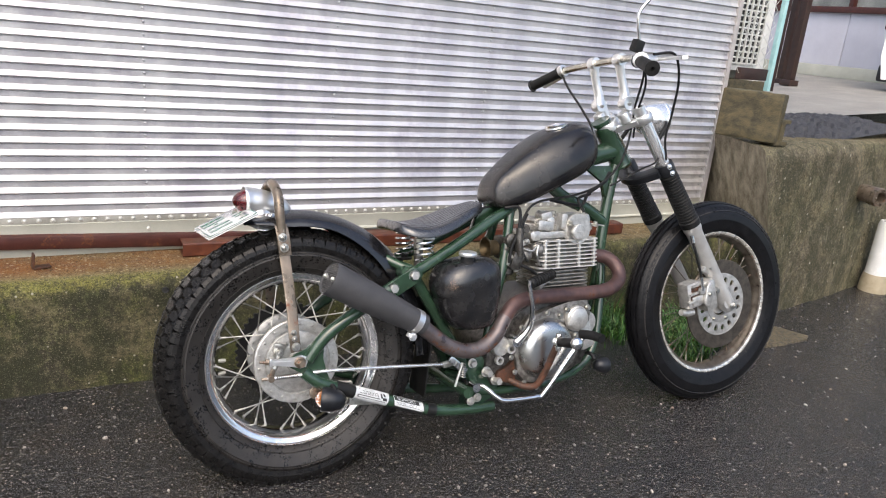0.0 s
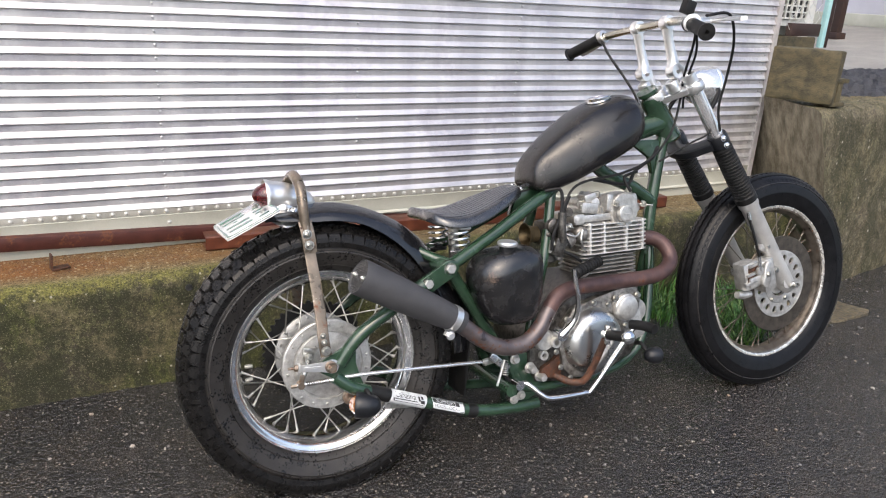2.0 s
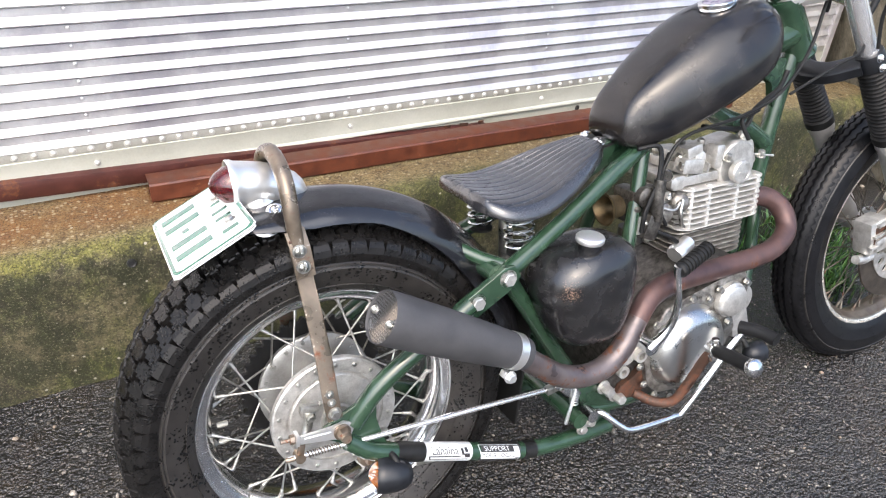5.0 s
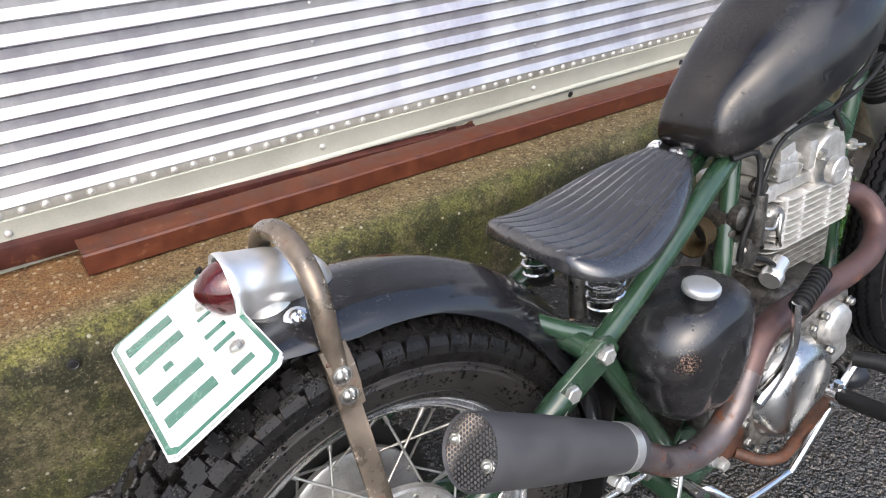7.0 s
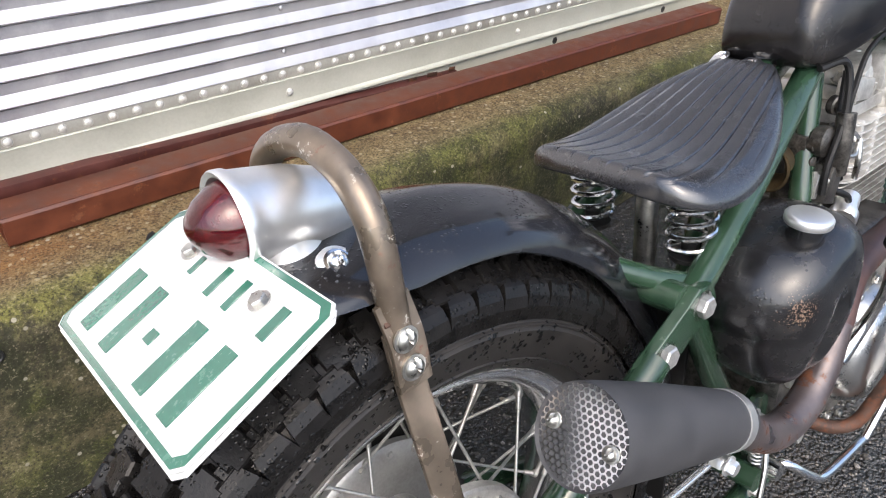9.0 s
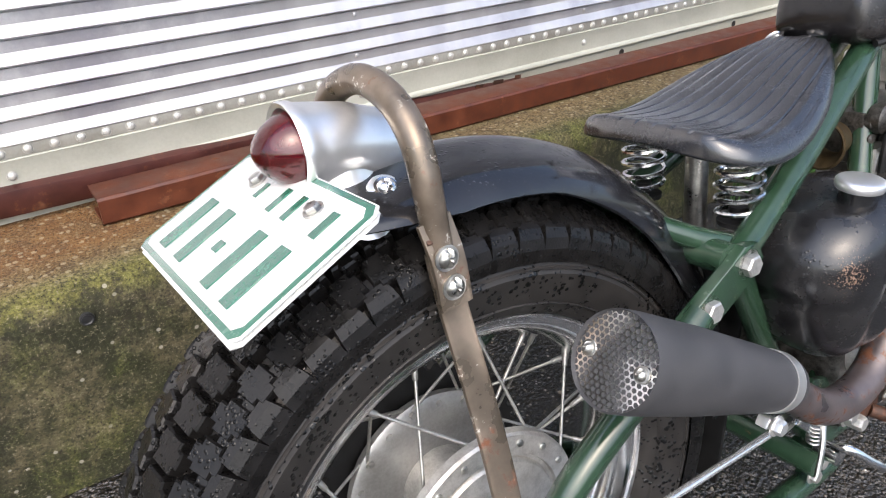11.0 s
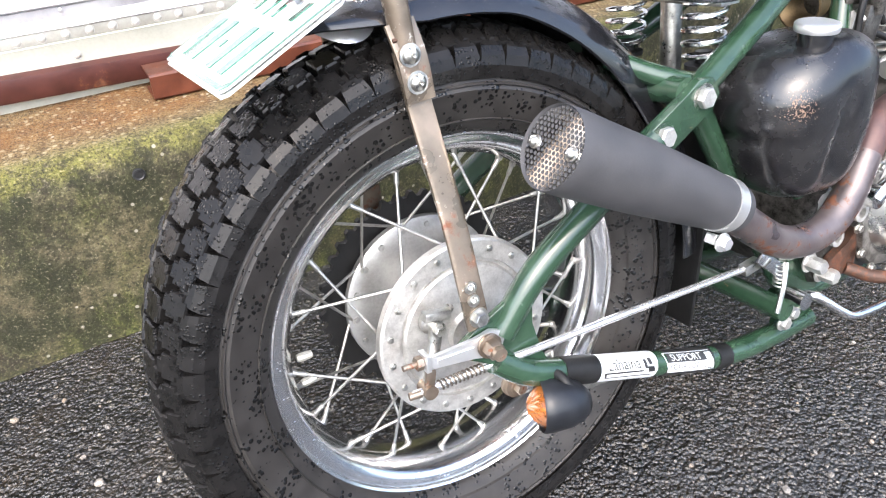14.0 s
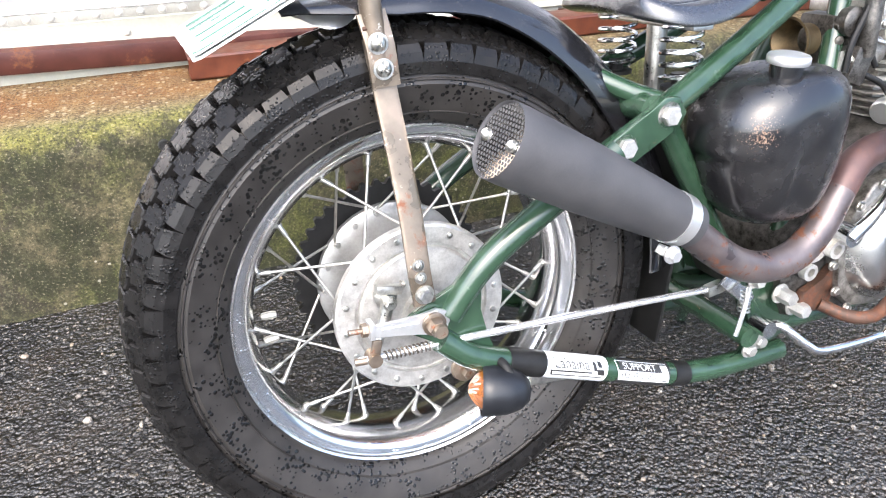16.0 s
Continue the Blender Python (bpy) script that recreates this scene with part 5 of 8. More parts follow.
    lathe(bm, [(0.02, -0.075), (0.034, -0.075), (0.036, -0.07), (0.033, -0.062), (0.0325, 0.05), (0.034, 0.056), (0.031, 0.07), (0.024, 0.072), (0.024, 0.08), (0.03, 0.082), (0.03, 0.092), (0.02, 0.092)], (1.058, 0, 0.905), hd, 32)
    part("headstock", bm, GREEN, fr, "green headstock tube")
    bm = bmesh.new()
    side_plate(bm, [(0.93, 0.84), (1.05, 0.84), (1.075, 0.8), (1.05, 0.7), (1.035, 0.72), (1.02, 0.79), (0.96, 0.83)], 0.008, 0.016, 0.002)
    part("gusset", bm, GREEN, fr, "green headstock gusset plate")
    bm = bmesh.new()
    side_plate(bm, [(0.54, 0.655), (0.67, 0.72), (0.66, 0.745), (0.6, 0.735), (0.56, 0.7)], 0.012, 0.024, 0.002)
    part("gusset", bm, GREEN, fr, "green gusset plate under the tank")
    heads("joint_bolt", "bolt", ALLOY, fr, [((0.307, -0.113, 0.55), R_, 0.0125, 0.009), ((0.246, -0.113, 0.519), R_, 0.0125, 0.009), ((0.224, -0.113, 0.504), R_, 0.010, 0.009)])
    heads("plate_bolt", "bolt", ALLOY, fr, [((0.536, -0.112, 0.253), R_, 0.0115, 0.024), ((0.567, -0.112, 0.225), R_, 0.0115, 0.024), ((0.497, -0.1, 0.28), R_, 0.0105, 0.012), ((0.483, -0.118, 0.175), R_, 0.0095, 0.008), ((0.508, -0.112, 0.18), R_, 0.0095, 0.008)])
    # tape bands and stickers on the lower stay
    cs = spline([(0, -0.108, 0.322), (0.039, -0.116, 0.291), (0.116, -0.116, 0.259), (0.191, -0.115, 0.23), (0.333, -0.112, 0.175), (0.407, -0.108, 0.156), (0.489, -0.102, 0.146), (0.568, -0.096, 0.141)], 40)

    def stretch(x0, x1, rad, mat, name, label):
        pts = [p for p in cs if x0 - 0.001 <= p.x <= x1 + 0.001]
        bm = bmesh.new()
        sweep(bm, pts, rad, 18, 1)
        return part(name, bm, mat, fr, label)

    stretch(0.08, 0.13, 0.0178, RUBBER_DRY, "tape", "black tape wound round the stay")
    stretch(0.129, 0.224, 0.0171, STICKER, "sticker", "white sticker with dark lettering")
    stretch(0.24, 0.332, 0.0171, INK, "sticker", "black sticker with white lettering")
    stretch(0.343, 0.37, 0.0178, RUBBER_DRY, "tape", "black tape wound round the stay")
    return fr


def chain_adjuster():
    bm = bmesh.new()
    m = Matrix.Translation((0.0, -0.118, 0.345)) @ pose(0, 0, 0, 0, 5.0, 0) @ SIDE
    prism(bm, [(0.013, 0.013), (0.018, 0.0), (0.013, -0.013), (0.0, -0.0175), (-0.02, -0.011), (-0.072, -0.0075), (-0.074, 0.0), (-0.072, 0.0075), (-0.02, 0.011), (0.0, 0.0175)], 0.005, m, 0.001)
    prism(bm, [(-0.022, 0.0035), (-0.066, 0.0028), (-0.066, -0.0028), (-0.022, -0.0035)], 0.0068, m)
    box(bm, (-0.076, -0.114, 0.3515), (0.006, 0.02, 0.019), (0, 5, 0), 0.001)
    ca = part("chain_adjuster", bm, ALLOY_BRIGHT, bike, "polished alloy chain adjuster")
    bm = bmesh.new()
    lathe(bm, [(0, 0), (0.0145, 0), (0.0145, 0.003), (0.012, 0.004)], (-0.003, -0.124, 0.345), (0, -1, 0), 24)
    lathe(bm, [(0, 0.003), (0.0115, 0.003), (0.0115, 0.014), (0.0095, 0.017), (0, 0.017)], (-0.003, -0.124, 0.345), (0, -1, 0), 6)
    lathe(bm, [(0, 0.015), (0.008, 0.015), (0.008, 0.024), (0, 0.024)], (-0.003, -0.124, 0.345), (0, -1, 0), 16)
    part("axle_nut", bm, FASTENER, ca, "rust-tinged castellated axle nut")
    bm = bmesh.new()
    sweep(bm, [(-0.07, -0.114, 0.351), (-0.102, -0.114, 0.3535)], 0.0034, 10, 1)
    lathe(bm, [(0, 0), (0.008, 0), (0.008, 0.007), (0, 0.007)], (-0.08, -0.114, 0.352), (-1, 0, 0.08), 6)
    part("adjuster_bolt", bm, FASTENER, ca)
    for o in (ca, *ca.children):
        o.data.transform(Matrix.Translation((-0.009, 0.004, 0.007)))


def brake_linkage():
    bl = thing_part("rear_brake_linkage")
    bm = bmesh.new()
    sweep(bm, [(-0.1, -0.096, 0.312), (-0.02, -0.102, 0.313), (0.045, -0.118, 0.32), (0.2, -0.117, 0.31), (0.405, -0.112, 0.292)], 0.0048, 10, 4)
    part("brake_rod", bm, LAMP, bl, "long bright brake rod")
    bm = bmesh.new()
    turns, pts = 11, []
    for k in range(turns * 10):
        a = 2 * math.pi * k / 10
        t = k / (turns * 10)
        pts.append((-0.068 + 0.056 * t, -0.099 - 0.004 * t + 0.0056 * math.cos(a), 0.3125 + 0.001 * t + 0.0056 * math.sin(a)))
    sweep(bm, pts, 0.0011, 6, 1)
    part("return_spring", bm, plain("oily_spring_steel", (0.1, 0.085, 0.07), (0.2, 0.17, 0.14), (0.3, 0.5), 0.8, 60.0), bl)
    bm = bmesh.new()
    lathe(bm, [(0, 0), (0.0085, 0), (0.0085, 0.02), (0, 0.02)], (-0.081, -0.106, 0.312), (0, 1, 0), 18)
    box(bm, (-0.079, -0.1, 0.322), (0.012, 0.005, 0.03), (0, 14, 0), 0.002)
    part("arm_pin", bm, FASTENER, bl)
    bm = bmesh.new()
    sweep(bm, [(-0.09, -0.098, 0.312), (-0.104, -0.096, 0.312)], 0.0048, 10, 1)
    part("rod_nut", bm, FASTENER, bl)
    bm = bmesh.new()
    box(bm, (0.41, -0.112, 0.292), (0.03, 0.014, 0.016), (0, -8, 0), 0.003)
    part("clevis", bm, STEEL, bl)
    bm = bmesh.new()
    sweep(bm, [(0.49, -0.13, 0.222), (0.505, -0.15, 0.225), (0.535, -0.17, 0.198), (0.565, -0.178, 0.183), (0.665, -0.182, 0.181), (0.69, -0.184, 0.19), (0.782, -0.19, 0.3), (0.82, -0.194, 0.346)], 0.0068, 12, 5)
    lathe(bm, [(0, 0), (0.013, 0), (0.013, 0.03), (0, 0.03)], (0.485, -0.15, 0.223), (0, 1, 0), 20)
    box(bm, (0.435, -0.128, 0.29), (0.07, 0.008, 0.02), (0, 42, 0), 0.003)
    part("brake_pedal", bm, CHROME, bl, "bent chrome brake pedal")
    bm = bmesh.new()
    sweep(bm, [(0.81, -0.19, 0.353), (0.825, -0.225, 0.355), (0.832, -0.262, 0.353)], 0.0135, 14, 3)
    part("pedal_pad", bm, RUBBER_DRY, bl, "black rubber pedal pad")
    bm = bmesh.new()
    sweep(bm, [(0.44, -0.145, 0.3), (0.425, -0.155, 0.275), (0.41, -0.16, 0.24)], 0.0035, 8, 3)
    pts = []
    for k in range(60):
        a = 2 * math.pi * k / 10
        pts.append((0.45 + 0.008 * math.cos(a), -0.13 + 0.008 * math.sin(a), 0.29 - 0.0006 * k))
    sweep(bm, pts, 0.0016, 6, 1)
    part("pedal_spring", bm, STEEL, bl)
    # torque link tab under the axle
    bm = bmesh.new()
    lathe(bm, [(0, 0), (0.017, 0), (0.0175, 0.004), (0.0155, 0.005), (0.0155, 0.011), (0.009, 0.013), (0, 0.013)], (0.04, -0.076, 0.253), (0, -1, 0), 20)
    bolt(bm, (0.04, -0.088, 0.253), r=0.0075, h=0.008)
    part("torque_bolt", bm, FASTENER, bl)


def strap():
    st = thing_part("fender_strut")
    bm = bmesh.new()
    hoop = [(-0.036, 0.109, 0.64), (-0.039, 0.108, 0.7), (-0.041, 0.1, 0.745), (-0.042, 0.07, 0.778), (-0.042, 0.018, 0.795), (-0.042, -0.028, 0.785), (-0.042, -0.055, 0.762), (-0.0425, -0.066, 0.735), (-0.041, -0.069, 0.7), (-0.036, -0.071, 0.635)]
    sweep(bm, hoop, [0.0105, 0.012, 0.0125, 0.0127, 0.0127, 0.0127, 0.0127, 0.0125, 0.012, 0.0112], 16, 6)
    part("hoop", bm, STAY, st, "heat-tinted bent steel hoop with chipped lacquer")
    for sy, off in ((-1, 0.014), (1, 0.024)):
        bm = bmesh.new()
        sweep(bm, [(-0.041, sy * 0.083 + off, 0.695), (-0.036, sy * 0.091 + off, 0.66), (-0.033, sy * 0.092 + off, 0.62)], 0.01, 12, 4, flat=(0.016, 0.003), up=(1, 0, 0))
        sweep(bm, [(-0.04, sy * 0.086 + off, 0.67), (-0.034, sy * 0.087 + off, 0.62), (-0.026, sy * 0.106 + off * 0.5, 0.5), (-0.025, sy * 0.117, 0.42), (-0.021, sy * 0.118, 0.38)], 0.01, 12, 3, flat=(0.0135, 0.0035), up=(1, 0, 0))
        part("flat_bar", bm, STAY, st, "brown flat steel bar")
        ax = (0, sy, 0)
        heads("strut_screw", "screw", STEEL, st, [((-0.0395, sy * 0.094 + off, 0.665), ax, 0.0085), ((-0.036, sy * 0.095 + off, 0.639), ax, 0.0085), ((-0.027, sy * 0.1205, 0.43), ax, 0.0055), ((-0.025, sy * 0.1205, 0.414), ax, 0.0055)])
        heads("strut_bolt", "bolt", STEEL, st, [((-0.022, sy * 0.1215, 0.393), ax, 0.0085, 0.008)])
        bm = bmesh.new()
        box(bm, (-0.047, sy * 0.072, 0.682), (0.012, 0.012, 0.004), (sy * -40, 0, 0), 0.001)
        part("tab", bm, RUST_PART, st)


def fender():
    bm = bmesh.new()
    c, R = Vector((0.004, 0.015, 0.335)), 0.389
    rings = []
    n = 44
    for i in range(n + 1):
        a = radians(-4 + 114 * i / n)
        o = Vector((math.cos(a), 0, math.sin(a)))
        end = max(0.0, (i - n + 5) / 5.0)
        tail = 1.0 - 0.16 * end * end
        lift = 0.012 * end * end + 0.012 * max(0.0, 1 - i / 18.0)
        deg = -4 + 114 * i / n
        deep = 0.036 + 0.034 * max(0.0, min(1.0, (75 - deg) / 40)) - 0.02 * max(0.0, min(1.0, (deg - 92) / 16))
        ring = []
        m = 18
        for k in range(m + 1):
            q = math.pi * (k / m - 0.5) * 0.97
            y = math.sin(q) * 0.08 * tail
            h = (math.cos(q) - 1) * deep
            if abs(y) < 0.022:
                h += 0.0028 * (1 - (y / 0.022) ** 2) ** 0.5
            ring.append(c + o * (R + h + lift) + Vector((0, y, 0)))
        for k in range(m, -1, -1):
            q = math.pi * (k / m - 0.5) * 0.97
            y = math.sin(q) * 0.0775 * tail
            h = (math.cos(q) - 1) * (deep - 0.001) - 0.0028
            ring.append(c + o * (R + h + lift) + Vector((0, y, 0)))
        rings.append(ring)
    ring_loft(bm, rings)
    fe = part("rear_fender", bm, FENDER, bike, "satin black steel rear fender with a centre ridge", True, 35)
    return fe


def tail_light():
    d = Vector((-1, 0, 0.11)).normalized()
    o = Vector((-0.048, 0.027, 0.744))
    bm = bmesh.new()
    # bullet: open ring at the back, tapering forward on to the fender
    rings = []
    for h, r, drop in ((-0.058, 0.01, -0.018), (-0.054, 0.018, -0.015), (-0.044, 0.0245, -0.01), (-0.024, 0.0305, -0.005), (0.008, 0.0345, -0.001), (0.04, 0.036, 0.0), (0.05, 0.0366, 0.0), (0.054, 0.0384, 0.0), (0.061, 0.0384, 0.0), (0.063, 0.037, 0.0), (0.061, 0.033, 0.0), (0.035, 0.031, 0.0)):
        rings.append([o + d * h + Vector((0, math.cos(2 * math.pi * k / 40) * r, math.sin(2 * math.pi * k / 40) * r + drop)) for k in range(40)])
    ring_loft(bm, rings)
    # foot saddling the fender, with a wing for each screw
    rings = []
    for h, w2, l, z in ((0.0, 0.058, 0.05, 0.697), (0.12, 0.055, 0.0485, 0.7045), (0.3, 0.044, 0.046, 0.712), (0.55, 0.035, 0.043, 0.72), (0.8, 0.0315, 0.04, 0.732), (1.0, 0.0295, 0.037, 0.745)):
        rings.append([(-0.07 + math.cos(2 * math.pi * k / 32) * l * 0.82, 0.027 + math.sin(2 * math.pi * k / 32) * w2, z - 0.02 * (1 - h) * math.sin(2 * math.pi * k / 32) ** 2) for k in range(32)])
    ring_loft(bm, rings)
    tl = part("tail_light", bm, ALLOY_BRIGHT, bike, "polished alloy bullet tail light")
    bm = bmesh.new()
    lathe(bm, [(0.0305, 0.04), (0.0318, 0.052), (0.031, 0.06), (0.0268, 0.0705), (0.0195, 0.081), (0.0105, 0.0885), (0.004, 0.0912), (0, 0.0918)], o, d, 40)
    part("lens", bm, RED_LENS, tl, "deep red domed lens")
    bm = bmesh.new()
    lathe(bm, [(0.029, 0.03), (0.026, 0.052), (0.014, 0.066), (0.006, 0.072), (0, 0.072)], o, d, 24)
    part("bulb_reflector", bm, plain("dull_inner_reflector", (0.2, 0.19, 0.19), (0.5, 0.49, 0.48), (0.15, 0.3), 0.9), tl)
    bm = bmesh.new()
    lathe(bm, [(0, -0.006), (0.0165, -0.006), (0.0155, -0.001), (0.012, 0.0005), (0, 0.0005)], (-0.054, -0.026, 0.714), (0.0, -0.6, 0.8), 24)
    part("mounting_ear", bm, ALLOY_BRIGHT, tl)
    bm = bmesh.new()
    lathe(bm, [(0, -0.006), (0.0165, -0.006), (0.0155, -0.001), (0.012, 0.0005), (0, 0.0005)], (-0.044, 0.083, 0.708), (0.0, 0.6, 0.8), 24)
    part("mounting_ear", bm, ALLOY_BRIGHT, tl)
    bm = bmesh.new()
    screw(bm, (-0.054, -0.026, 0.714), (0.0, -0.6, 0.8), 0.0085)
    part("screw", bm, CHROME, tl)
    bm = bmesh.new()
    screw(bm, (-0.044, 0.083, 0.708), (0.0, 0.6, 0.8), 0.0085)
    part("screw", bm, CHROME, tl)


def number_plate():
    m = pose(-0.2225, 0.009, 0.676, 0, -25.5, 0)   # x runs up the plate, y across
    np_ = thing_part("number_plate", "white plate with green border and green marks on a backing plate")
    L, H = 0.133, 0.1165

    def slab(z, t, mat, name, label, inset=0.0, dx=0.0):
        bm = bmesh.new()
        c = 0.007
        x0, x1, y0, y1 = inset, L - inset, -H + inset, H - inset
        prism(bm, [(x0 + c + dx, y0), (x1 - c + dx, y0), (x1 + dx, y0 + c), (x1 + dx, y1 - c), (x1 - c + dx, y1), (x0 + c + dx, y1), (x0 + dx, y1 - c), (x0 + dx, y0 + c)], t, m @ Matrix.Translation((0, 0, z)), 0.0006)
        return part(name, bm, mat, np_, label)

    slab(-0.0075, 0.0022, WHITE, "backing", "white backing plate", 0.0, -0.002)
    slab(-0.0032, 0.002, WHITE, "face", "white face")
    slab(-0.0012, 0.0005, PLATE_GREEN, "border", "green border", 0.0016)
    slab(-0.0007, 0.0007, WHITE, "field", "white field", 0.0068)
    # plain bars where the marks are: four large, a dot, and small ones above
    def bars(list_, name):
        for x, y, w, h in list_:
            bm = bmesh.new()
            box(bm, (0, 0, 0), (h, w, 0.0012), bevel=0.0004, seg=1)
            bm.transform(m @ Matrix.Translation((x, y, 0.0006)))
            part(name, bm, PLATE_GREEN, np_)

    bars([(0.043, 0.078, 0.017, 0.058), (0.043, 0.037, 0.017, 0.058), (0.043, 0.004, 0.011, 0.011), (0.043, -0.03, 0.017, 0.058), (0.043, -0.072, 0.017, 0.058)], "bar")
    bars([(0.1, -0.004, 0.008, 0.026), (0.1, -0.032, 0.008, 0.026), (0.1, 0.032, 0.006, 0.017), (0.1, -0.083, 0.01, 0.026)], "small_bar")
    heads("plate_bolt", "bolt", STEEL, np_, [(m @ Vector((0.106, y, 0.0)), m.to_3x3() @ Vector((0, 0, 1)), 0.0065, 0.004) for y in (0.052, -0.056)])


def tank():
    bm = bmesh.new()
    # station: x, top, bottom, half width, height of the widest line
    st = [(0.560, 0.765, 0.740, 0.036, 0.748), (0.565, 0.786, 0.729, 0.054, 0.744), (0.583, 0.812, 0.719, 0.064, 0.741), (0.62, 0.842, 0.715, 0.076, 0.749), (0.66, 0.871, 0.722, 0.089, 0.765), (0.71, 0.902, 0.738, 0.102, 0.788),
          (0.76, 0.93, 0.757, 0.1125, 0.812), (0.81, 0.951, 0.776, 0.119, 0.835), (0.86, 0.966, 0.795, 0.12, 0.856), (0.9, 0.972, 0.811, 0.116, 0.872), (0.93, 0.97, 0.826, 0.106, 0.884), (0.952, 0.96, 0.842, 0.09, 0.892), (0.966, 0.942, 0.862, 0.064, 0.9), (0.972, 0.92, 0.882, 0.03, 0.9)]
    st = [(0.588 + (a - 0.56) * 0.872, b, c, d, e) for a, b, c, d, e in st]
    xs = spline([(a, b, 0) for a, b, *_ in st], 4)
    zb = spline([(a, c, 0) for a, _, c, *_ in st], 4)
    hw = spline([(a, d, 0) for a, _, _, d, _ in st], 4)
    mid = spline([(a, e, 0) for a, *_, e in st], 4)
    rings = []
    for p, q, w, m in zip(xs, zb, hw, mid):
        ring = []
        n = 56
        for k in range(n):
            a = 2 * math.pi * k / n
            c, s = math.cos(a), math.sin(a)
            f = min(1.0, max(0.0, (p.x - 0.595) / 0.26))
            e = 0.42 + 0.36 * f if s > 0 else 0.55
            y = w.y * math.copysign(abs(c) ** e, c)
            z = m.y + (p.y - m.y) * abs(s) ** (0.72 + 0.22 * f) if s > 0 else m.y - (m.y - q.y) * abs(s) ** 0.8
            ring.append((p.x, y, z))
        rings.append(ring)
    ring_loft(bm, rings)
    tk = part("fuel_tank", bm, BLACK, bike, "worn black peanut fuel tank spotted with rain", True, 60)
    bm = bmesh.new()
    ax = Vector((-0.18, 0, 1)).normalized()
    at = Vector((0.832, -0.012, 0.949))
    lathe(bm, [(0.03, -0.008), (0.031, 0.0), (0.034, 0.001), (0.034, 0.005), (0.0325, 0.007), (0.0325, 0.009), (0.0355, 0.010), (0.036, 0.016), (0.034, 0.018), (0.028, 0.018), (0.0275, 0.0165), (0, 0.0165)], at, ax, 40)
    cap = part("filler_cap", bm, CHROME, tk, "chrome filler cap")
    bm = bmesh.new()
    lathe(bm, [(0, 0.0175), (0.027, 0.0175), (0.027, 0.017), (0, 0.017)], at, ax, 32)
    part("cap_disc", bm, plain("violet_cap_print", (0.06, 0.03, 0.12), (0.4, 0.38, 0.42), (0.2, 0.4), 0.2, 70.0), cap, "violet printed disc")
    bm = bmesh.new()
    box(bm, (0.585, 0.022, 0.719), (0.05, 0.075, 0.005), (0, -12, 0), 0.002)
    part("mount_tab", bm, RUBBER_DRY, tk)
    heads("mount_screw", "screw", CHROME, tk, [((0.579, 0.004, 0.724), (-0.35, -0.3, 0.85), 0.0105), ((0.579, 0.048, 0.727), (-0.35, 0.3, 0.85), 0.0105)])


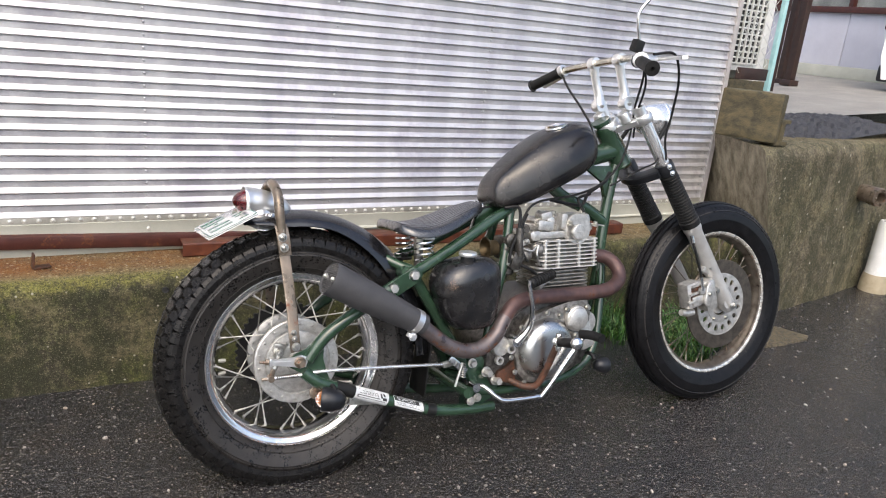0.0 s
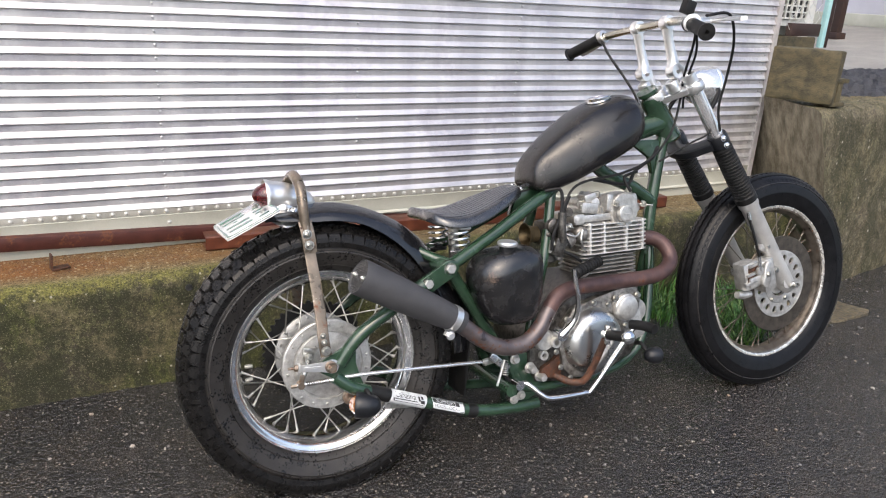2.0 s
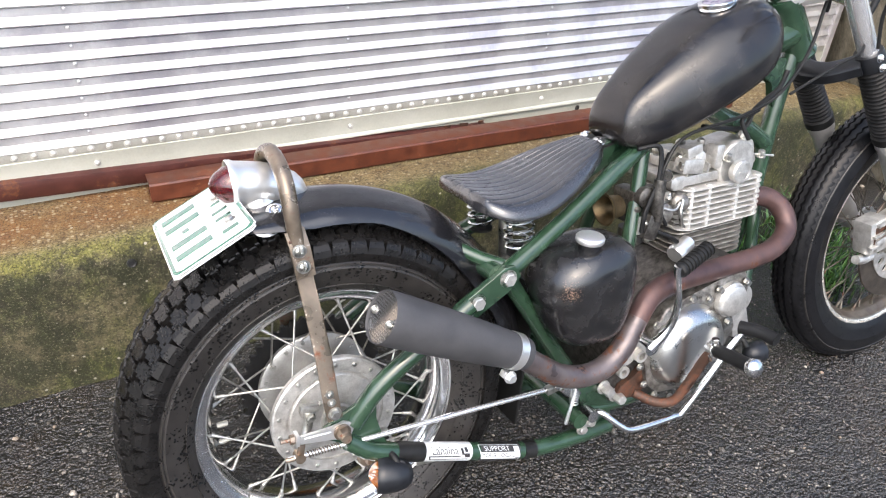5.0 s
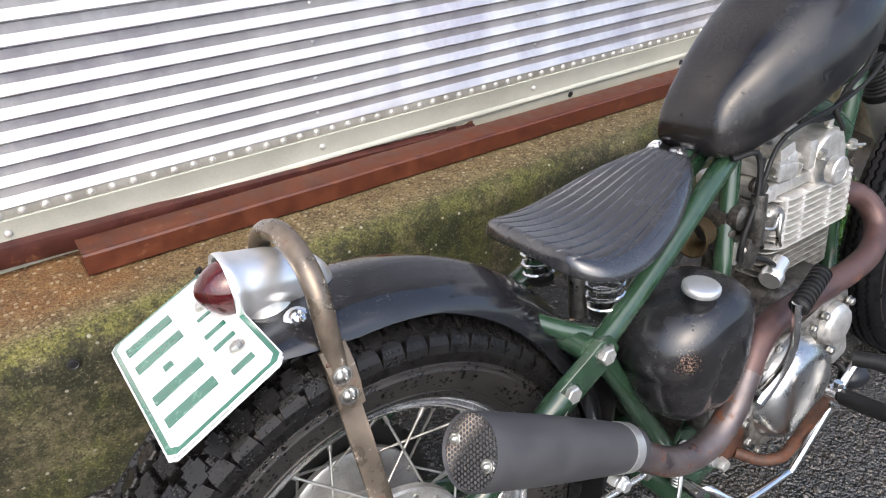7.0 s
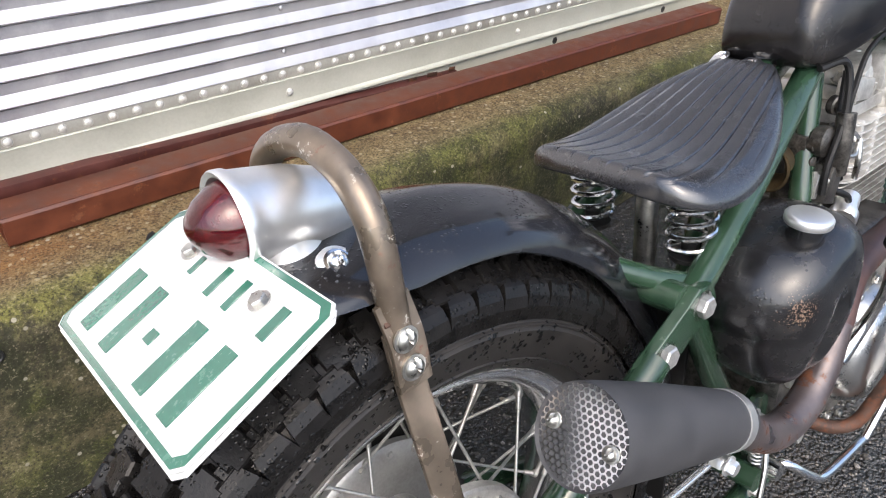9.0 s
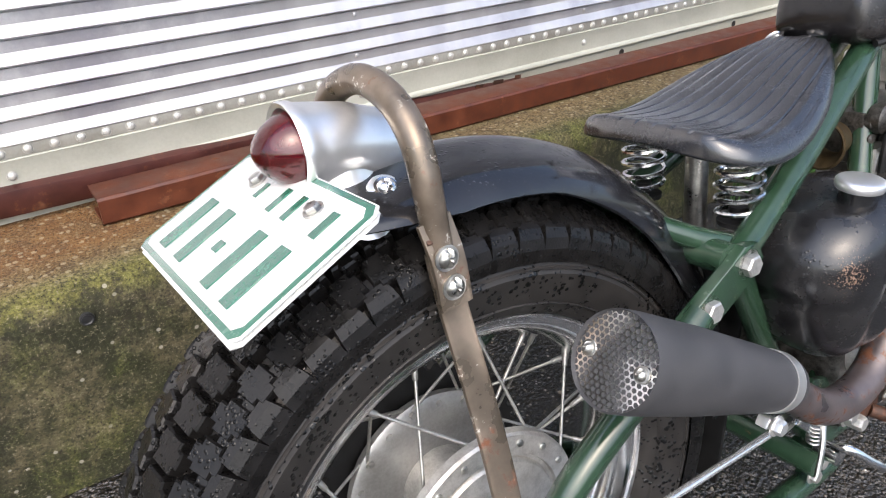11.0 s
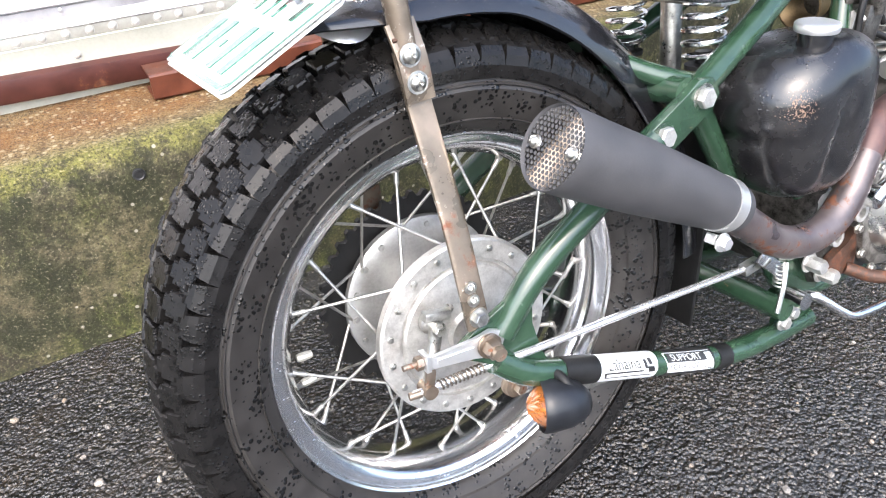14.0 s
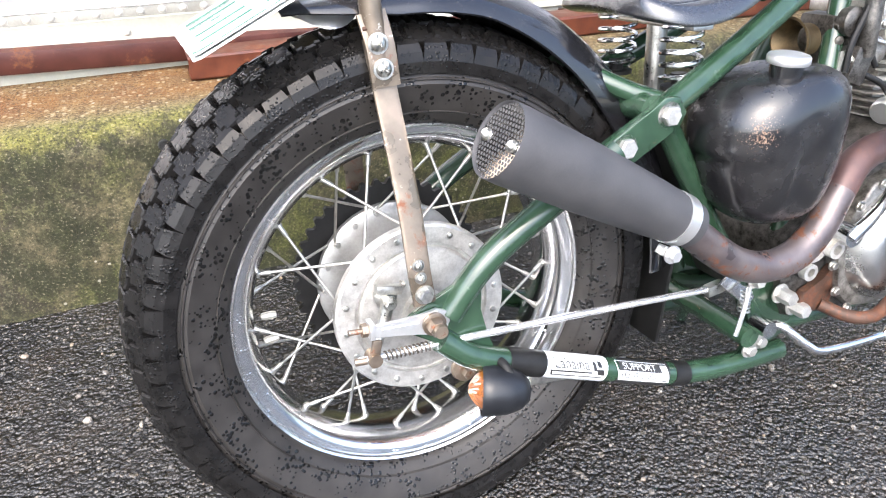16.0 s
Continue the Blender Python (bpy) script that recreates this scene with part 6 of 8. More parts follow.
def seat():
    bm = bmesh.new()
    # plan: half width along the length; pleats run fore and aft
    nose, rear = 0.566, 0.271
    nx, ny = 72, 380
    plan = spline([(0.0, 0.052, 0), (0.02, 0.083, 0), (0.06, 0.101, 0), (0.14, 0.115, 0), (0.28, 0.12, 0), (0.45, 0.115, 0), (0.6, 0.103, 0), (0.7, 0.091, 0), (0.8, 0.076, 0), (0.88, 0.062, 0), (0.94, 0.049, 0), (0.98, 0.035, 0), (1.0, 0.018, 0)], 8)

    def half(t):
        for a, b in zip(plan, plan[1:]):
            if a.x <= t <= b.x:
                return a.y + (b.y - a.y) * (t - a.x) / max(1e-6, b.x - a.x)
        return plan[-1].y

    def pan(t, s):
        """Height of the base: low behind, rising to the nose, the sides of the tail drooping."""
        return 0.668 + 0.01 * (1 - t) ** 4 - 0.016 * math.sin(math.pi * min(1, t * 1.25)) * (1 - t) + 0.055 * t ** 1.8 - 0.007 * abs(s) ** 2.4 * math.exp(-((t - 0.3) / 0.32) ** 2)

    def ends(t):
        """Falls to nothing at the tail and the nose, as a rolled edge does."""
        a, b = min(1.0, t / 0.06), min(1.0, (1 - t) / 0.06)
        return (1 - (1 - a) ** 2.4) ** 0.5 * (1 - (1 - b) ** 2.4) ** 0.5

    def top(t, y, s):
        edge = ends(t) * max(0.0, 1 - abs(s) ** 9) ** 0.5
        pad = 0.024 * edge - 0.007
        fan = y / (0.058 + 0.075 * (1 - t) ** 0.8)
        ph = ((fan + 0.09) / 0.18) % 1.0
        fade = max(0.0, min(1.0, (edge - 0.72) / 0.2))
        groove = 0.0026 * math.exp(-((min(ph, 1 - ph)) / 0.036) ** 2)
        puff = 0.0006 * math.sin(math.pi * ph) ** 0.6
        return pan(t, s) + pad - 0.006 * math.exp(-((t - 0.45) / 0.25) ** 2) * (1 - s * s) + (puff - groove) * fade

    ts = [0.5 - 0.5 * math.cos(math.pi * i / nx) for i in range(nx + 1)]
    grid, low = [], []
    for t in ts:
        x = rear + (nose - rear) * t
        w = half(t)
        row, lrow = [], []
        for j in range(ny + 1):
            s = math.sin(math.pi * 0.5 * (-1 + 2 * j / ny))
            row.append(bm.verts.new((x, w * s, top(t, w * s, s))))
            under = max(0.0, 1 - abs(s) ** 9) ** 0.5 * ends(t)
            lrow.append(bm.verts.new((x, w * s, pan(t, s) - 0.0072 - 0.0055 * under)))
        grid.append(row)
        low.append(lrow)
    for i in range(nx):
        for j in range(ny):
            bm.faces.new((grid[i][j], grid[i][j + 1], grid[i + 1][j + 1], grid[i + 1][j]))
            bm.faces.new((low[i][j], low[i + 1][j], low[i + 1][j + 1], low[i][j + 1]))
    for i in range(nx):
        for j in (0, ny):
            bm.faces.new((grid[i][j], grid[i + 1][j], low[i + 1][j], low[i][j]))
    for j in range(ny):
        for i in (0, nx):
            bm.faces.new((grid[i][j], grid[i][j + 1], low[i][j + 1], low[i][j]))
    se = part("seat", bm, LEATHER, bike, "pleated black solo seat", True, 55)
    for sy in (-1, 1):
        bm = bmesh.new()
        pts = []
        for k in range(5 * 14 + 1):
            a = 2 * math.pi * k / 14
            t = k / (5 * 14)
            r = 0.0225 + 0.003 * math.sin(math.pi * t)
            pts.append((0.36 + r * math.cos(a), sy * 0.067 + 0.004 + r * math.sin(a), 0.575 + 0.078 * t))
        sweep(bm, pts, 0.003, 8, 1)
        part("spring", bm, CHROME, se, "chrome coil seat spring")
        bm = bmesh.new()
        lathe(bm, [(0, 0), (0.022, 0), (0.022, 0.005), (0.01, 0.006), (0.01, 0.02), (0, 0.02)], (0.36, sy * 0.067 + 0.004, 0.567), (0, 0, 1), 20)
        part("spring_seat", bm, RUBBER_DRY, se)
    bm = bmesh.new()
    box(bm, (0.36, 0, 0.645), (0.03, 0.2, 0.006), (0, 0, 0), 0.002)
    sweep(bm, [(0.374, 0.004, 0.53), (0.374, 0.004, 0.65)], 0.0135, 16, 1)
    part("seat_bracket", bm, STEEL, se)


def oil_tank():
    bm = bmesh.new()
    st = [(0.397, 0.028, 0.028, 0.478), (0.401, 0.05, 0.04, 0.477), (0.416, 0.066, 0.052, 0.474), (0.44, 0.078, 0.061, 0.469), (0.482, 0.089, 0.07, 0.464), (0.53, 0.094, 0.073, 0.46), (0.556, 0.09, 0.07, 0.46), (0.574, 0.075, 0.062, 0.459), (0.584, 0.055, 0.05, 0.457), (0.588, 0.028, 0.035, 0.457)]
    rings = []
    cols = list(zip(spline([(z, a, 0) for z, a, b, c in st], 4), spline([(z, b, 0) for z, a, b, c in st], 4), spline([(z, c, 0) for z, a, b, c in st], 4)))
    for a, b, c in cols:
        ring = []
        for k in range(48):
            q = 2 * math.pi * k / 48
            cx, sy = math.cos(q), math.sin(q)
            x = c.y + a.y * 1.06 * math.copysign(abs(cx) ** 0.82, cx)
            y = -0.112 + b.y * 1.12 * math.copysign(abs(sy) ** 0.78, sy)
            z = a.x + (0.012 * (x - 0.46) / 0.1 if a.x > 0.5 else 0.0)
            # pressed hollow in the outer face
            if sy < -0.5:
                y += 0.013 * math.exp(-((x - 0.462) / 0.017) ** 2) * math.exp(-((z - 0.47) / 0.06) ** 2)
            ring.append((x + 0.002, y, z - 0.008 + 0.008 * (z - 0.372) / 0.21))
        rings.append(ring)
    ring_loft(bm, rings)
    ot = part("oil_tank", bm, OILBLACK, bike, "chipped black oil tank with rust specks", True, 60)
    bm = bmesh.new()
    ax = Vector((0.03, -0.1, 1)).normalized()
    lathe(bm, [(0.019, -0.012), (0.0195, 0.008), (0.019, 0.012)], (0.453, -0.143, 0.588), ax, 28)
    part("filler_neck", bm, OILBLACK, ot)
    bm = bmesh.new()
    lathe(bm, [(0.018, 0.012), (0.0245, 0.012), (0.0255, 0.014), (0.0255, 0.02), (0.024, 0.022), (0.02, 0.0232), (0, 0.0236)], (0.453, -0.143, 0.588), ax, 36)
    part("filler_cap", bm, ALLOY_BRIGHT, ot, "domed alloy filler cap")


def exhaust():
    ex = thing_part("exhaust")
    a, b = Vector((0.05, -0.168, 0.572)), Vector((0.302, -0.16, 0.43))
    d = (b - a).normalized()
    L = (b - a).length
    bm = bmesh.new()
    lathe(bm, [(0.0405, 0.004), (0.0414, 0.001), (0.0419, 0.0), (0.0424, 0.002), (0.0428, 0.02), (0.0405, L * 0.4), (0.035, L * 0.78), (0.031, L * 0.97), (0.0285, L + 0.012), (0.02, L + 0.013)], a, d, 44)
    part("muffler", bm, MATT, ex, "matt black reverse-cone muffler")
    bm = bmesh.new()
    u, v, _ = frame_axis(d)
    # perforated end plate: a disc of small holes, each bordered by a hexagon
    plate_at = a + d * 0.003
    for i in range(-12, 13):
        for j in range(-12, 13):
            cx = (i + 0.5 * (j % 2)) * 0.0056
            cy = j * 0.00485
            if math.hypot(cx, cy) > 0.0398:
                continue
            o1, o2, o3 = [], [], []
            for k in range(6):
                q = math.pi / 6 + k * math.pi / 3
                for lst, r, h in ((o1, 0.00323, 0.0), (o2, 0.0023, 0.0), (o3, 0.0023, 0.0025)):
                    lst.append(bm.verts.new(plate_at + u * (cx + r * math.cos(q)) + v * (cy + r * math.sin(q)) + d * h))
            for k in range(6):
                n = (k + 1) % 6
                bm.faces.new((o1[k], o1[n], o2[n], o2[k]))
                bm.faces.new((o2[k], o2[n], o3[n], o3[k]))
    bmesh.ops.remove_doubles(bm, verts=bm.verts, dist=0.0003)
    part("end_plate", bm, CHROME, ex, "perforated chrome end plate")
    bm = bmesh.new()
    lathe(bm, [(0, 0.022), (0.04, 0.022), (0.04, 0.024), (0, 0.024)], a, d, 32)
    part("baffle", bm, INK, ex)
    heads("end_screw", "screw", STEEL, ex, [(a + Vector((0, s, 0)) + d * 0.003, -d, 0.0055) for s in (-0.028, 0.028)])
    pts = [b - d * 0.02, (0.35, -0.162, 0.385), (0.395, -0.163, 0.354), (0.445, -0.162, 0.338), (0.498, -0.16, 0.343), (0.541, -0.156, 0.374), (0.572, -0.15, 0.418)]
    tail = [(0.572, -0.15, 0.418), (0.61, -0.14, 0.45), (0.67, -0.131, 0.461), (0.78, -0.126, 0.46), (0.91, -0.119, 0.457), (0.982, -0.11, 0.463), (1.03, -0.093, 0.487), (1.036, -0.07, 0.523), (1.008, -0.05, 0.551), (0.95, -0.035, 0.562)]
    bm = bmesh.new()
    full = spline([tuple(p) for p in pts] + tail[1:], 7)
    cut = len(spline([tuple(p) for p in pts], 7)) - 1
    sweep(bm, full[:cut + 3], 0.0214, 24, 1)
    part("rear_pipe", bm, PIPE_DARK, ex, "scorched dark exhaust pipe")
    bm = bmesh.new()
    sweep(bm, full[cut:], 0.0216, 24, 1)
    part("header_pipe", bm, PIPE, ex, "rusty brown header pipe")
    bm = bmesh.new()
    q = b - d * 0.014
    lathe(bm, [(0.0315, -0.009), (0.0335, -0.009), (0.0328, 0.009), (0.0308, 0.009)], q, d, 32, loop=True)
    tab = q + Vector((-0.018, -0.012, -0.036))
    box(bm, tab, (0.026, 0.014, 0.012), (0, 30, 0), 0.002)
    bolt(bm, tab + Vector((0.0, -0.008, 0)), (0, -1, 0), 0.0085, 0.008)
    part("muffler_clamp", bm, ALLOY_BRIGHT, ex, "bright clamp with its bolt")
    bm = bmesh.new()
    box(bm, (0.198, -0.13, 0.509), (0.088, 0.03, 0.005), (0, 28, 0), 0.001)
    box(bm, (0.216, -0.144, 0.497), (0.04, 0.004, 0.026), (0, 28, 0), 0.001)
    part("hanger", bm, RUST_PART, ex, "rusty exhaust hanger")
    heads("hanger_bolt", "bolt", STEEL, ex, [((0.219, -0.146, 0.499), R_, 0.0085, 0.007)])


def fin(bm, x0, x1, y0, y1, z, t, r):
    """A cooling fin: a thin plate with rounded corners."""
    out = []
    for cx, cy, a0 in ((x1 - r, y1 - r, 0), (x0 + r, y1 - r, 90), (x0 + r, y0 + r, 180), (x1 - r, y0 + r, 270)):
        for k in range(5):
            a = radians(a0 + 22.5 * k)
            out.append((cx + r * math.cos(a), cy + r * math.sin(a)))
    prism(bm, out, t, Matrix.Translation((0, 0, z)))


def engine():
    en = thing_part("engine")
    # finned head and barrel
    SQ = Matrix.Translation((0.022, 0.006, -0.02)) @ Matrix.Diagonal((1.0, 0.74, 1.0, 1.0))
    for k in range(8):
        bm = bmesh.new()
        fin(bm, 0.718 + 0.006 * (k % 2), 0.946, -0.108, 0.1, 0.551 + k * 0.0118, 0.003, 0.03)
        bm.transform(SQ)
        part("fin", bm, FIN, en, "", False)
    # core coloured darker than its fins to paint shade into the gaps
    bm = bmesh.new()
    box(bm, (0.815, 0, 0.595), (0.185, 0.14, 0.098), bevel=0.015)
    part("cylinder_head", bm, ALLOY_GRIME_SHADE, en, "finned alloy cylinder head")
    for x in (0.742, 0.79, 0.868, 0.925):
        bm = bmesh.new()
        box(bm, (x, -0.094, 0.595), (0.0085, 0.018, 0.09), bevel=0.003)
        bm.transform(SQ)
        part("head_rib", bm, FIN, en)
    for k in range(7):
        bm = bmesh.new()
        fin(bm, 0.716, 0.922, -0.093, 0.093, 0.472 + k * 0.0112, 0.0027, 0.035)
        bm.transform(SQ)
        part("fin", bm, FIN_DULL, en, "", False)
    # barrel core likewise carries the gap shade in its colour
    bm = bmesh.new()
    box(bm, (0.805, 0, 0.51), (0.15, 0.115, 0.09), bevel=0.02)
    part("barrel", bm, ALLOY_GRIME_SHADE, en, "dull finned alloy barrel")
    bm = bmesh.new()
    box(bm, (0.80, 0.0, 0.653), (0.215, 0.176, 0.02), bevel=0.004)
    box(bm, (0.81, 0.0, 0.672), (0.165, 0.13, 0.022), (0, 2, 0), 0.007)
    box(bm, (0.875, -0.02, 0.692), (0.085, 0.13, 0.035), (0, -8, 0), 0.014)
    box(bm, (0.762, 0.01, 0.69), (0.06, 0.1, 0.024), (0, 6, 0), 0.01)
    lathe(bm, [(0, 0), (0.05, 0), (0.05, 0.012), (0.046, 0.018), (0, 0.018)], (0.865, -0.075, 0.668), (0, -1, 0), 36)
    for x, z, r in ((0.768, 0.692, 0.017), (0.812, 0.685, 0.013), (0.912, 0.668, 0.015)):
        lathe(bm, [(0, 0), (r, 0), (r, 0.012), (r * 0.82, 0.016), (r * 0.82, 0.024), (r * 0.5, 0.026), (0, 0.026)], (x, -0.058, z), (0, -1, 0.1), 20)
    for x in (0.735, 0.79, 0.825):
        box(bm, (x, -0.075, 0.668), (0.005, 0.022, 0.03), (12, 0, 0), 0.002)
    part("rocker_cover", bm, ALLOY, en, "cast alloy rocker cover")
    bm = bmesh.new()
    lathe(bm, [(0, 0), (0.0225, 0), (0.0245, 0.003), (0.0245, 0.014), (0.0225, 0.0165), (0.018, 0.017), (0.0175, 0.0162), (0, 0.0165)], (0.872, -0.075, 0.641), (0, -1, 0), 36)
    box(bm, (0.872, -0.0918, 0.641), (0.022, 0.003, 0.004), (0, 4, 0), 0.001)
    part("inspection_cap", bm, ALLOY, en, "round alloy inspection cap")
    heads("head_nut", "bolt", STEEL, en, [((x + 0.022, y * 0.74 + 0.006, z - 0.02), (0, -0.3, 1), 0.008, 0.012) for x, y, z in ((0.83, -0.096, 0.683), (0.93, -0.09, 0.675), (0.72, -0.08, 0.68), (0.76, -0.06, 0.7), (0.9, -0.05, 0.715), (0.8, -0.03, 0.708), (0.73, -0.05, 0.69))])
    for at, size, rot in (((0.765, -0.05, 0.662), (0.055, 0.03, 0.03), 8), ((0.775, -0.035, 0.69), (0.04, 0.04, 0.024), -12), ((0.835, -0.048, 0.672), (0.022, 0.03, 0.05), 4), ((0.91, -0.045, 0.668), (0.05, 0.03, 0.02), -10), ((0.735, -0.05, 0.632), (0.03, 0.02, 0.03), 0)):
        bm = bmesh.new()
        box(bm, at, size, (0, rot, 0), 0.006)
        part("rocker_boss", bm, ALLOY, en)
    for pts, r in (([(0.70, -0.06, 0.7), (0.675, -0.07, 0.66), (0.672, -0.075, 0.6), (0.69, -0.08, 0.56)], 0.004), ([(0.65, -0.075, 0.56), (0.69, -0.09, 0.54), (0.72, -0.085, 0.52)], 0.0045)):
        bm = bmesh.new()
        sweep(bm, pts, r, 10, 5)
        part("hose", bm, RUBBER_DRY, en, "thin black hose")
    for at, ax_, r, h in (((0.7, -0.05, 0.655), (-0.3, -1, 0), 0.013, 0.018), ((0.69, -0.055, 0.615), (0, -1, 0), 0.013, 0.014), ((0.675, -0.06, 0.575), (0, -1, 0.2), 0.011, 0.02), ((0.665, -0.07, 0.635), (-0.4, -1, 0.2), 0.008, 0.02)):
        bm = bmesh.new()
        lathe(bm, [(0, 0), (r, 0), (r, h * 0.5), (r * 0.8, h * 0.6), (r * 0.8, h), (0, h)], at, ax_, 18)
        part("union", bm, CARB, en)
    bm = bmesh.new()
    sweep(bm, [(0.762, -0.046, 0.68), (0.772, -0.016, 0.695), (0.792, 0.006, 0.69)], 0.011, 12, 3)
    part("oil_union", bm, STEEL, en)
    for name in ("cylinder_head", "barrel", "rocker_cover"):
        o = next(c for c in en.children if c.name == name)
        o.data.transform(SQ)
    # carburettor with its bell mouth
    bm = bmesh.new()
    lathe(bm, [(0, 0), (0.03, 0), (0.03, 0.05), (0.024, 0.06), (0, 0.06)], (0.69, -0.03, 0.6), (-1, 0, 0), 24)
    box(bm, (0.635, -0.03, 0.6), (0.034, 0.06, 0.07), bevel=0.01)
    for z in (0.58, 0.6, 0.62):
        lathe(bm, [(0, 0), (0.007, 0), (0.007, 0.008), (0.004, 0.01), (0, 0.01)], (0.628, -0.06, z), (-0.2, -1, 0), 12)
    box(bm, (0.66, -0.068, 0.6), (0.006, 0.012, 0.075), (0, 14, 0), 0.002)
    lathe(bm, [(0, 0), (0.018, 0), (0.02, 0.006), (0.02, 0.016), (0.014, 0.02), (0, 0.02)], (0.64, -0.06, 0.625), (0, -1, 0), 24)
    lathe(bm, [(0, 0), (0.024, 0), (0.026, 0.03), (0.02, 0.036), (0, 0.036)], (0.637, -0.04, 0.555), (0, 0, -1), 24)
    box(bm, (0.65, -0.075, 0.565), (0.035, 0.03, 0.05), (0, 20, 0), 0.006)
    sweep(bm, [(0.66, -0.085, 0.66), (0.655, -0.088, 0.62), (0.66, -0.085, 0.58)], 0.012, 12, 3)
    part("carburettor", bm, CARB, en, "grimy alloy carburettor")
    bm = bmesh.new()
    lathe(bm, [(0, 0), (0.02, 0), (0.023, 0.004), (0.023, 0.01), (0.019, 0.013), (0.018, 0.03), (0.008, 0.035), (0.006, 0.044), (0, 0.044)], (0.655, -0.058, 0.572), (0.1, -0.2, -1), 24)
    part("float_bowl", bm, ALLOY, en, "stained alloy float bowl")
    bm = bmesh.new()
    lathe(bm, [(0, 0), (0.019, 0), (0.021, 0.003), (0.021, 0.01), (0.015, 0.015), (0.006, 0.017), (0, 0.017)], (0.692, -0.062, 0.58), (-0.2, -1, 0.1), 28)
    part("throttle_drum", bm, ALLOY_GRIME_SHADE, en, "grimy throttle drum")
    bm = bmesh.new()
    lathe(bm, [(0, 0), (0.021, 0), (0.021, 0.006), (0.017, 0.012), (0.009, 0.015), (0, 0.015)], (0.737, -0.06, 0.592), (-0.3, -1, 0.15), 28)
    part("intake_stub", bm, ALLOY_GRIME_SHADE, en, "grimy alloy intake stub")
    for pts, r in (([(0.726, -0.082, 0.607), (0.718, -0.088, 0.58), (0.727, -0.084, 0.556), (0.738, -0.08, 0.548)], 0.0042), ([(0.63, -0.078, 0.588), (0.642, -0.082, 0.566), (0.638, -0.08, 0.54)], 0.0036), ([(0.672, -0.08, 0.6), (0.7, -0.088, 0.592), (0.718, -0.084, 0.604)], 0.003)):
        bm = bmesh.new()
        sweep(bm, pts, r, 10, 4)
        part("linkage_lever", bm, STEEL, en)
    bm = bmesh.new()
    box(bm, (0.636, -0.074, 0.567), (0.024, 0.01, 0.036), (0, 15, 0), 0.003)
    box(bm, (0.68, -0.078, 0.617), (0.03, 0.012, 0.014), (0, -20, 0), 0.003)
    part("linkage_bracket", bm, ALLOY, en)
    heads("carburettor_screw", "screw", STEEL, en, [((0.634, -0.081, 0.576), R_, 0.005), ((0.641, -0.081, 0.557), R_, 0.005), ((0.682, -0.086, 0.619), R_, 0.0055), ((0.662, -0.086, 0.6), R_, 0.005)])
    bm = bmesh.new()
    lathe(bm, [(0.022, 0.0), (0.024, 0.02), (0.031, 0.034), (0.034, 0.036), (0.031, 0.037), (0.022, 0.025), (0.019, 0.0)], (0.61, -0.03, 0.6), (-1, 0, 0), 32, loop=True)
    part("bell_mouth", bm, BRASS, en, "dull brass intake bell mouth")
    # crankcase
    bm = bmesh.new()
    side_plate(bm, [(0.535, 0.25), (0.56, 0.205), (0.66, 0.19), (0.8, 0.2), (0.88, 0.235), (0.915, 0.29), (0.915, 0.38), (0.9, 0.44), (0.86, 0.468), (0.73, 0.472), (0.675, 0.43), (0.625, 0.385), (0.57, 0.362), (0.54, 0.33)], 0.1, 0.21, 0.012)
    # dark alloy whose tone also carries the black shade between the covers
    part("crankcase", bm, CARB, en, "dark cast crankcase")
    bm = bmesh.new()
    side_plate(bm, [(0.63, 0.24), (0.66, 0.21), (0.72, 0.2), (0.79, 0.215), (0.83, 0.25), (0.855, 0.3), (0.88, 0.35), (0.89, 0.4), (0.875, 0.44), (0.84, 0.45), (0.79, 0.43), (0.72, 0.42), (0.665, 0.405), (0.63, 0.36), (0.618, 0.3)], -0.108, 0.026, 0.006)
    part("clutch_cover", bm, ALLOY_GRIME_SHADE, en, "cast alloy clutch cover")
    bm = bmesh.new()
    lathe(bm, [(0, 0.046), (0.03, 0.0456), (0.062, 0.0438), (0.072, 0.041), (0.08, 0.035), (0.086, 0.0265), (0.0905, 0.016), (0.0935, 0.008), (0.1005, 0.006), (0.103, 0.0), (0, 0.0)], (0.724, -0.126, 0.306), (0, -1, 0), 64)
    part("round_cover", bm, DOME, en, "round polished engine cover with a rolled edge")
    bm = bmesh.new()
    lathe(bm, [(0, 0.026), (0.028, 0.025), (0.033, 0.022), (0.035, 0.016), (0.038, 0.014), (0.04, 0.0), (0, 0.0)], (0.833, -0.13, 0.387), (0, -1, 0), 40)
    lathe(bm, [(0, 0), (0.03, 0), (0.034, 0.014), (0, 0.018)], (0.885, -0.108, 0.365), (0, -1, 0), 28)
    box(bm, (0.875, -0.12, 0.33), (0.05, 0.03, 0.09), (0, -18, 0), 0.01)
    part("filter_cover", bm, ALLOY, en, "round alloy filter cover")
    heads("case_bolt", "bolt", STEEL, en, [((0.724 + 0.1186 * math.cos(radians(40 + 24 * k)), -0.135, 0.3 + 0.112 * math.sin(radians(40 + 24 * k))), R_, 0.006, 0.005) for k in range(11)])
    heads("filter_bolt", "bolt", STEEL, en, [((x, -0.138, z), R_, 0.007, 0.008) for x, z in ((0.798, 0.417), (0.873, 0.417), (0.833, 0.335))])
    # sprocket side covers behind the pipe
    bm = bmesh.new()
    lathe(bm, [(0, 0.022), (0.026, 0.022), (0.03, 0.016), (0.03, 0), (0, 0)], (0.578, -0.105, 0.325), (0, -1, 0), 28)
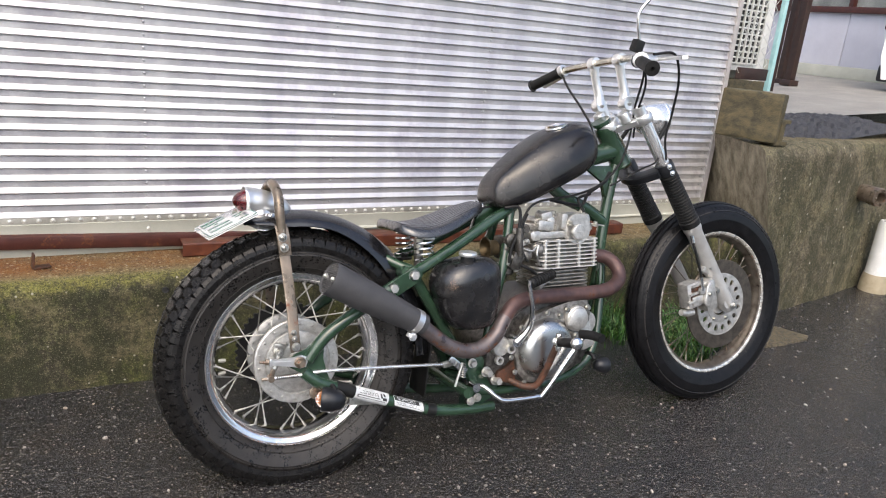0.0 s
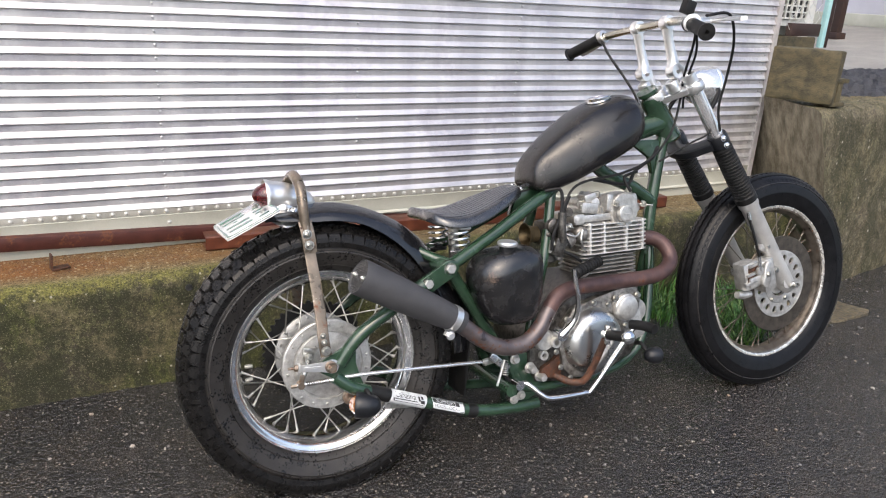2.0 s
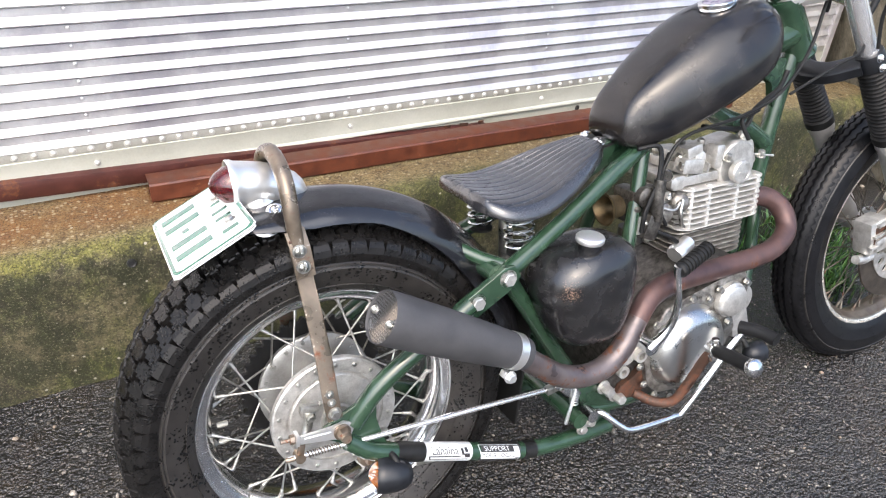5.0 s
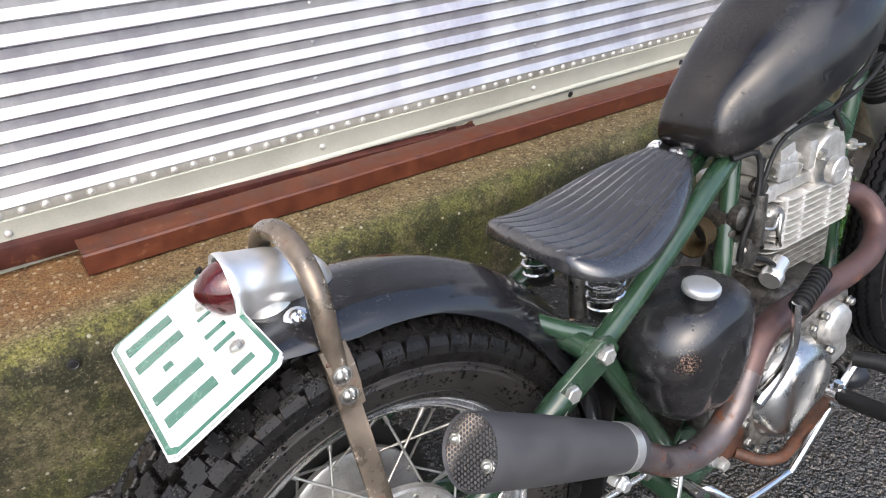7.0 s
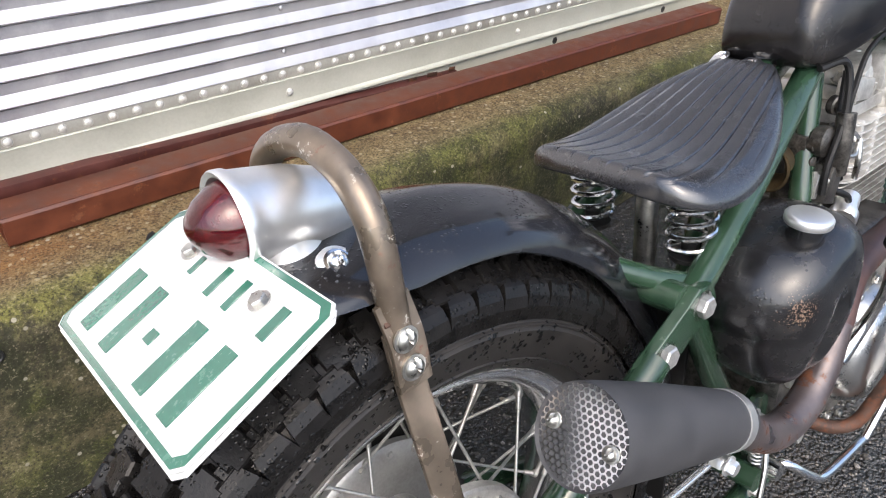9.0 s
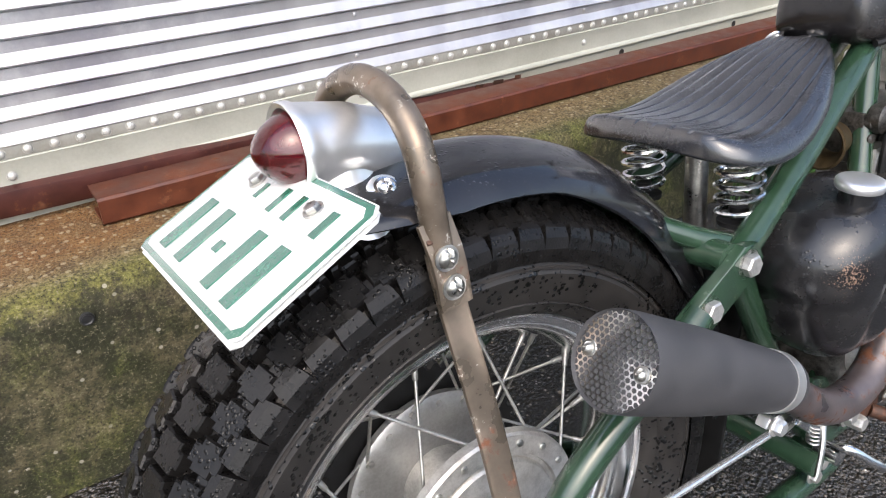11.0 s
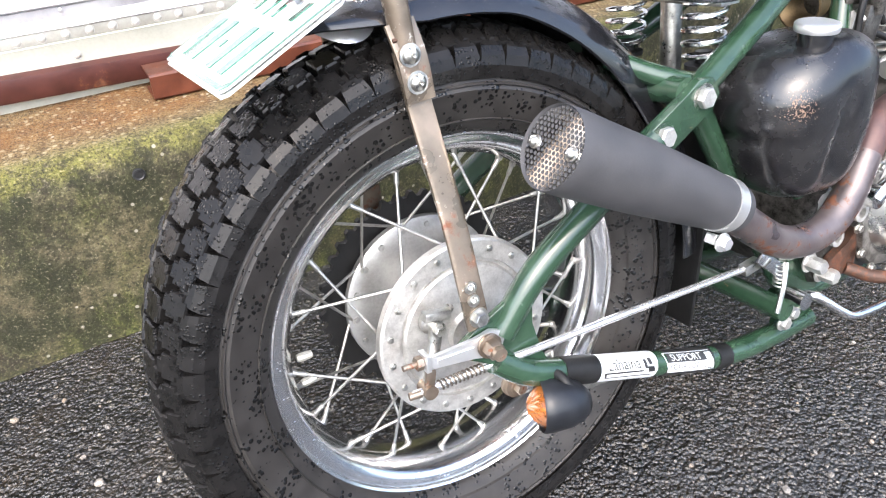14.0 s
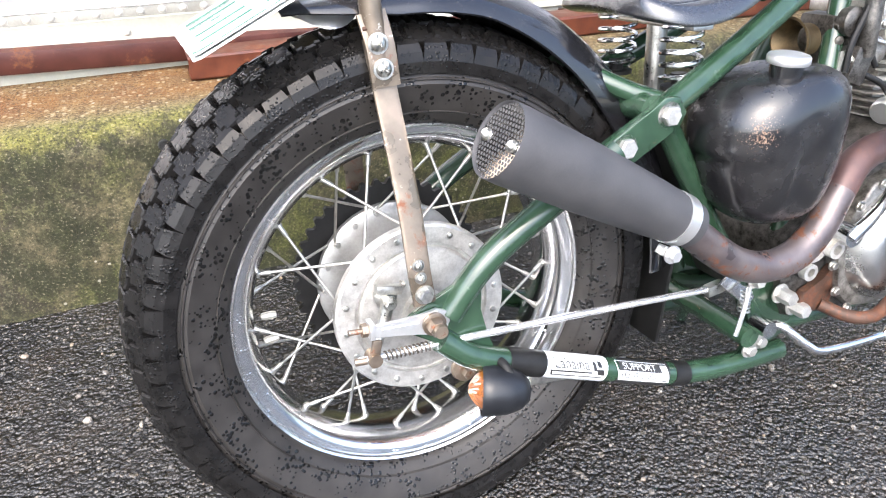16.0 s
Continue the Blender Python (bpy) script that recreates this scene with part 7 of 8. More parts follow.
    lathe(bm, [(0.008, 0.02), (0.014, 0.02), (0.014, 0), (0.008, 0)], (0.605, -0.12, 0.318), (0, -1, 0), 20, loop=True)
    lathe(bm, [(0.007, 0.012), (0.013, 0.012), (0.013, 0), (0.007, 0)], (0.572, -0.118, 0.285), (0, -1, 0), 20, loop=True)
    part("small_cover", bm, ALLOY, en, "small cast alloy cover")
    # kick starter
    bm = bmesh.new()
    lathe(bm, [(0, 0), (0.017, 0), (0.017, 0.03), (0, 0.03)], (0.615, -0.125, 0.343), (0, -1, 0), 24)
    sweep(bm, [(0.612, -0.148, 0.34), (0.638, -0.155, 0.365), (0.652, -0.163, 0.395), (0.648, -0.175, 0.44), (0.637, -0.18, 0.485), (0.633, -0.18, 0.51), (0.633, -0.18, 0.525)], [0.0135, 0.0098, 0.0078, 0.007, 0.0067, 0.0072, 0.0085], 14, 5)
    part("kick_starter", bm, CHROME, en, "chrome kick starter lever")
    bm = bmesh.new()
    prof = [(0, -0.01), (0.012, -0.01)]
    for i in range(9):
        prof += [(0.0155, -0.006 + i * 0.0098), (0.0155, -0.002 + i * 0.0098), (0.0128, -0.001 + i * 0.0098), (0.0128, 0.003 + i * 0.0098)]
    prof += [(0.0155, 0.082), (0.01, 0.088), (0, 0.088)]
    lathe(bm, prof, (0.645, -0.178, 0.516), Vector((0.95, 0.2, 0.22)), 20)
    part("kick_pedal", bm, RUBBER_DRY, en, "ribbed black kick pedal rubber")
    bm = bmesh.new()
    lathe(bm, [(0, 0), (0.017, 0), (0.0195, 0.004), (0.0195, 0.016), (0.016, 0.02), (0.016, 0.05), (0, 0.05)], (0.722, -0.08, 0.488), Vector((0.9, 0.25, 0.3)), 28)
    part("starter_plug", bm, ALLOY_BRIGHT, en, "round alloy plug")


def foot_peg():
    fp = thing_part("foot_peg")
    bm = bmesh.new()
    side_plate(bm, [(0.57, 0.252), (0.562, 0.232), (0.6, 0.213), (0.628, 0.217), (0.632, 0.255), (0.622, 0.285), (0.606, 0.262)], -0.112, 0.012, 0.003)
    sweep(bm, [(0.608, -0.122, 0.222), (0.64, -0.152, 0.207), (0.67, -0.172, 0.212), (0.692, -0.185, 0.255), (0.705, -0.2, 0.305), (0.71, -0.214, 0.338)], 0.0098, 14, 5)
    part("peg_bracket", bm, RUST_PART, fp, "rusty bent footpeg bracket")
    a, b = Vector((0.708, -0.222, 0.348)), Vector((0.69, -0.335, 0.372))
    d = (b - a).normalized()
    bm = bmesh.new()
    lathe(bm, [(0, -0.012), (0.013, -0.012), (0.013, 0.006), (0.009, 0.008), (0.009, 0.012), (0, 0.012)], a, d, 20)
    bolt(bm, a + Vector((0, 0, 0.012)), (0, 0, 1), 0.008, 0.01)
    bolt(bm, a - Vector((0, 0, 0.012)), (0, 0, -1), 0.008, 0.012)
    part("peg_joint", bm, CHROME, fp, "chrome peg joint with its bolts")
    bm = bmesh.new()
    prof = [(0, 0.01), (0.0125, 0.01)]
    for i in range(11):
        prof += [(0.0136, 0.012 + i * 0.0085), (0.0128, 0.017 + i * 0.0085)]
    prof += [(0.0125, 0.108), (0, 0.108)]
    lathe(bm, prof, a, d, 20)
    part("peg_rubber", bm, RUBBER_DRY, fp, "black ribbed peg rubber")
    bm = bmesh.new()
    lathe(bm, [(0, 0.104), (0.0165, 0.104), (0.018, 0.108), (0.0175, 0.114), (0.012, 0.12), (0, 0.1225)], a, d, 24)
    part("peg_end", bm, CHROME, fp, "domed chrome peg end")


def turn_signals():
    for at, d, k in (((0.083, -0.15, 0.248), Vector((-1, 0.4, 0.1)), 1.0), ((0.916, -0.14, 0.232), Vector((1, 0.0, -0.12)), 0.76), ((0.083, 0.15, 0.248), Vector((-1, 0.0, 0.02)), 1.0)):
        d = d.normalized()
        bm = bmesh.new()
        lathe(bm, [(r * k, h * k) for r, h in ((0, -0.014), (0.013, -0.0115), (0.0225, -0.002), (0.029, 0.014), (0.032, 0.034), (0.0325, 0.045), (0.031, 0.0475), (0.0295, 0.04), (0, 0.04))], at, d, 32)
        ts = part("turn_signal", bm, SIGNAL, bike, "small black bullet turn signal")
        bm = bmesh.new()
        lathe(bm, [(r * k, h * k) for r, h in ((0.0275, 0.042), (0.0235, 0.0485), (0.0175, 0.0545), (0.0105, 0.06), (0.004, 0.063), (0, 0.0635))], at, d, 44)
        ribbed = [v for i, v in enumerate(bm.verts) if i % 2 and i < 44 * 4]
        for v in ribbed:
            v.co -= d * 0.0016
        part("lens", bm, AMBER_LENS, ts, "amber ribbed lens")
        bm = bmesh.new()
        s = -1 if at[1] < 0 else 1
        sweep(bm, [(at[0] - 0.01, at[1], at[2] + 0.02), (at[0] - 0.015, at[1] * 0.9, at[2] + 0.035), (at[0] - 0.02, s * 0.1, at[2] + 0.03)], 0.006, 10, 3)
        part("stalk", bm, RUBBER_DRY, ts)
    bm = bmesh.new()
    box(bm, (0.2, -0.1, 0.213), (0.15, 0.003, 0.02), (0, 7, 0), 0.001)
    part("signal_bracket", bm, STEEL, bike, "bare metal signal bracket")


def cables():
    cb = thing_part("cables")
    runs = [([(0.99, 0.2, 1.16), (1.0, 0.17, 1.1), (1.02, 0.12, 1.03), (1.03, 0.07, 0.96), (1.0, 0.03, 0.9)], 0.0038),
            ([(0.97, -0.235, 1.155), (1.04, -0.15, 1.1), (1.075, -0.08, 1.02), (1.09, -0.05, 0.95), (1.05, -0.06, 0.86), (0.96, -0.08, 0.79), (0.86, -0.08, 0.755), (0.72, -0.08, 0.735), (0.67, -0.085, 0.69), (0.66, -0.085, 0.64)], 0.0036),
            ([(0.99, -0.245, 1.16), (1.07, -0.245, 1.165), (1.135, -0.2, 1.1), (1.165, -0.15, 1.01), (1.165, -0.125, 0.93), (1.18, -0.118, 0.86)], 0.0038),
            ([(0.98, -0.22, 1.15), (1.06, -0.14, 1.08), (1.1, -0.06, 1.0), (1.11, -0.04, 0.93)], 0.0034),
            ([(0.62, -0.06, 0.72), (0.66, -0.075, 0.72), (0.655, -0.085, 0.66), (0.63, -0.085, 0.6), (0.625, -0.085, 0.56)], 0.0048),
            ([(0.78, -0.06, 0.74), (0.9, -0.05, 0.72), (0.93, -0.05, 0.755), (0.99, -0.05, 0.79), (1.02, -0.04, 0.82)], 0.0052),
            ([(0.9, -0.07, 0.7), (0.885, -0.06, 0.74), (0.93, -0.06, 0.755)], 0.0045),
            ([(1.0, -0.07, 0.78), (1.1, -0.09, 0.83), (1.16, -0.1, 0.86), (1.19, -0.06, 0.92)], 0.003)]
    for pts, r in runs:
        bm = bmesh.new()
        sweep(bm, pts, r, 8, 7)
        part("cable", bm, RUBBER_DRY, cb)
    bm = bmesh.new()
    sweep(bm, [(0.98, -0.07, 0.655), (0.945, -0.06, 0.66), (0.925, -0.06, 0.665)], 0.0025, 8, 2)
    part("bare_wire", bm, STEEL, cb)
    bm = bmesh.new()
    box(bm, (1.115, 0.03, 0.88), (0.03, 0.05, 0.1), (0, -30, 0), 0.006)
    part("horn_bracket", bm, BRASS, cb, "dull olive metal tab")


def side_stand():
    bm = bmesh.new()
    sweep(bm, [(0.56, 0.09, 0.19), (0.6, 0.15, 0.09), (0.62, 0.185, 0.04)], 0.0095, 12, 4)
    box(bm, (0.622, 0.19, 0.039), (0.05, 0.03, 0.008), (10.5, 0, 0), 0.002)
    part("side_stand", bm, GREEN, bike, "green side stand")
    # mud flap edge behind the oil tank, inside the frame
    bm = bmesh.new()
    box(bm, (0.39, 0.0, 0.33), (0.006, 0.1, 0.3), (0, 8, 0), 0.002)
    part("inner_guard", bm, RUBBER_DRY, bike, "black inner mud guard")


rear_wheel()
front_wheel()
frame_tubes()
fork()
handlebar()
headlight()
fender()
tail_light()
number_plate()
strap()
chain_adjuster()
brake_linkage()
tank()
seat()
oil_tank()
exhaust()
engine()
foot_peg()
turn_signals()
cables()
side_stand()


# ---- lettering on the stickers ----
def tube_text(words, size, x_mid, turn_mid, radius, material, path, parent, squeeze=1.0):
    """Words wrapped on the outer side of the lower stay."""
    cu = bpy.data.curves.new("words", "FONT")
    cu.body, cu.size, cu.align_x, cu.align_y = words, size, "CENTER", "CENTER"
    tmp = new("words", cu)
    bpy.context.view_layer.update()
    me = bpy.data.meshes.new_from_object(tmp)
    bpy.data.objects.remove(tmp)
    for v in me.vertices:
        x = x_mid + v.co.x * squeeze
        i = min(range(len(path) - 1), key=lambda k: abs(path[k].x - x))
        a, b = path[max(i - 1, 0)], path[min(i + 1, len(path) - 1)]
        t = (x - a.x) / (b.x - a.x)
        c = a.lerp(b, t)
        ang = turn_mid + v.co.y / radius
        v.co = (x, c.y - math.cos(ang) * radius, c.z + math.sin(ang) * radius * 1.06)
    me.materials.clear()
    me.materials.append(material)
    ob = new("lettering", me)
    ob.parent = parent
    return ob


STAY_LINE = spline([(0, -0.108, 0.322), (0.039, -0.116, 0.291), (0.116, -0.116, 0.259), (0.191, -0.115, 0.23), (0.333, -0.112, 0.175), (0.407, -0.108, 0.156), (0.489, -0.102, 0.146), (0.568, -0.096, 0.141)], 24)
frame_part = next(o for o in bike.children if o.name == "frame")
tube_text("Lahaina", 0.021, 0.17, 0.62, 0.0178, INK, STAY_LINE, frame_part, 0.86)
tube_text("SUPPORT", 0.0135, 0.281, 0.82, 0.0176, STICKER, STAY_LINE, frame_part, 1.0)
tube_text("YOUR LOCAL", 0.0116, 0.281, 0.1, 0.0176, INK, STAY_LINE, frame_part, 1.0)


def sticker_marks():
    for x0, x1, t0, t1, mat in ((0.136, 0.2, -0.02, 0.1, INK), (0.136, 0.139, -0.3, 0.1, INK), (0.136, 0.214, -0.36, -0.28, INK), (0.203, 0.208, 0.2, 0.9, INK), (0.208, 0.219, -0.1, 0.35, INK), (0.211, 0.217, 0.5, 1.0, INK), (0.242, 0.33, 1.25, 1.32, STICKER), (0.242, 0.33, -0.38, -0.3, STICKER), (0.242, 0.2435, -0.3, 1.25, STICKER), (0.2435, 0.318, -0.3, 0.47, STICKER), (0.318, 0.33, -0.2, 1.1, STICKER)):
        bm = bmesh.new()
        cols = []
        for i in range(9):
            x = x0 + (x1 - x0) * i / 8
            k = min(range(len(STAY_LINE) - 1), key=lambda q: abs(STAY_LINE[q].x - x))
            a, b = STAY_LINE[max(k - 1, 0)], STAY_LINE[k + 1]
            c = a.lerp(b, (x - a.x) / (b.x - a.x))
            cols.append([bm.verts.new((x, c.y - math.cos(t) * 0.01745, c.z + math.sin(t) * 0.01745 * 1.06)) for t in [t0 + (t1 - t0) * j / 4 for j in range(5)]])
        for a, b in zip(cols, cols[1:]):
            for j in range(4):
                bm.faces.new((a[j], a[j + 1], b[j + 1], b[j]))
        part("print", bm, mat, frame_part)


sticker_marks()


# ---- things round the motorcycle ----
def timber_block():
    bm = bmesh.new()
    box(bm, (0, 0, 0), (0.085, 0.27, 0.215), (0, 0, 0), 0.008)
    bmesh.ops.subdivide_edges(bm, edges=bm.edges[:], cuts=5, use_grid_fill=True)
    bm.transform(pose(3.475, 2.437, 0.938, 0, 1.0, 25.5))
    for v in bm.verts:
        v.co += Vector((1, 1, 1)) * (noise.noise(v.co * 9) * 0.006 + noise.noise(v.co * 40) * 0.003)
    t = part("timber_block", bm, TIMBER, None)
    return tagged(t, "weathered brown timber block on the tall wall", "timber block")


def beam_stub():
    bm = bmesh.new()
    for z, w in ((0.828, 0.09), (0.925, 0.09)):
        box(bm, (3.55, 2.36, z), (w, 0.1, 0.018), (0, 0, 0), 0.003)
    box(bm, (3.55, 2.36, 0.877), (0.03, 0.095, 0.085), bevel=0.002)
    return tagged(part("beam_stub", bm, TIMBER, None), "short pale beam offcut beside the timber block", "offcut")


def air_conditioner():
    ac = thing("air_conditioner", (3.94, 2.98, 1.08), "white outdoor air conditioning unit behind a wire fence", "air conditioner")
    white = plain("weathered_white_enamel", (0.62, 0.62, 0.57), (0.76, 0.76, 0.72), (0.3, 0.5), 0.0, 12.0)
    bm = bmesh.new()
    box(bm, (0, 0.14, 0.31), (0.46, 0.26, 0.56), bevel=0.012)
    part("body", bm, white, ac)
    bm = bmesh.new()
    box(bm, (-0.01, 0.006, 0.3), (0.32, 0.006, 0.46), bevel=0.001)
    part("opening", bm, INK, ac, "dark opening behind the grille")
    for i in range(9):
        bm = bmesh.new()
        box(bm, (-0.17 + i * 0.04, -0.003, 0.3), (0.009, 0.012, 0.47), bevel=0.002)
        part("grille_bar", bm, white, ac)
    for i in range(16):
        bm = bmesh.new()
        box(bm, (-0.01, -0.001, 0.07 + i * 0.0305), (0.33, 0.008, 0.008), bevel=0.002)
        part("grille_bar", bm, white, ac)
    for x in (-0.17, 0.17):
        bm = bmesh.new()
        box(bm, (x, 0.14, 0.005), (0.05, 0.28, 0.05), bevel=0.004)
        part("foot", bm, white, ac)
    bm = bmesh.new()
    box(bm, (0.0, 0.14, -0.16), (0.5, 0.3, 0.285), bevel=0.01)
    part("plinth", bm, TIMBER, ac, "weathered plinth block")
    return ac


def fence():
    fe = thing("wire_fence", (3.795, 2.63, 1.035), "wire fence with a pale blue post and brown steel angle", "fence")
    bm = bmesh.new()
    box(bm, (-0.012, 0, 0.7), (0.024, 0.024, 1.4), bevel=0.003)
    part("post", bm, plain("pale_blue_paint", (0.3, 0.55, 0.56), (0.42, 0.66, 0.66), (0.35, 0.55), 0.0, 20.0), fe, "pale blue painted post")
    bm = bmesh.new()
    box(bm, (0.02, 0.004, 0.7), (0.034, 0.006, 1.4), bevel=0.001)
    box(bm, (0.035, 0.02, 0.7), (0.005, 0.036, 1.4), bevel=0.001)
    part("angle", bm, DARK_STEEL, fe, "brown steel angle")
    bm = bmesh.new()
    box(bm, (-0.115, 0.02, 0.075), (0.2, 0.03, 0.055), bevel=0.003)
    part("rail", bm, DARK_STEEL, fe, "dark brown lower rail")
    wire = plain("galvanised_wire", (0.6, 0.6, 0.58), (0.75, 0.75, 0.72), (0.3, 0.5), 0.6, 40.0)
    bm = bmesh.new()
    for k in range(22):
        for s in (-1, 1):
            pts = []
            for j in range(8):
                x = -0.24 + j * 0.03
                z = 0.1 + k * 0.06 + (j % 2) * 0.03 * s
                pts.append((x, 0.012 + 0.003 * (j % 2), z))
            sweep(bm, pts, 0.0016, 5, 1)
    w = part("wire_mesh", bm, wire, fe, "galvanised diamond wire mesh")
    w["kind"] = "stuff"
    return fe


def post_pair():
    for at, w in (((6.58, 4.74, 0.97), 0.055), ((6.42, 4.52, 0.975), 0.065)):
        bm = bmesh.new()
        box(bm, (0, 0, 1.3), (w, w, 2.6), bevel=0.008)
        box(bm, (0, 0, 0.02), (w * 1.7, w * 1.7, 0.05), bevel=0.005)
        p = part("steel_post", bm, DARK_STEEL, None)
        p.location = at
        tagged(p, "dark brown painted steel post standing in the yard", "post", "brown posts in the yard")


def building():
    b = thing("office_building", (7.85, 5.05, 0.96), "pale lilac-grey panelled building with a brown-framed window", "building")
    panel = plain("lilac_grey_panel", (0.44, 0.44, 0.5), (0.52, 0.52, 0.58), (0.45, 0.6), 0.0, 3.0, 80.0)
    for i in range(8):
        y = -3.2 + i * 0.92
        for z, h in ([(0.475, 0.53), (2.4, 1.0)] if i in (3, 4) else [(1.555, 2.69)]):
            bm = bmesh.new()
            box(bm, (0.1, y, z), (0.2, 0.912, h), bevel=0.004)
            part("wall_panel", bm, panel, b)
    bm = bmesh.new()
    box(bm, (0.16, 0.0, 1.5), (0.1, 7.4, 3.0))
    part("core", bm, TRIM, b)
    bm = bmesh.new()
    box(bm, (0.08, 0, 0.15), (0.24, 7.4, 0.12), bevel=0.01)
    part("plinth", bm, TRIM, b, "pale concrete plinth")
    brick = plain("dull_red_brick", (0.16, 0.08, 0.06), (0.24, 0.13, 0.1), (0.6, 0.8), 0.0, 30.0)
    bm = bmesh.new()
    box(bm, (-0.02, -3.6, 0.045), (0.1, 0.21, 0.075), bevel=0.005)
    first = part("brick", bm, brick, b)
    for i in range(1, 33):
        share(first, b, pose(0, i * 0.222, 0))
    bm = bmesh.new()
    box(bm, (-0.25, 0, -0.02), (0.5, 7.6, 0.06), bevel=0.01)
    part("kerb", bm, CONCRETE_DARK, b, "low concrete kerb")
    bm = bmesh.new()
    for y in (-0.86, 0.92):
        box(bm, (0.0, y, 1.32), (0.09, 0.06, 1.16), bevel=0.004)
    for z in (0.76, 1.88):
        box(bm, (0.0, 0.03, z), (0.09, 1.84, 0.06), bevel=0.004)
    box(bm, (0.01, 0.03, 1.32), (0.06, 0.05, 1.1), bevel=0.004)
    win = part("window", bm, OXIDE, b, "brown window frame")
    glass = plain("window_glass", (0.12, 0.13, 0.13), (0.3, 0.32, 0.3), (0.04, 0.1), 0.0, 3.0)
    for y in (-0.41, 0.47):
        bm = bmesh.new()
        box(bm, (0.04, y, 1.32), (0.008, 0.83, 1.06))
        part("pane", bm, glass, win)
    return b


def car():
    c = thing("car", (7.72, 2.92, 0.85), "white parked car with red tail lights", "car")
    paint = plain("white_car_paint", (0.74, 0.74, 0.74), (0.8, 0.8, 0.8), (0.12, 0.2), 0.0, 4.0, 100.0, 0.02, coat=0.5)
    bm = bmesh.new()
    prof = [(-0.85, 0.25), (-0.9, 0.45), (-0.9, 0.75), (-0.84, 1.05), (-0.72, 1.38), (-0.5, 1.46), (1.1, 1.44), (1.6, 1.0), (2.4, 0.86), (2.55, 0.6), (2.5, 0.25)]
    rings = []
    for y, k in ((-0.72, 0.9), (-0.76, 0.97), (-0.7, 1.0), (0.7, 1.0), (0.76, 0.97), (0.72, 0.9)):
        rings.append([(0.3 - (x * k), y, 0.25 + (z - 0.25) * k) for x, z in prof])
    ring_loft(bm, rings)
    bm.transform(pose(0, 0, 0, 0, 0, 90))
    part("body", bm, paint, c)
    for y in (-0.71, 0.71):
        bm = bmesh.new()
        box(bm, (y, 1.15, 0.82), (0.16, 0.08, 0.34), (0, 0, 0), 0.02)
        part("tail_light", bm, RED_LENS, c)
    bm = bmesh.new()
    box(bm, (0, 1.17, 0.3), (1.38, 0.1, 0.14), bevel=0.02)
    part("bumper", bm, INK, c)
    bm = bmesh.new()
    box(bm, (0, 1.06, 1.2), (1.2, 0.05, 0.34), (14, 0, 0), 0.03)
    part("rear_window", bm, INK, c)
    for x in (-0.7, 0.7):
        for y in (0.6, -1.6):
            bm = bmesh.new()
            lathe(bm, [(0, -0.09), (0.2, -0.09), (0.28, -0.07), (0.28, 0.07), (0.2, 0.09), (0, 0.09)], (x, y, 0.285), (1, 0, 0), 28)
            part("wheel", bm, RUBBER_DRY, c)
    return c


def marker_post():
    m = thing("marker_post", (4.67, 2.36, 0.0), "white plastic marker post on a brown base at the wall foot", "marker post")
    bm = bmesh.new()
    lathe(bm, [(0.0, 0.1), (0.062, 0.1), (0.06, 0.2), (0.056, 0.38), (0.05, 0.4), (0, 0.4)], (0, 0, 0), (0, 0, 1), 28)
    part("post", bm, WHITE, m)
    bm = bmesh.new()
    lathe(bm, [(0, -0.02), (0.075, -0.02), (0.072, 0.06), (0.065, 0.1), (0, 0.1)], (0, 0, 0), (0, 0, 1), 28)
    part("base", bm, plain("tan_base", (0.3, 0.25, 0.16), (0.4, 0.34, 0.24), (0.6, 0.8)), m, "tan base")
    bm = bmesh.new()
    lathe(bm, [(0, -0.1), (0.045, -0.1), (0.05, 0.04), (0.045, 0.05), (0.03, 0.05), (0.028, 0.0), (0, 0)], (4.42, 2.345, 0.555), (-0.3, -1, 0), 28)
    tagged(part("drain_pipe", bm, STAY, None), "stub of a brown drain pipe out of the wall", "drain pipe")


def asphalt_heap():
    bm = bmesh.new()
    rr = random.Random(4)
    g = bmesh.ops.create_grid(bm, x_segments=46, y_segments=28, size=0.5)
    for v in g["verts"]:
        x, y = v.co.x * 2, v.co.y * 2
        d = min(1.0, math.hypot(x, y))
        h = 0.07 * max(0.0, 1 - d ** 2.0) - 0.012 + (rr.uniform(-0.012, 0.012) if d < 0.95 else 0)
        v.co = Vector((4.42 + x * 0.78, 2.86 + y * 0.32 + x * 0.12, 0.835 + 0.045 * x + h))
    p = part("asphalt_heap", bm, plain("loose_dark_asphalt", (0.014, 0.014, 0.016), (0.05, 0.05, 0.055), (0.55, 0.8), 0.0, 50.0, 120.0, 0.8, 0.006), None, "", False)
    return tagged(p, "dark heap of loose asphalt on the yard", "asphalt heap", kind="stuff")


def foot_slab():
    bm = bmesh.new()
    rr = random.Random(8)
    out = [(3.25, 1.965), (3.42, 1.955), (3.58, 1.972), (3.6, 1.995), (3.55, 2.1), (3.5, 2.2), (3.3, 2.2), (3.22, 2.1)]
    out = [(x + rr.uniform(-0.01, 0.01), y + rr.uniform(-0.01, 0.01)) for x, y in out]
    prism(bm, out, 0.014, Matrix.Translation((0, 0, 0.0)), 0.003)
    p = part("concrete_slab", bm, plain("gritty_tan_mortar", (0.018, 0.015, 0.01), (0.16, 0.132, 0.08), (0.5, 0.85), 0.0, 60.0, 70.0, 1.0, 0.012), None)
    return tagged(p, "thin gritty tan mortar slab on the road", "slab")


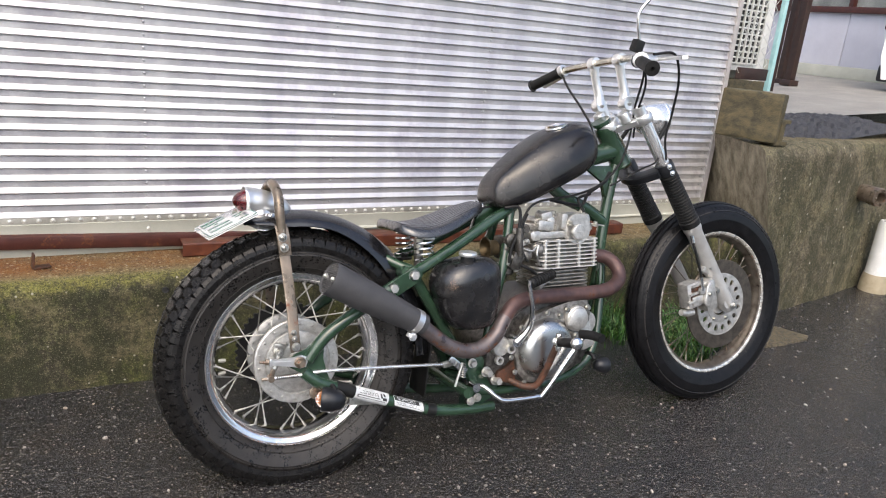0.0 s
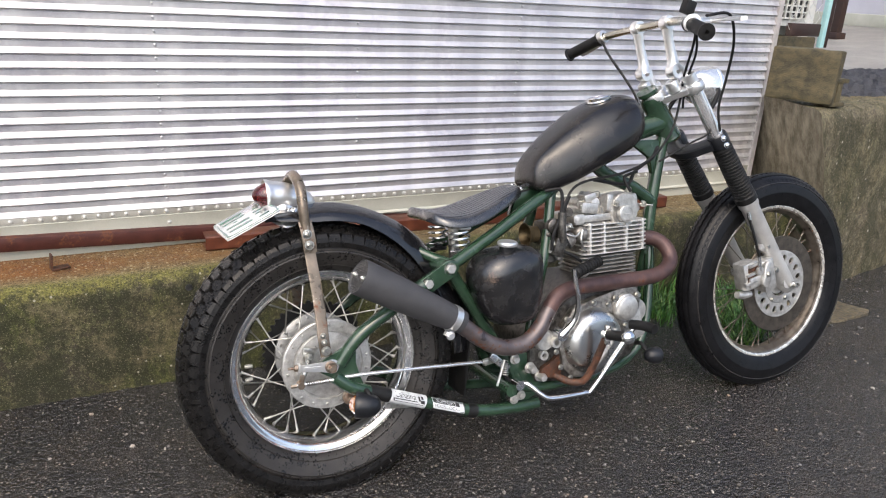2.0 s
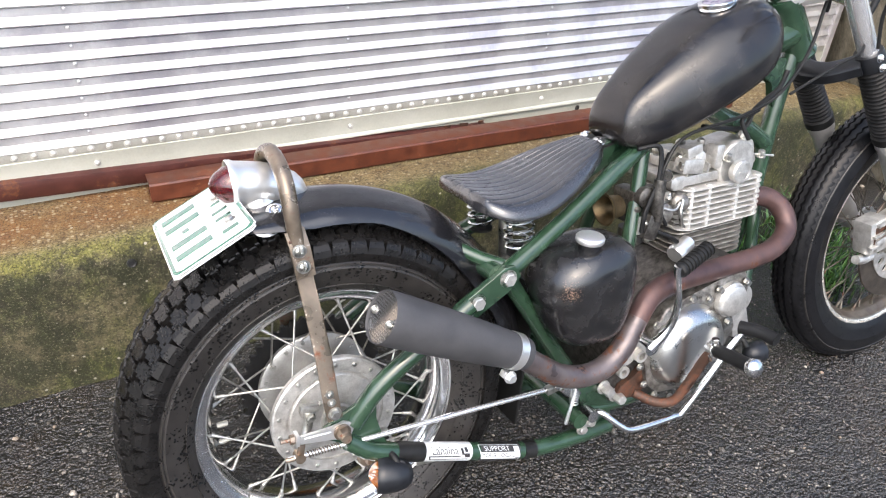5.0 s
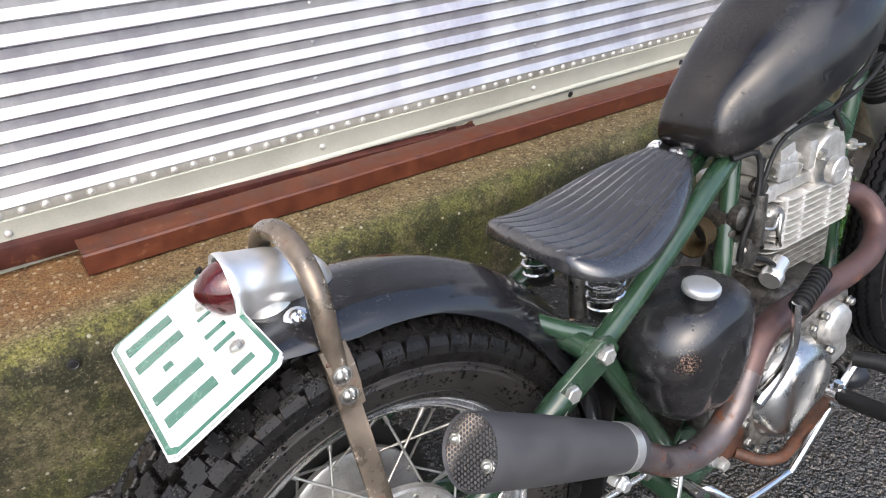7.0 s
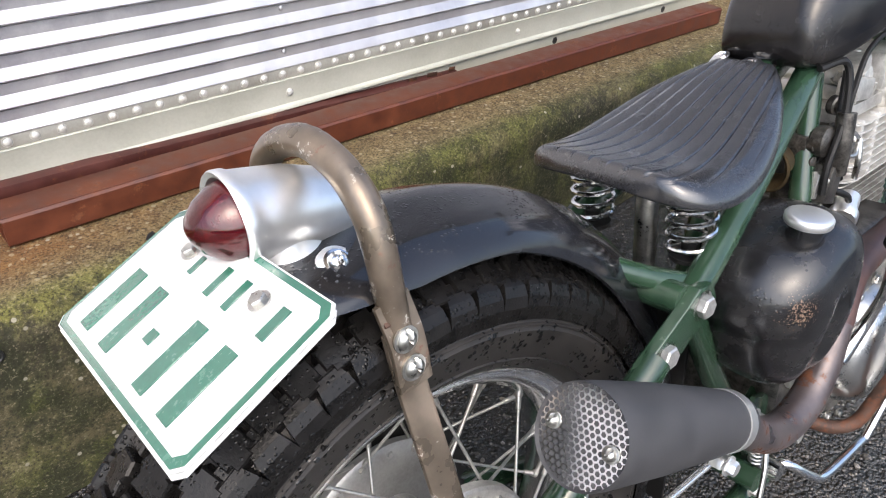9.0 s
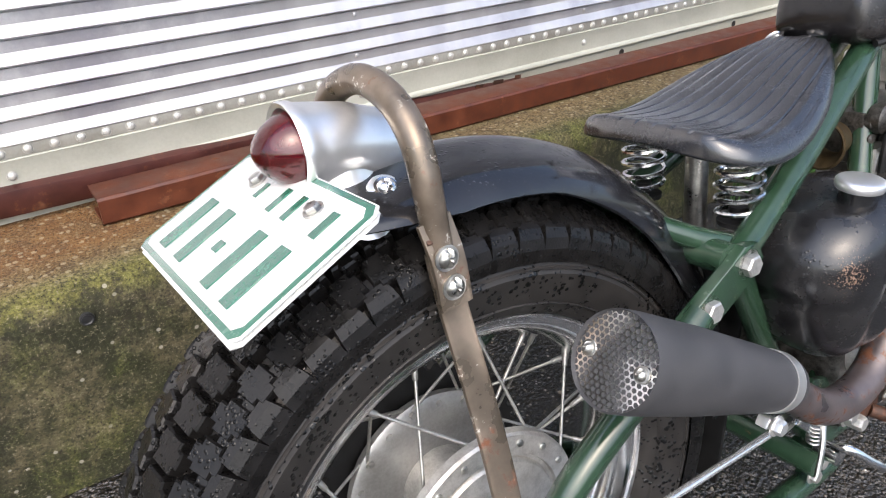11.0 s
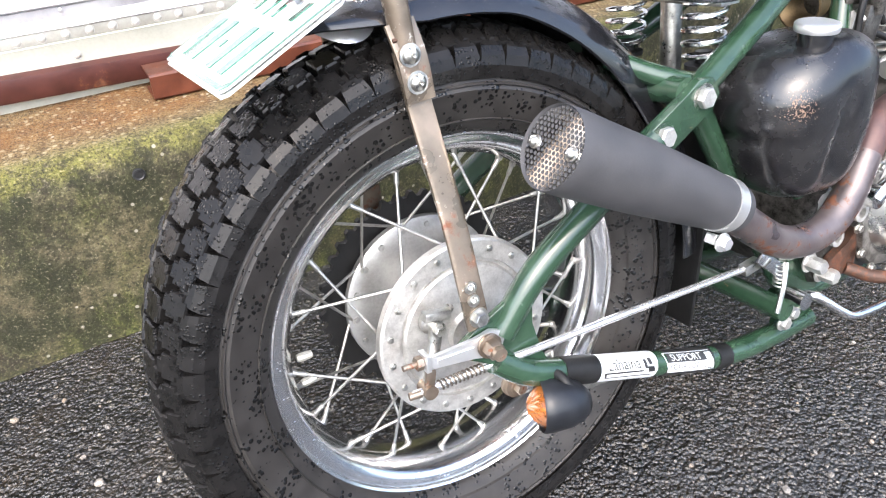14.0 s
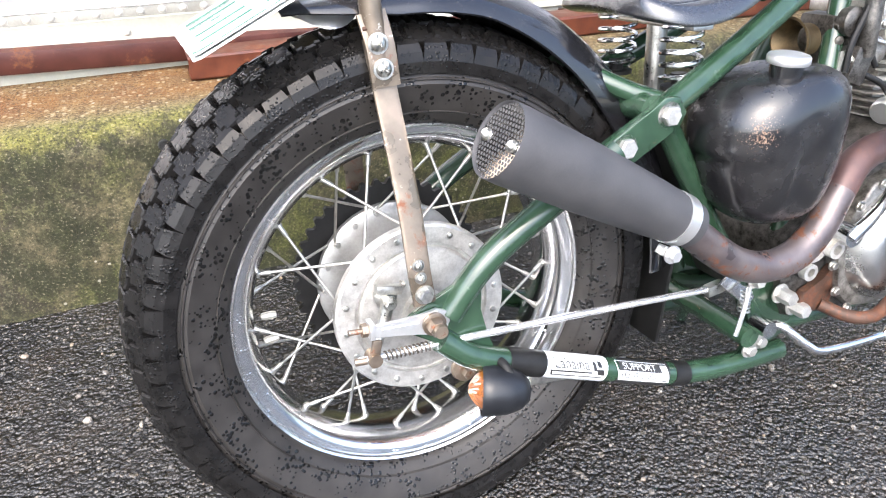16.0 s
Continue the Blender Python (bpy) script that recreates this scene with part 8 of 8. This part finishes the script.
def leafy_grass():
    rr = random.Random(11)
    verts, faces = [], []
    spots = [(2.73, 2.32, 0.13, 0.1, 420, 0.1), (2.97, 2.14, 0.16, 0.12, 620, 0.085), (3.12, 2.27, 0.14, 0.09, 300, 0.09), (2.88, 2.0, 0.1, 0.08, 260, 0.05), (2.78, 2.4, 0.14, 0.03, 120, 0.15)]
    for cx, cy, sx, sy, n, hh in spots:
        for _ in range(n):
            x, y = rr.gauss(cx, sx * 0.55), min(rr.gauss(cy, sy * 0.6), 2.425)
            h, a, b = rr.uniform(0.35, 1.0) * hh, rr.uniform(0, 2 * math.pi), rr.uniform(0.2, 1.0)
            w = rr.uniform(0.0018, 0.0062)
            dx, dy = math.cos(a), math.sin(a)
            base = len(verts)
            for t in (0.0, 0.35, 0.7, 1.0):
                r = h * b * t * t
                ww = w * (1 - 0.85 * t) * (1.0 if t else 0.7)
                z = h * (t - 0.25 * b * t * t)
                verts.append((x + dx * r - dy * ww, y + dy * r + dx * ww, z))
                verts.append((x + dx * r + dy * ww, y + dy * r - dx * ww, z + 0.001))
            for k in range(3):
                q = base + 2 * k
                faces.append((q, q + 1, q + 3, q + 2))
    m, nt, p = nodes_of("grass_blade")
    g = nt.nodes.new("ShaderNodeNewGeometry")
    nt.links.new(ramp(nt, g.outputs["Random Per Island"], [(0.0, (0.02, 0.06, 0.01)), (0.5, (0.045, 0.13, 0.02)), (0.85, (0.1, 0.23, 0.04)), (1.0, (0.22, 0.25, 0.09))]), p.inputs["Base Color"])
    p.inputs["Roughness"].default_value = 0.45
    p.inputs["Subsurface Weight"].default_value = 0.1
    ob = joined("grass", verts, faces, m)
    return tagged(ob, "fresh green grass tufts at the foot of the wall", "grass", kind="stuff")


def loose_stones():
    rr = random.Random(21)
    bm = bmesh.new()
    base = bmesh.new()
    bmesh.ops.create_icosphere(base, subdivisions=1, radius=1.0)
    shape = [v.co.copy() for v in base.verts]
    tris = [[v.index for v in f.verts] for f in base.faces]
    base.free()
    verts, faces = [], []
    for i in range(3000):
        x, y = rr.uniform(-0.6, 4.6), rr.uniform(0.45, 2.42)
        if i > 1500:
            x, y = rr.uniform(1.3, 4.8), rr.uniform(0.3, 2.3)
        s = 0.0018 + 0.0042 * rr.random() ** 3
        if i < 60 or i % 29 == 0:
            s = rr.uniform(0.005, 0.0088)
        m = pose(x, y, s * 0.35, rr.uniform(-30, 30), rr.uniform(-30, 30), rr.uniform(0, 360)) @ Matrix.Diagonal((s * rr.uniform(0.8, 1.4), s * rr.uniform(0.7, 1.1), s * rr.uniform(0.5, 0.85), 1))
        b = len(verts)
        verts += [tuple(m @ (c * rr.uniform(0.8, 1.15))) for c in shape]
        faces += [tuple(b + k for k in t) for t in tris]
    bm.free()
    m, nt, p = nodes_of("loose_stone")
    g = nt.nodes.new("ShaderNodeNewGeometry")
    c = ramp(nt, g.outputs["Random Per Island"], [(0.0, (0.035, 0.033, 0.031)), (0.45, (0.1, 0.093, 0.083)), (0.72, (0.19, 0.175, 0.155)), (0.86, (0.22, 0.155, 0.095)), (1.0, (0.46, 0.43, 0.38))])
    f = noise_tex(nt, coords(nt), 400.0, 3.0)
    nt.links.new(mix(nt, grey(nt, f, 0.3, 0.7, 0.0, 0.35), c, (0.05, 0.045, 0.04)), p.inputs["Base Color"])
    p.inputs["Roughness"].default_value = 0.4
    ob = joined("loose_stones", verts, faces, m)
    return tagged(ob, "scattered pale and brown loose stones on the road", "stones", kind="stuff")


def ledge_scraps():
    bm = bmesh.new()
    box(bm, (0.588, 2.58, 0.3665), (0.05, 0.03, 0.005), (0, -3, 12), 0.001)
    box(bm, (0.566, 2.578, 0.388), (0.005, 0.028, 0.046), (0, 6, 12), 0.001)
    tagged(part("angle_scrap", bm, RUST_PART, None), "small rusty bent steel scrap standing on the wall top", "scrap")
    bm = bmesh.new()
    lathe(bm, [(0.0115, -0.01), (0.0105, 0.0035), (0.0085, 0.004), (0.007, 0.0025), (0, 0.002)], (0.932, 2.436, 0.311), (0, -1, 0), 18)
    tagged(part("pipe_socket", bm, INK, None), "small dark pipe hole in the low wall", "pipe hole")
    bm = bmesh.new()
    boulder(bm, (1.185, 2.5, 0.365), 0.011, 9)
    tagged(part("dark_pebble", bm, RUBBER_DRY, None), "dark round pebble on the wall top", "stone")


timber_block()
beam_stub()
air_conditioner()
fence()
post_pair()
building()
car()
marker_post()
asphalt_heap()
foot_slab()
leafy_grass()
loose_stones()
ledge_scraps()
